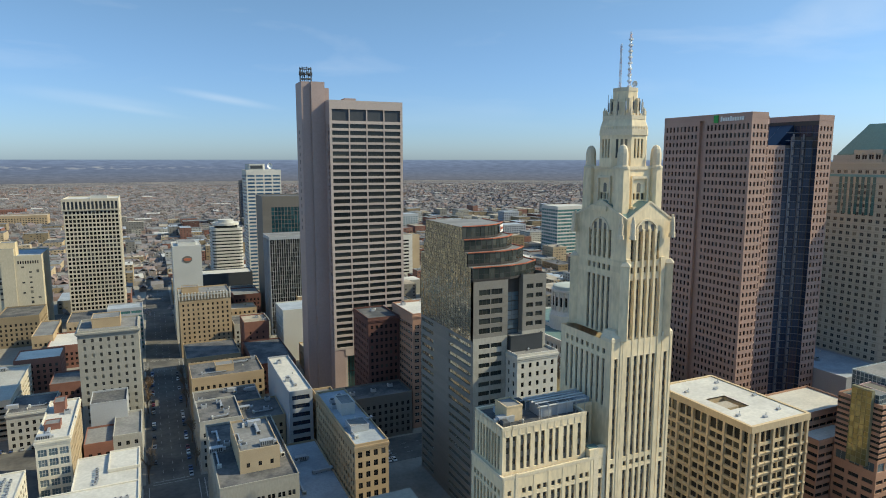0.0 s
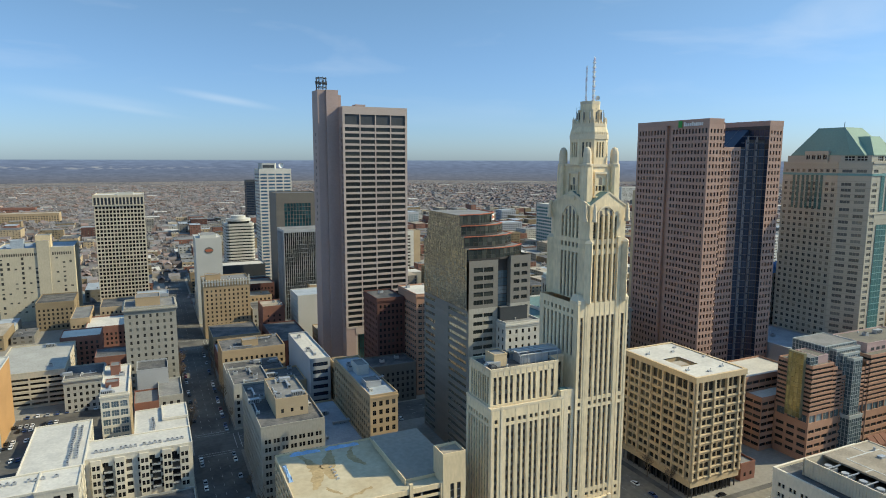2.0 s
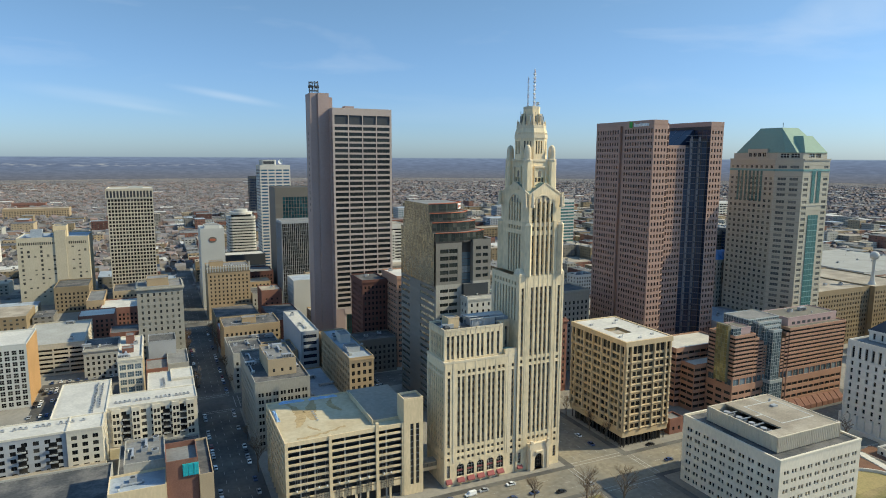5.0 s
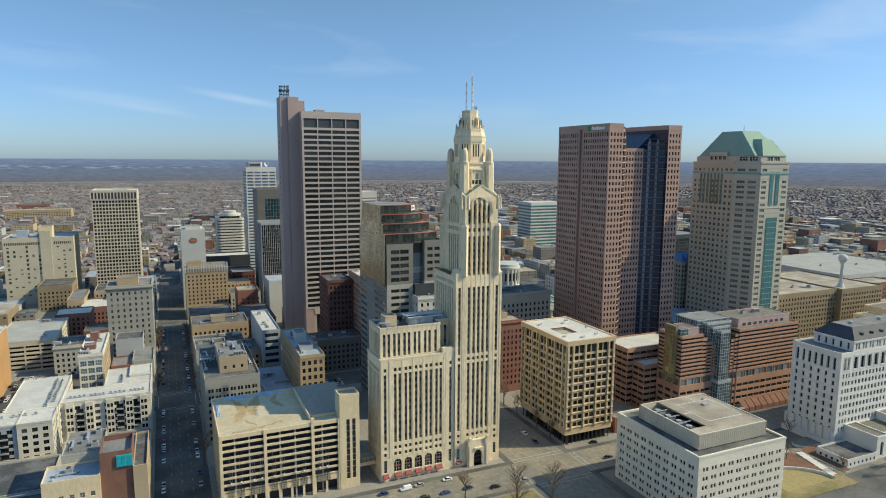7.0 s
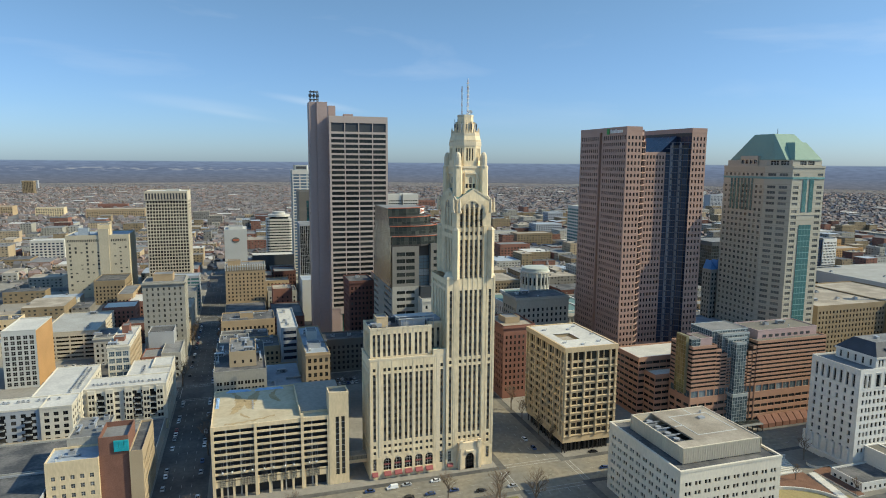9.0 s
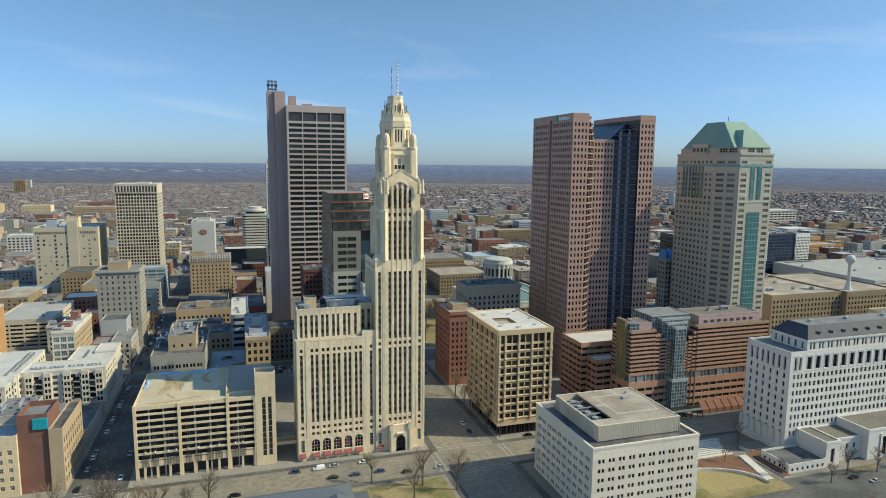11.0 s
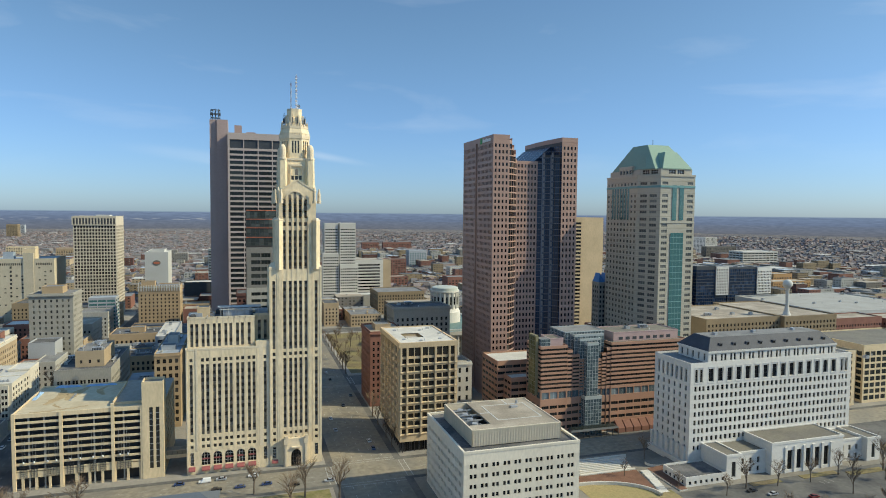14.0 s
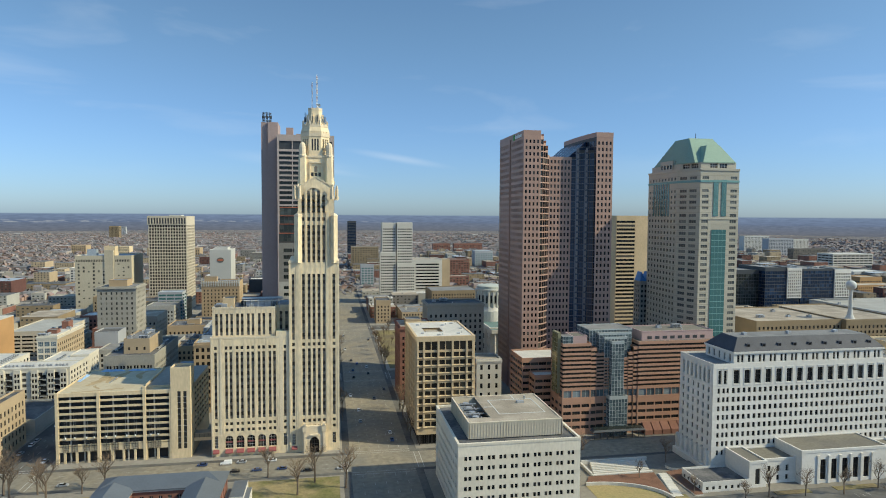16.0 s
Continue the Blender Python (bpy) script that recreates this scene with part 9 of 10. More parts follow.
tyre_black = M("tyre_rubber", (0.02, 0.02, 0.02), 0.9, 0.1, 0.5, 3, 0.0)
CARS = [car_template(*c) for c in (
    ("white", "white saloon car parked on the street", (0.75, 0.75, 0.74)),
    ("black", "black saloon car parked on the street", (0.015, 0.015, 0.018)),
    ("silver", "silver grey saloon car parked on the street", (0.35, 0.36, 0.37)),
    ("red", "dark red saloon car parked on the street", (0.16, 0.015, 0.018)),
    ("blue", "dark blue saloon car parked on the street", (0.03, 0.06, 0.16)))]
VAN = car_template("van_white", "white panel van parked at the kerb", (0.78, 0.78, 0.77), True)
ZC = G - 0.1
rng = random.Random(11)
spots = []
for y in np.arange(150, 284, 6.2):
    spots += [(-4.4, y, 0), (11.4, y, 180)]
for y in np.arange(314, 486, 6.4):
    spots += [(-4.4, y, 0), (11.4, y, 180)]
spots = [s for s in spots if rng.random() < 0.5]
for y in np.arange(158, 480, 11):
    if rng.random() < 0.5:
        spots.append((rng.choice((159, 163, 167, 174, 178, 182)), y + rng.random() * 4, rng.choice((0, 180))))
for x in (84, 100, 112, 121, 133, 150, 60, 200, 236, 262, 30):
    spots.append((x + rng.random() * 3, rng.choice((125.5, 129.5)) if x != 84 else 139.5, rng.choice((90, -90))))
spots += [(330.1, 62.5, 90), (336.4, 57.1, 90), (352.0, 50.0, -90), (104.0, 140.6, 90), (118.0, 140.4, 90), (206, 146.5, 88)]
for x in range(8):
    spots.append((-92 + x * 5, 378 + rng.random(), 0))
for x in range(9):
    for y in (318, 336, 342.5, 358, 364.5):
        if rng.random() < 0.72 and x < 8:
            spots.append((-96.5 + x * 2.9, y, 0))
for k in range(14):
    spots.append((88 + 2.9 * (k % 7), 290 + 8 * (k // 7) - 3, 0))
first = set()
for i, (x, y, a) in enumerate(spots):
    c = rng.choices(CARS, (4, 4, 4, 1, 2))[0]
    z = G + 0.05 if (x < -8.5 or 15.5 < x < 151.8) and not 120 < y < 144 else ZC
    m = pose(x, y, z, 0, 0, a)
    if c not in first:
        first.add(c)
        c.matrix_basis = m
    else:
        copy_thing(c, m)
VAN.matrix_basis = pose(97.0, 139.8, ZC, 0, 0, 92)


# ---- bare winter trees ----
def bare_tree(seed, h):
    rng = random.Random(seed)
    T = thing("tree", "bare deciduous winter tree with fine brown twigs", "tree")
    tm, cm = Mesh(), Mesh()

    def grow_limb(p, d, l, r, lev):
        q = p + d * l
        (tm if lev < 2 else cm).tube(p, q, r, bark if lev < 3 else twig, 5 if lev < 2 else 3, r * 0.6)
        if lev == 4:
            return
        n = (5, 5, 4, 4)[lev]
        for k in range(n):
            t = 0.45 + 0.55 * (k + rng.random()) / n
            az = rng.random() * 6.283
            side = Vector((math.cos(az), math.sin(az), 0.25 + 0.5 * rng.random()))
            nd = (d * (0.75 if lev else 0.9) + side * (0.75 if lev else 0.6)).normalized()
            grow_limb(p + d * (l * t), nd, l * (0.50 + 0.25 * rng.random()), r * 0.5, lev + 1)
    grow_limb(Vector((0, 0, 0)), Vector((0.03, 0.02, 1)).normalized(), h * 0.45, h * 0.022, 0)
    part("trunk", tm, T)
    part("crown", cm, T)
    return T


TREES = [bare_tree(s, h) for s, h in ((1, 19.0), (2, 16.0), (3, 12.5))]
tree_at = [(118, 121), (139, 112), (152.5, 104), (132, 100), (24, 118), (16, 112), (32, 106), (10, 120), (42, 116), (4, 108), (-6, 116), (-18, 112), (50, 119)]
tree_at += [(262, 111), (284, 92), (306, 108), (330, 66), (346, 64), (364, 63), (388, 62), (410, 64), (300, 74), (316, 62)]
tree_at += [(x, y) for x in range(440, 640, 13) for y in (60, 68)] + [(x, 28) for x in range(356, 560, 11)] + [(336, 30), (322, 33), (308, 35), (372, 48), (384, 66), (400, 55), (424, 52)]
tree_at += [(14.0, y) for y in (200, 238, 322, 352, 405, 430, 452)] + [(-7.2, y) for y in (312, 405, 425, 442, 470)]
tree_at += [(188.0, y) for y in (160, 174, 196, 212, 318, 334, 350, 366, 384, 402, 420, 440, 460)] + [(153.0, y) for y in (196, 214, 318, 336, 356, 376, 398)]
tree_at += [(196 + 62 * rng.random(), 322 + 155 * rng.random()) for k in range(26)]
rng = random.Random(5)
used = set()
for x, y in tree_at:
    t = rng.choice(TREES[:2] if y < 125 else TREES)
    sc = (0.85 if x < 250 else 0.6) + 0.3 * rng.random() if y < 125 else 0.8 + 0.35 * rng.random()
    m = pose(x, y, G, 0, 0, rng.random() * 360) @ Matrix.Diagonal((sc, sc, sc, 1))
    if t not in used:
        used.add(t)
        t.matrix_basis = m
    else:
        copy_thing(t, m)


# ---- roof plant ----
def unit_template(kind):
    T = thing("roof_unit", ("grey metal roof ventilation unit with fan", "boxy galvanised air handler on the roof", "small pale roof vent with cowl")[kind], "roof unit", group="roof plant")
    mb = Mesh()
    if kind == 0:
        mb.box(-1.3, 1.3, -1.1, 1.1, 0.0, 1.7, metal_grey)
        part("casing", mb, T)
        mb = Mesh()
        mb.tube((0, 0, 1.7), (0, 0, 2.0), 0.85, metal_dark, 12)
        part("fan", mb, T)
    elif kind == 1:
        mb.box(-2.6, 2.6, -1.2, 1.2, 0.25, 2.2, metal_grey)
        mb.box(2.6, 3.6, -0.7, 0.7, 0.6, 1.6, metal_grey)
        part("casing", mb, T)
        mb = Mesh()
        for k in range(6):
            mb.box(-2.4 + k * 0.8, -1.9 + k * 0.8, -1.25, -1.18, 0.5, 1.9, metal_dark)
        part("louvre", mb, T)
        mb = Mesh()
        mb.box(-2.4, 2.4, -1.0, 1.0, 0.0, 0.3, metal_dark)
        part("curb", mb, T)
    else:
        mb.tube((0, 0, 0), (0, 0, 0.9), 0.28, paint_pale, 8)
        part("pipe", mb, T)
        mb = Mesh()
        mb.tube((0, 0, 0.9), (0, 0, 1.2), 0.5, paint_pale, 8, 0.15)
        part("cowl", mb, T)
    return T


UNITS = [unit_template(k) for k in range(3)]
rng = random.Random(21)
placed = [0, 0, 0]
ROOFS = [(-48, -35, 296, 340, 33.2, 5), (-72, -54, 380, 402, 17.5, 5), (-110, -76, 400, 460, 19, 3), (-37, -11, 383, 405, 56.5, 6), (-145, -93, 650, 686, 65.5, 10), (17, 53, 514, 538, 46, 6), (60, 76, 484, 503, 27, 4),
         (18, 54, 374, 400, 25, 8), (58, 67, 306, 360, 34.5, 6), (68, 78, 226, 280, 39.2, 9), (26, 38, 234, 260, 41, 8), (18, 24, 226, 280, 33, 4), (46, 64, 228, 285, 15, 6), (17, 35, 316, 342, 22, 8), (38, 55, 314, 338, 20, 7),
         (18, 48, 347, 368, 18, 8), (86, 120, 314, 330, 22, 6), (111, 126, 340, 364, 58, 4), (130, 146, 320, 348, 63, 5), (133, 150, 216, 248, 69, 8), (192, 210, 234, 260, 44.5, 6), (258, 266, 190, 220, 26, 6), (92, 117, 155, 168, 70, 10),
         (-40, -27, 168, 188, 27, 7), (-44, -22, 153, 164, 23.5, 4), (445, 505, 230, 285, 43, 9), (335, 366, 210, 258, 33, 5),
         (320, 356, 157, 172, 52.4, 7), (706, 855, 356, 480, 20.0, 26), (436, 498, 95, 128, 38, 10), (215, 250, 265, 283, 54.6, 5), (647, 671, 494, 536, 57.4, 4), (695, 733, 494, 536, 55.2, 6)]
for x0, x1, y0, y1, z, n in ROOFS:
    for k in range(math.ceil(n * 0.5)):
        t = rng.choices((0, 1, 2), (5, 2, 3))[0]
        m = pose(x0 + (x1 - x0) * rng.random(), y0 + (y1 - y0) * rng.random(), z - 0.03, 0, 0, rng.choice((0, 90, 0, 180)))
        if placed[t] == 0:
            UNITS[t].matrix_basis = m
        else:
            copy_thing(UNITS[t], m)
        placed[t] += 1
# ducts and pipe runs on the older roofs
DUCTS = [(26.5, 240, 41.0, 9, 90), (29, 256, 41.0, 7, 0), (34, 246, 41.0, 11, 90), (18.5, 240, 33.0, 14, 90), (20.5, 262, 33.0, 12, 90), (42, 240, 33.0, 16, 90), (40.8, 262, 33.0, 10, 90), (50, 240, 15.0, 12, 90), (57, 256, 15.0, 9, 0), (69, 230, 39.2, 12, 90), (73, 246, 39.2, 8, 0),
         (76, 268, 39.2, 10, 90), (62, 312, 34.5, 16, 90), (22, 318, 22.0, 8, 0), (28, 330, 22.0, 9, 90), (42, 322, 20.0, 10, 0), (24, 352, 18.0, 12, 0), (38, 360, 18.0, 8, 90), (22, 380, 25.0, 14, 0), (40, 394, 25.0, 10, 0), (-44, 300, 33.2, 12, 90), (-64, 386, 17.5, 8, 0), (-38, 172, 27.0, 9, 90), (-33, 180, 27.0, 8, 90), (-42, 157, 23.5, 8, 0)]
for k, (x, y, z, L, turn) in enumerate(DUCTS):
    D = thing("roof_duct", "galvanised duct run on low feet across a flat roof", "roof duct", group="roof ducts")
    mb = Mesh()
    w = 0.5 + 0.25 * (k % 3)
    mb.box(0, L, -w / 2, w / 2, 0.35, 0.35 + w, metal_grey, bottom=True)
    mb.box(L - w, L, -w / 2, w / 2 + 1.6, 0.351, 0.349 + w, metal_grey, bottom=True)
    mb.box(0, 0.9, -0.8, 0.8, 0.05, 1.5, paint_pale if k % 2 else metal_grey)
    part("duct", mb, D)
    mb = Mesh()
    for q in np.arange(1.5, L, 2.2):
        mb.box(q, q + 0.15, -w / 2, w / 2, 0.0, 0.35, metal_dark)
    part("feet", mb, D)
    D.matrix_basis = pose(x, y, z, 0, 0, turn)
# rows of small air units along the apartment roofs
def small_unit():
    T = thing("roof_unit", "small grey air unit in a row on white roof", "roof unit", group="apartment roof units")
    mb = Mesh()
    mb.box(-0.75, 0.75, -0.5, 0.5, 0.12, 1.0, metal_grey)
    part("casing", mb, T)
    mb = Mesh()
    mb.tube((0, 0, 1.0), (0, 0, 1.12), 0.42, metal_dark, 10)
    part("fan_guard", mb, T)
    mb = Mesh()
    mb.box(-0.6, 0.6, -0.45, 0.45, 0.0, 0.12, metal_dark)
    part("curb", mb, T)
    return T


row_unit = small_unit()
spots = [(x + g * 9.4, y, 22.8) for g in range(4) for x in (-47.6, -45.6, -43.6, -41.6) for y in (251.5,)] + [(x, y, 22.7) for x in np.arange(-118, -60, 2.3) if int(x) % 9 > 1 for y in (234.5,)]
spots += [(-57.5, y, 22.8) for y in np.arange(244, 286, 2.2)] + [(-55.0, y, 22.8) for y in np.arange(250, 284, 2.6)] + [(-25.0, y, 22.8) for y in np.arange(268, 282, 2.0)]
row_unit.matrix_basis = pose(*spots[0])
for k, q in enumerate(spots[1:]):
    copy_thing(row_unit, pose(q[0] + 0.2 * math.sin(k * 7.1), q[1] + 0.25 * math.sin(k * 3.7), q[2], 0, 0, 90 if q[0] in (-57.5, -55.0) else 0))
# penthouses and tanks on larger roofs
for x0, x1, y0, y1, z0, z1, mt in ((-32, -18, 388, 402, 56.5, 61.5, brick_tan), (-44.5, -40, 326, 334, 33.2, 38, brick_red), (-46, -40, 306, 312, 33.2, 35.5, brick_red), (30, 40, 380, 388, 25, 29, brick_tan), (70, 76, 255, 266, 39.2, 44.0, paint_pale),
                                   (68.5, 76, 236, 244, 39.2, 41.6, metal_grey), (-118, -106, 645, 660, 65.5, 77.0, concrete_beige), (-138, -128, 648, 656, 65.5, 73, roof_blue), (-48, -34, 660, 676, 112.8, 114.6, paint_pale), (20, 34, 570, 590, 76.5, 79, paint_pale),
                                   (93.5, 99, 157, 164, 70, 74.5, concrete_tan), (105, 117, 156, 162.5, 69.9, 73.0, metal_grey), (132.5, 148, 220, 236, 69, 75.5, metal_dark), (195, 205, 240, 252, 44.5, 48, brick_buff), (19, 31, 516, 524, 46, 51, brick_tan)):
    P = thing("roof_penthouse", "boxy roof penthouse on a building top", "penthouse", ((x0 + x1) / 2, (y0 + y1) / 2, z0))
    mb = Mesh()
    mb.box(x0, x1, y0, y1, z0, z1, mt, roof_grey if mt is not roof_blue else None)
    part("casing", mb, P)
    mb = Mesh()
    ring(mb, poly_rect(x0, x1, y0, y1), z1 - 0.05, z1 + 0.4, 0.1, 0.25, mt)
    part("rim", mb, P)
# steel pipe rack over the cooling plant on the deco wing
F = thing("pipe_rack", "galvanised pipe rack over cooling plant on the wing roof", "pipe rack", (112, 160, 70))
for x in np.arange(104, 122, 3.4):
    for y in (155.4, 163.0):
        mb = Mesh()
        mb.tube((x, y, 69.9), (x, y, 74.2), 0.13, metal_grey, 5)
        part("post", mb, F)
    mb = Mesh()
    mb.tube((x, 155.2, 74.2), (x, 163.2, 74.2), 0.12, metal_grey, 5)
    part("beam", mb, F)
for k, (y, z, r) in enumerate(((155.6, 73.6, 0.28), (156.6, 74.5, 0.22), (158.2, 74.5, 0.34), (160.0, 74.5, 0.26), (161.8, 74.4, 0.3), (163.0, 73.4, 0.2))):
    mb = Mesh()
    mb.tube((103.4 - 0.3 * k, y, z), (121.4 + 0.25 * k, y, z), r, metal_grey if k % 2 else paint_pale, 8)
    part("pipe", mb, F)
# low bulkheads and a blue-sheeted corner beside it
for x0, x1, y0, y1, z1, mt in ((119.8, 125.6, 159.2, 166.5, 72.4, roof_blue), (90.6, 93.0, 154.0, 160.0, 71.8, roof_dark), (101.5, 104.5, 164.5, 168.0, 72.6, metal_dark), (113.0, 118.5, 164.6, 168.4, 71.9, roof_blue)):
    P = thing("roof_bulkhead", "low sheeted bulkhead among plant on the wing roof", "roof bulkhead", ((x0 + x1) / 2, (y0 + y1) / 2, 69.9))
    mb = Mesh()
    mb.loft([[(*p, 69.9) for p in poly_rect(x0, x1, y0, y1)], [(*p, z1 - 0.4) for p in poly_rect(x0, x1, y0, y1)], [(*p, z1) for p in poly_rect(x0 + 0.4, x1 - 0.4, y0 + 0.4, y1 - 0.4)]], mt)
    part("casing", mb, P)

for x0, x1, y0, y1, hh, mt, rf in ((40, 64, 604, 640, 19, brick_red, roof_tan), (66, 90, 600, 634, 24, brick_dark, roof_grey), (42, 60, 645, 668, 16, brick_tan, roof_white), (64, 92, 640, 668, 20, stone_warm, roof_dark), (17, 36, 606, 640, 18, stone_grey, roof_grey), (56, 84, 515, 545, 18, stone_grey, roof_dark), (17, 54, 408, 440, 12, brick_red, roof_blue), (17, 52, 446, 486, 15, brick_tan, roof_dark), (56, 82, 408, 466, 17, brick_dark, roof_dark),
                                   (-40, -10, 414, 440, 14, brick_tan, roof_grey), (-36, -10, 446, 484, 22, stone_warm, roof_tan), (-72, -42, 520, 560, 14, brick_red, roof_white), (-38, -11, 516, 544, 22, stone_grey, roof_grey), (-64, -12, 566, 606, 20, brick_buff, roof_dark), (-84, -70, 540, 590, 18, brick_tan, roof_grey)):
    B("commercial_building", "older %s street building with flat roof" % {"red_brick": "red brick", "dark_brick": "dark brick", "tan_brick": "tan brick", "warm_grey_stone": "warm grey stone", "grey_limestone": "grey stone", "buff_brick": "buff brick"}[mt.name], x0, x1, y0, y1, hh, mt, st_old, rf, cap=4)


# ---- the wider city ----
def bulk(name, label, verts, faces, mats, idx):
    """Many small shapes as one object, from arrays of quads or triangles."""
    me = bpy.data.meshes.new(name)
    k = faces.shape[1]
    me.vertices.add(len(verts))
    me.vertices.foreach_set("co", verts.astype(np.float32).ravel())
    me.loops.add(faces.size)
    me.loops.foreach_set("vertex_index", faces.astype(np.int32).ravel())
    me.polygons.add(len(faces))
    me.polygons.foreach_set("loop_start", np.arange(0, faces.size, k, dtype=np.int32))
    me.polygons.foreach_set("loop_total", np.full(len(faces), k, dtype=np.int32))
    for m in mats:
        me.materials.append(m)
    me.polygons.foreach_set("material_index", idx.astype(np.int32))
    me.polygons.foreach_set("use_smooth", np.zeros(len(faces), bool))
    me.update(calc_edges=True)
    ob = new(name, me)
    return tagged(ob, label, kind="stuff")


def heights(x, y):
    return np.full(x.shape, G - 0.15)


rs = np.random.RandomState(8)
KEEP = []  # ground taken by the buildings above
for o in list(scene.objects):
    if o.parent is None and o.type == "EMPTY" and o.children and o.get("category") not in ("car", "tree", "roof unit", "penthouse"):
        xs_, ys_ = [], []
        for c in o.children:
            if c.type == "MESH" and c.name.startswith(("roof", "wall", "parapet")):
                for v in c.bound_box:
                    xs_.append(v[0])
                    ys_.append(v[1])
        if xs_:
            KEEP.append((min(xs_) - 3, max(xs_) + 3, min(ys_) - 3, max(ys_) + 3))
KEEP += [(-98, -50, 300, 377), (188, 264, 312, 490), (255, 345, 340, 460), (380, 440, 130, 250), (255, 340, 120, 300)]


def free(x0, x1, y0, y1):
    return all(x1 < a or x0 > b or y1 < c or y0 > d for a, b, c, d in KEEP)


LOTS = []


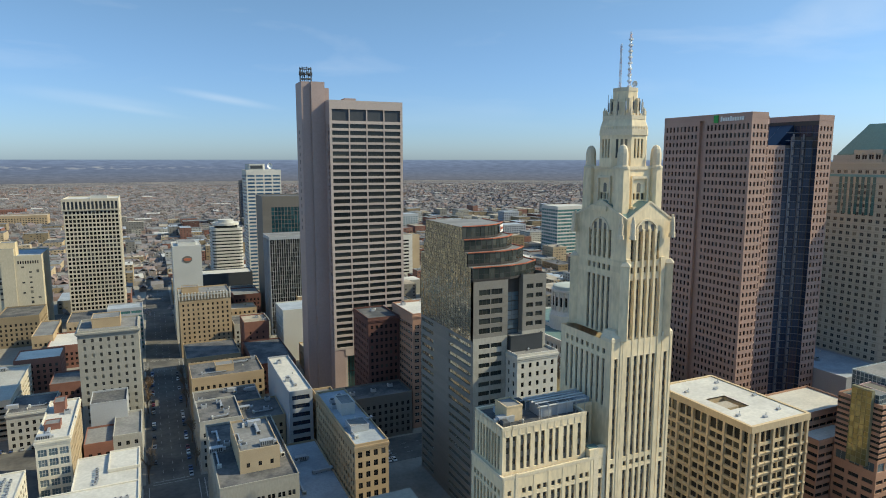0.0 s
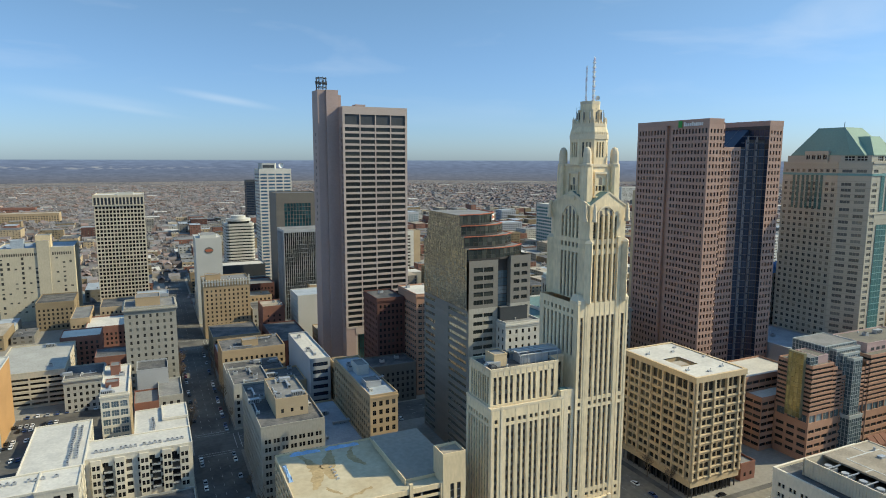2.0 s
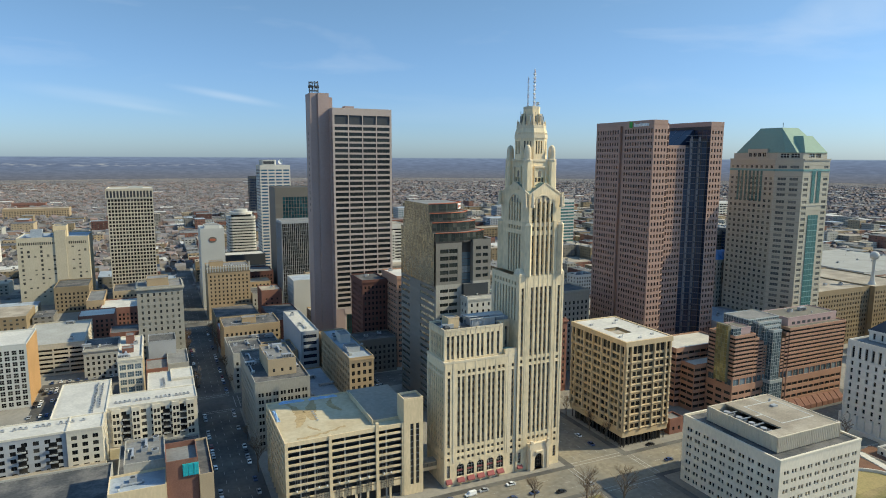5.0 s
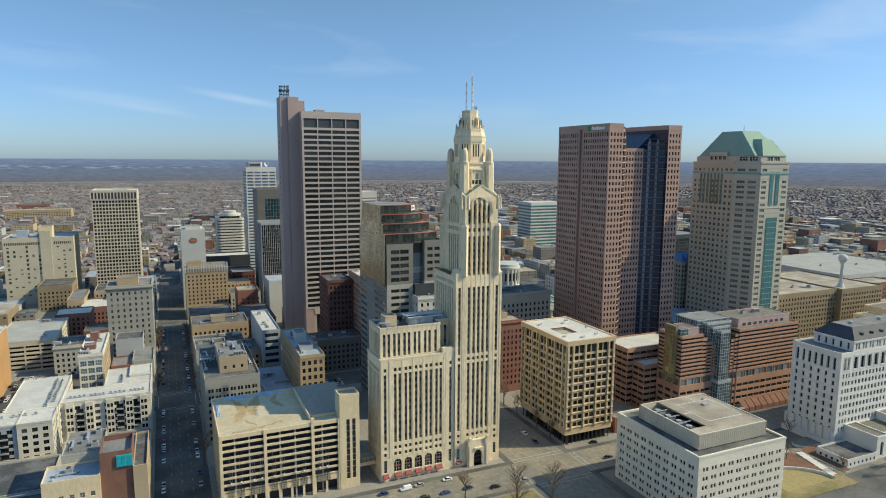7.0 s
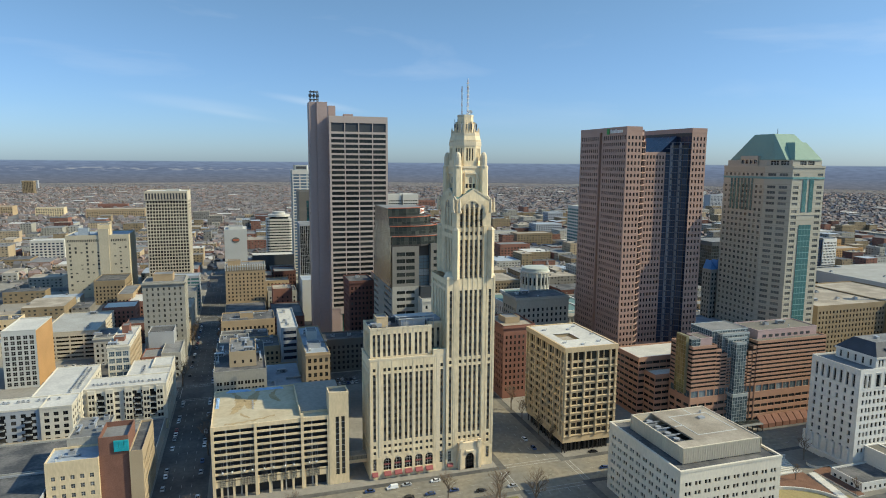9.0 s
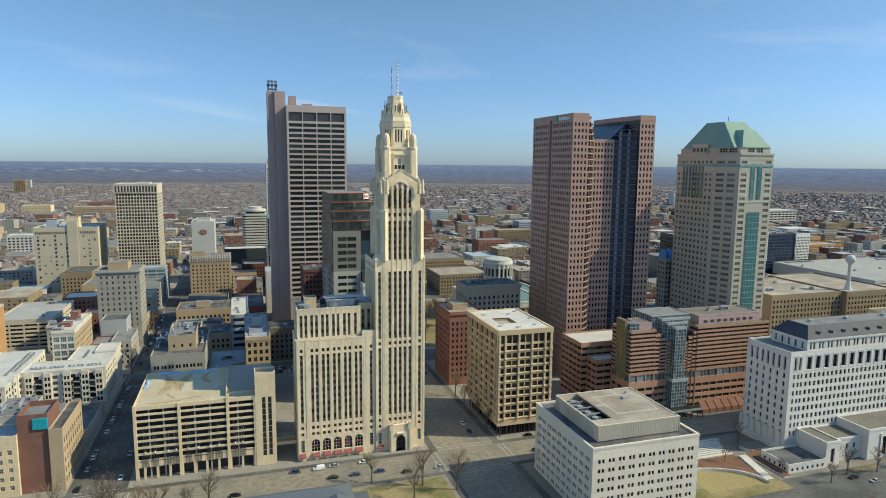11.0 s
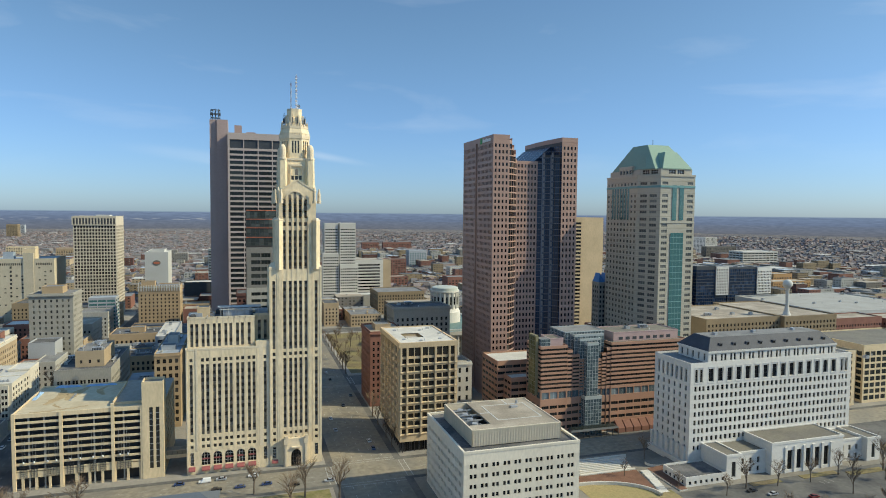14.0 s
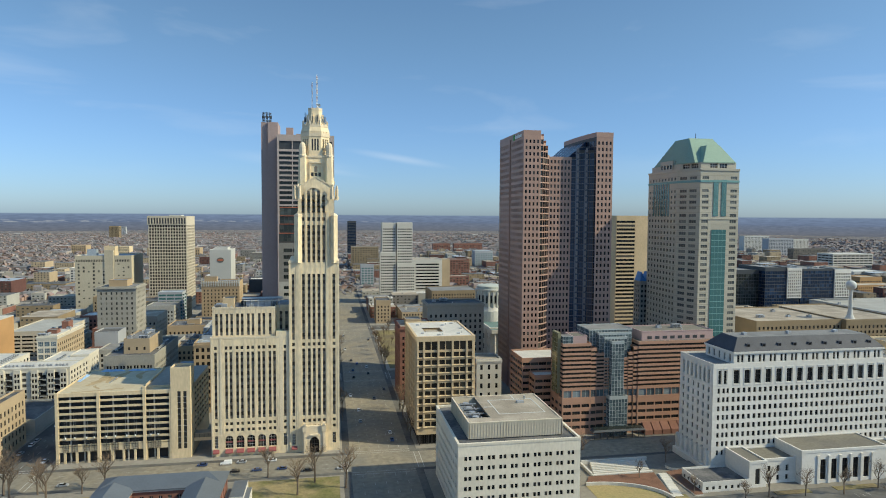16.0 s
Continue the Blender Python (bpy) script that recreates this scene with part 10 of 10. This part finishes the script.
def mid_city():
    rng = random.Random(31)
    walls = [brick_red, brick_tan, brick_buff, stone_grey, stone_warm, brick_dark, concrete_beige, paint_pale, brick_red, brick_tan]
    roofs = [roof_white, roof_grey, roof_dark, roof_tan, roof_blue, roof_tan, roof_grey, roof_dark, roof_tan]
    names = {"red_brick": "red brick", "tan_brick": "tan brick", "buff_brick": "buff brick", "grey_limestone": "grey stone", "warm_grey_stone": "warm grey stone", "dark_brick": "dark brick", "beige_concrete": "beige concrete", "pale_grey_paint": "pale grey"}
    rn = {"white_membrane": "white", "grey_membrane": "grey", "dark_bitumen": "dark", "tan_gravel": "gravel", "pale_blue_membrane": "pale blue"}
    lots = []
    gx = [(-455, -422), (-398, -228), (-208, -10), (17, 150), (192, 362), (382, 556), (580, 698), (716, 840), (856, 990), (1006, 1140), (1156, 1290), (1306, 1440)]
    gy = [(146, 282), (313, 487), (515, 685), (713, 875), (899, 1055), (1081, 1240), (1256, 1420), (1436, 1600)]
    for a, b in gx:
        for c, d in gy:
            x = a
            while x < b - 12:
                w = rng.uniform(14, 42)
                y = c
                while y < d - 12:
                    l = rng.uniform(16, 48)
                    x1, y1 = min(x + w, b), min(y + l, d)
                    # only the eastern side of town
                    if rng.random() < (0.36 if x < -20 and y > 690 else 0.74) and not (c < 200 and -230 < a < 370) and free(x, x1, y, y1) and x > -0.62 * y - 60 and x < 1.75 * y + 250:
                        near = y < 720 and -230 < x < 380
                        hh = rng.choice((6, 8, 9, 12, 12, 15, 18, 24)) if near else rng.choice((4.5, 6, 7, 8, 9, 10, 14, 18, 24))
                        lots.append((x + 0.5, x1 - 1.5, y + 0.5, y1 - 1.5, G + hh + rng.random()))
                    y += l
                x += w
    LOTS.extend(lots)
    lots.sort(key=lambda q: math.hypot(q[0] - 60, q[2] + 60))
    rest_v, rest_f, rest_m = [], [], []
    allm = [brick_red, brick_brown, stone_grey, stone_warm, brick_dark, concrete_dim, brick_buff] + roofs[:5]
    for i, (x0, x1, y0, y1, hh) in enumerate(lots):
        w, r = rng.choice(walls if i < 45 else [brick_red, brick_brown, stone_warm, brick_dark, concrete_dim, brick_buff, brick_red, brick_brown, stone_grey]), rng.choice(roofs if i < 200 else roofs[1:])
        if i < 45:
            b = thing("city_building", "low %s city building with %s flat roof" % (names[w.name], rn[r.name]), "building", ((x0 + x1) / 2, (y0 + y1) / 2, G), "city buildings")
            mb = Mesh()
            ops = []
            pl = poly_rect(x0, x1, y0, y1)
            for e in (0, 1, 3):
                p, q = pl[e], pl[(e + 1) % 4]
                L = math.hypot(q[0] - p[0], q[1] - p[1])
                ops += facade(mb, p, q, G, hh, fit_cols(L, rng.choice((3.2, 3.8, 4.6)), 1.6, 0.8), fit_rows(G, hh, 3.8, 2.0, 1.0, 0.6, 1.2), 0.3, w)
            ring(mb, pl, hh, hh + 0.8, 0.003, 0.35, w)
            wl = part("wall", mb, b)
            put_windows(wl, ops, 2, 1, glass_dark, frame_dark, 0.06, 0)
            mb = Mesh()
            mb.face([(x, y, hh + 0.02) for x, y in pl], r)
            for k in range(rng.randint(1, 5)):
                ux, uy = rng.uniform(x0 + 2, x1 - 4), rng.uniform(y0 + 2, y1 - 4)
                s = rng.uniform(1, 2.6)
                mb.box(ux, ux + s, uy, uy + s * rng.uniform(0.6, 1.5), hh, hh + rng.uniform(0.7, 2.6), rng.choice((metal_grey, paint_pale, w)))
            part("roof", mb, b)
        else:
            n = len(rest_v)
            rest_v += [(x0, y0, G), (x1, y0, G), (x1, y1, G), (x0, y1, G), (x0, y0, hh), (x1, y0, hh), (x1, y1, hh), (x0, y1, hh)]
            for k, q in enumerate(((0, 1, 5, 4), (1, 2, 6, 5), (3, 0, 4, 7), (4, 5, 6, 7))):
                rest_f.append(tuple(n + j for j in q))
                rest_m.append(allm.index(r if k == 3 else w))
            # window bands and roof plant
            wz = G + 1.2
            while wz + 1.6 < hh:
                for face in (0, 1):
                    e0, e1 = (x0, x1) if face == 0 else (y0, y1)
                    nw = max(1, int((e1 - e0) / 4.4))
                    for j in range(nw):
                        if rng.random() < 0.12:
                            continue
                        w0 = e0 + (e1 - e0) * (j + 0.28) / nw
                        w1 = w0 + (e1 - e0) / nw * 0.44
                        n = len(rest_v)
                        if face == 0:
                            rest_v += [(w0, y0 - 0.08, wz), (w1, y0 - 0.08, wz), (w1, y0 - 0.08, wz + 1.6), (w0, y0 - 0.08, wz + 1.6)]
                        else:
                            rest_v += [(x0 - 0.08, w1, wz), (x0 - 0.08, w0, wz), (x0 - 0.08, w0, wz + 1.6), (x0 - 0.08, w1, wz + 1.6)]
                        rest_f.append((n, n + 1, n + 2, n + 3))
                        rest_m.append(len(allm))
                wz += 3.6
            for k in range(rng.randint(1, 4)):
                ux, uy, s, t = rng.uniform(x0 + 1, x1 - 3), rng.uniform(y0 + 1, y1 - 3), rng.uniform(1, 3), hh + rng.uniform(0.8, 2.5)
                n = len(rest_v)
                rest_v += [(ux, uy, hh), (ux + s, uy, hh), (ux + s, uy + s, hh), (ux, uy + s, hh), (ux, uy, t), (ux + s, uy, t), (ux + s, uy + s, t), (ux, uy + s, t)]
                for q in ((0, 1, 5, 4), (1, 2, 6, 5), (3, 0, 4, 7), (4, 5, 6, 7)):
                    rest_f.append(tuple(n + j for j in q))
                    rest_m.append(allm.index(roof_grey))
    bulk("city_blocks", "low brick and concrete buildings of the wider city", np.array(rest_v), np.array(rest_f), allm + [glass_strip], np.array(rest_m))
    return len(lots)


mid_city()


def spread(n, d0, d1, power):
    """Places in the wide fan of land ahead, thinner with distance."""
    d = (d0 ** power + (d1 ** power - d0 ** power) * rs.rand(n)) ** (1 / power)
    a = np.radians(rs.uniform(-64, 34, n))
    return 60 - d * np.sin(a), -60 + d * np.cos(a)


def clear(x, y):
    ok = (y > 780) | (x > 900) | ((x < -470) & (y > 600)) | ((x < -250) & (y > 300)) | ((x > 640) & (y > 500))
    return ok


def far_houses(n):
    x, y = spread(n, 700, 4000, 1.5)
    k = clear(x, y)
    for a, b, c, d in KEEP:
        k &= ~((x > a - 9) & (x < b + 9) & (y > c - 9) & (y < d + 9))
    x, y = x[k], y[k]
    n = len(x)
    z = heights(x, y)
    a = np.where(rs.rand(n) < 0.5, 0, math.pi / 2) + rs.normal(0, 0.04, n)
    big = rs.rand(n) < 0.035
    w = np.where(big, rs.uniform(16, 40, n), rs.uniform(6.5, 10, n))
    l = np.where(big, rs.uniform(18, 50, n), rs.uniform(8, 14, n))
    h = np.where(big, rs.uniform(5, 10, n), rs.uniform(4.5, 6.5, n))
    rf = np.where(big, 0.15, rs.uniform(2.0, 3.4, n))
    base = np.array([(-1, -1), (1, -1), (1, 1), (-1, 1)])
    V = np.zeros((n, 10, 3))
    ca, sa = np.cos(a), np.sin(a)
    for i, (p, q) in enumerate(base):
        px, py = p * w / 2, q * l / 2
        V[:, i] = np.stack([x + ca * px - sa * py, y + sa * px + ca * py, z], 1)
        V[:, i + 4] = V[:, i] + np.stack([0 * z, 0 * z, h], 1)
    for i, q in ((8, -1), (9, 1)):
        py = q * l / 2
        V[:, i] = np.stack([x - sa * py, y + ca * py, z + h + rf], 1)
    F = np.array([(0, 1, 5, 4), (1, 2, 6, 5), (2, 3, 7, 6), (3, 0, 4, 7), (4, 8, 9, 7), (8, 5, 6, 9), (4, 5, 8, 8), (6, 7, 9, 9)])
    f = (F[None] + 10 * np.arange(n)[:, None, None]).reshape(-1, 4)
    white = rs.rand(n) < 0.3
    idx = np.zeros((n, 8))
    idx[:, 4:6] = np.where(big, np.where(white, 2, 3), 1)[:, None]
    quads = np.ones((n, 8), bool)
    quads[:, 6:] = False
    keep = quads.ravel()
    bulk("far_houses", "distant houses and sheds of the suburbs", V.reshape(-1, 3), f[keep], [house_wall, house_roof, roof_white, roof_grey], idx.ravel()[keep])


def far_trees(n):
    x, y = spread(n, 700, 4600, 1.45)
    k = clear(x, y) | (rs.rand(len(x)) < 0.6)
    x, y = x[k], y[k]
    # none on a building, none in the inner streets
    k = clear(x, y) | ((y > 640) & (np.abs(x - 170) > 20) & (np.abs(x - 3) > 8))
    for a, b, c, d in [q[:4] for q in LOTS] + KEEP:
        k &= ~((x > a - 3) & (x < b + 3) & (y > c - 3) & (y < d + 3))
    x, y = x[k], y[k]
    # few between the inner blocks
    k = (np.hypot(x - 60, y + 60) > 1500) | (rs.rand(len(x)) < 0.22)
    x, y = x[k], y[k]
    # clumped by a smooth field, with clearings
    fld = np.sin(x * 0.004 + 1.3) + np.sin(y * 0.0033 + x * 0.0017) + np.sin((x - y) * 0.009) * 0.6
    k = (fld + rs.normal(0, 0.9, len(x))) > -0.55
    x, y = x[k], y[k]
    n = len(x)
    z = heights(x, y)
    d = np.hypot(x, y)
    r = rs.uniform(1.3, 2.6, n) * (1 + d / 3600)
    h = rs.uniform(4, 8, n)
    oct_ = np.array([(1, 0, -0.25), (0, 1, -0.35), (-1, 0, -0.25), (0, -1, -0.35), (0, 0, 0.75)], float)
    V = np.zeros((n, 3, 5, 3))
    for s in range(3):
        ox, oy = rs.uniform(-1.1, 1.1, n) * r, rs.uniform(-1.1, 1.1, n) * r
        for i, o in enumerate(oct_):
            j = rs.uniform(0.6, 1.25, n)
            V[:, s, i] = np.stack([x + ox + o[0] * r * j, y + oy + o[1] * r * j, z + h * 0.6 + o[2] * h * 0.5 * j - 1.2 * s], 1)
    F = np.array([(0, 1, 4), (1, 2, 4), (2, 3, 4), (3, 0, 4)])
    f = (F[None, None] + 5 * np.arange(3 * n).reshape(n, 3)[:, :, None, None]).reshape(-1, 3)
    bulk("far_woods", "bare brown winter trees of the suburbs", V.reshape(-1, 3), f, [far_wood], np.zeros(len(f))).data.polygons.foreach_set("use_smooth", np.ones(len(f), bool))


far_houses(17000)
far_trees(130000)


def far_roads():
    """Pale arterial roads and a motorway across the plain."""
    mb = Mesh()
    def strip(a, b, w, mat, dz=0.35):
        a, b = Vector(a), Vector(b)
        n = max(2, int((b - a).length / 80))
        u = (b - a).normalized()
        s = Vector((-u.y, u.x)) * w / 2
        for k in range(n):
            p, q = a.lerp(b, k / n), a.lerp(b, (k + 1) / n)
            zp, zq = G - 0.15 + dz, G - 0.15 + dz
            mb.face(((p.x + s.x, p.y + s.y, zp), (p.x - s.x, p.y - s.y, zp), (q.x - s.x, q.y - s.y, zq), (q.x + s.x, q.y + s.y, zq)), mat)
    strip((170, 1290), (178, 4050), 26, asphalt)
    strip((3.5, 1290), (0, 2600), 12, asphalt)
    strip((-290, 900), (-405, 1980), 22, paving)
    strip((-180, 1000), (-212, 2300), 16, paving)
    strip((-700, 860), (900, 1080), 20, asphalt)
    strip((500, 1150), (2600, 640), 24, asphalt, 0.5)
    strip((620, 480), (3200, 1500), 24, asphalt, 0.45)
    for k in range(9):
        strip((-900 + k * 37, 1500 + k * 260), (3400, 1440 + k * 250), 9, asphalt, 0.3)
    for k in range(12):
        strip((-500 + k * 330, 1300), (-560 + k * 400, 3600), 8, asphalt, 0.32)
    # wide car parks
    for x, y, w, l in ((-330, 760, 120, 90), (-420, 980, 160, 110), (-120, 980, 70, 80), (760, 620, 160, 70), (1040, 760, 120, 90), (460, 900, 90, 110), (-250, 900, 80, 60)):
        z = G + 0.1
        mb.face(((x, y, z), (x + w, y, z), (x + w, y + l, z), (x, y + l, z)), asphalt)
    tagged(part("far_road", mb, None, "pale arterial roads and car parks across the plain"), kind="structure", category="road")


far_roads()
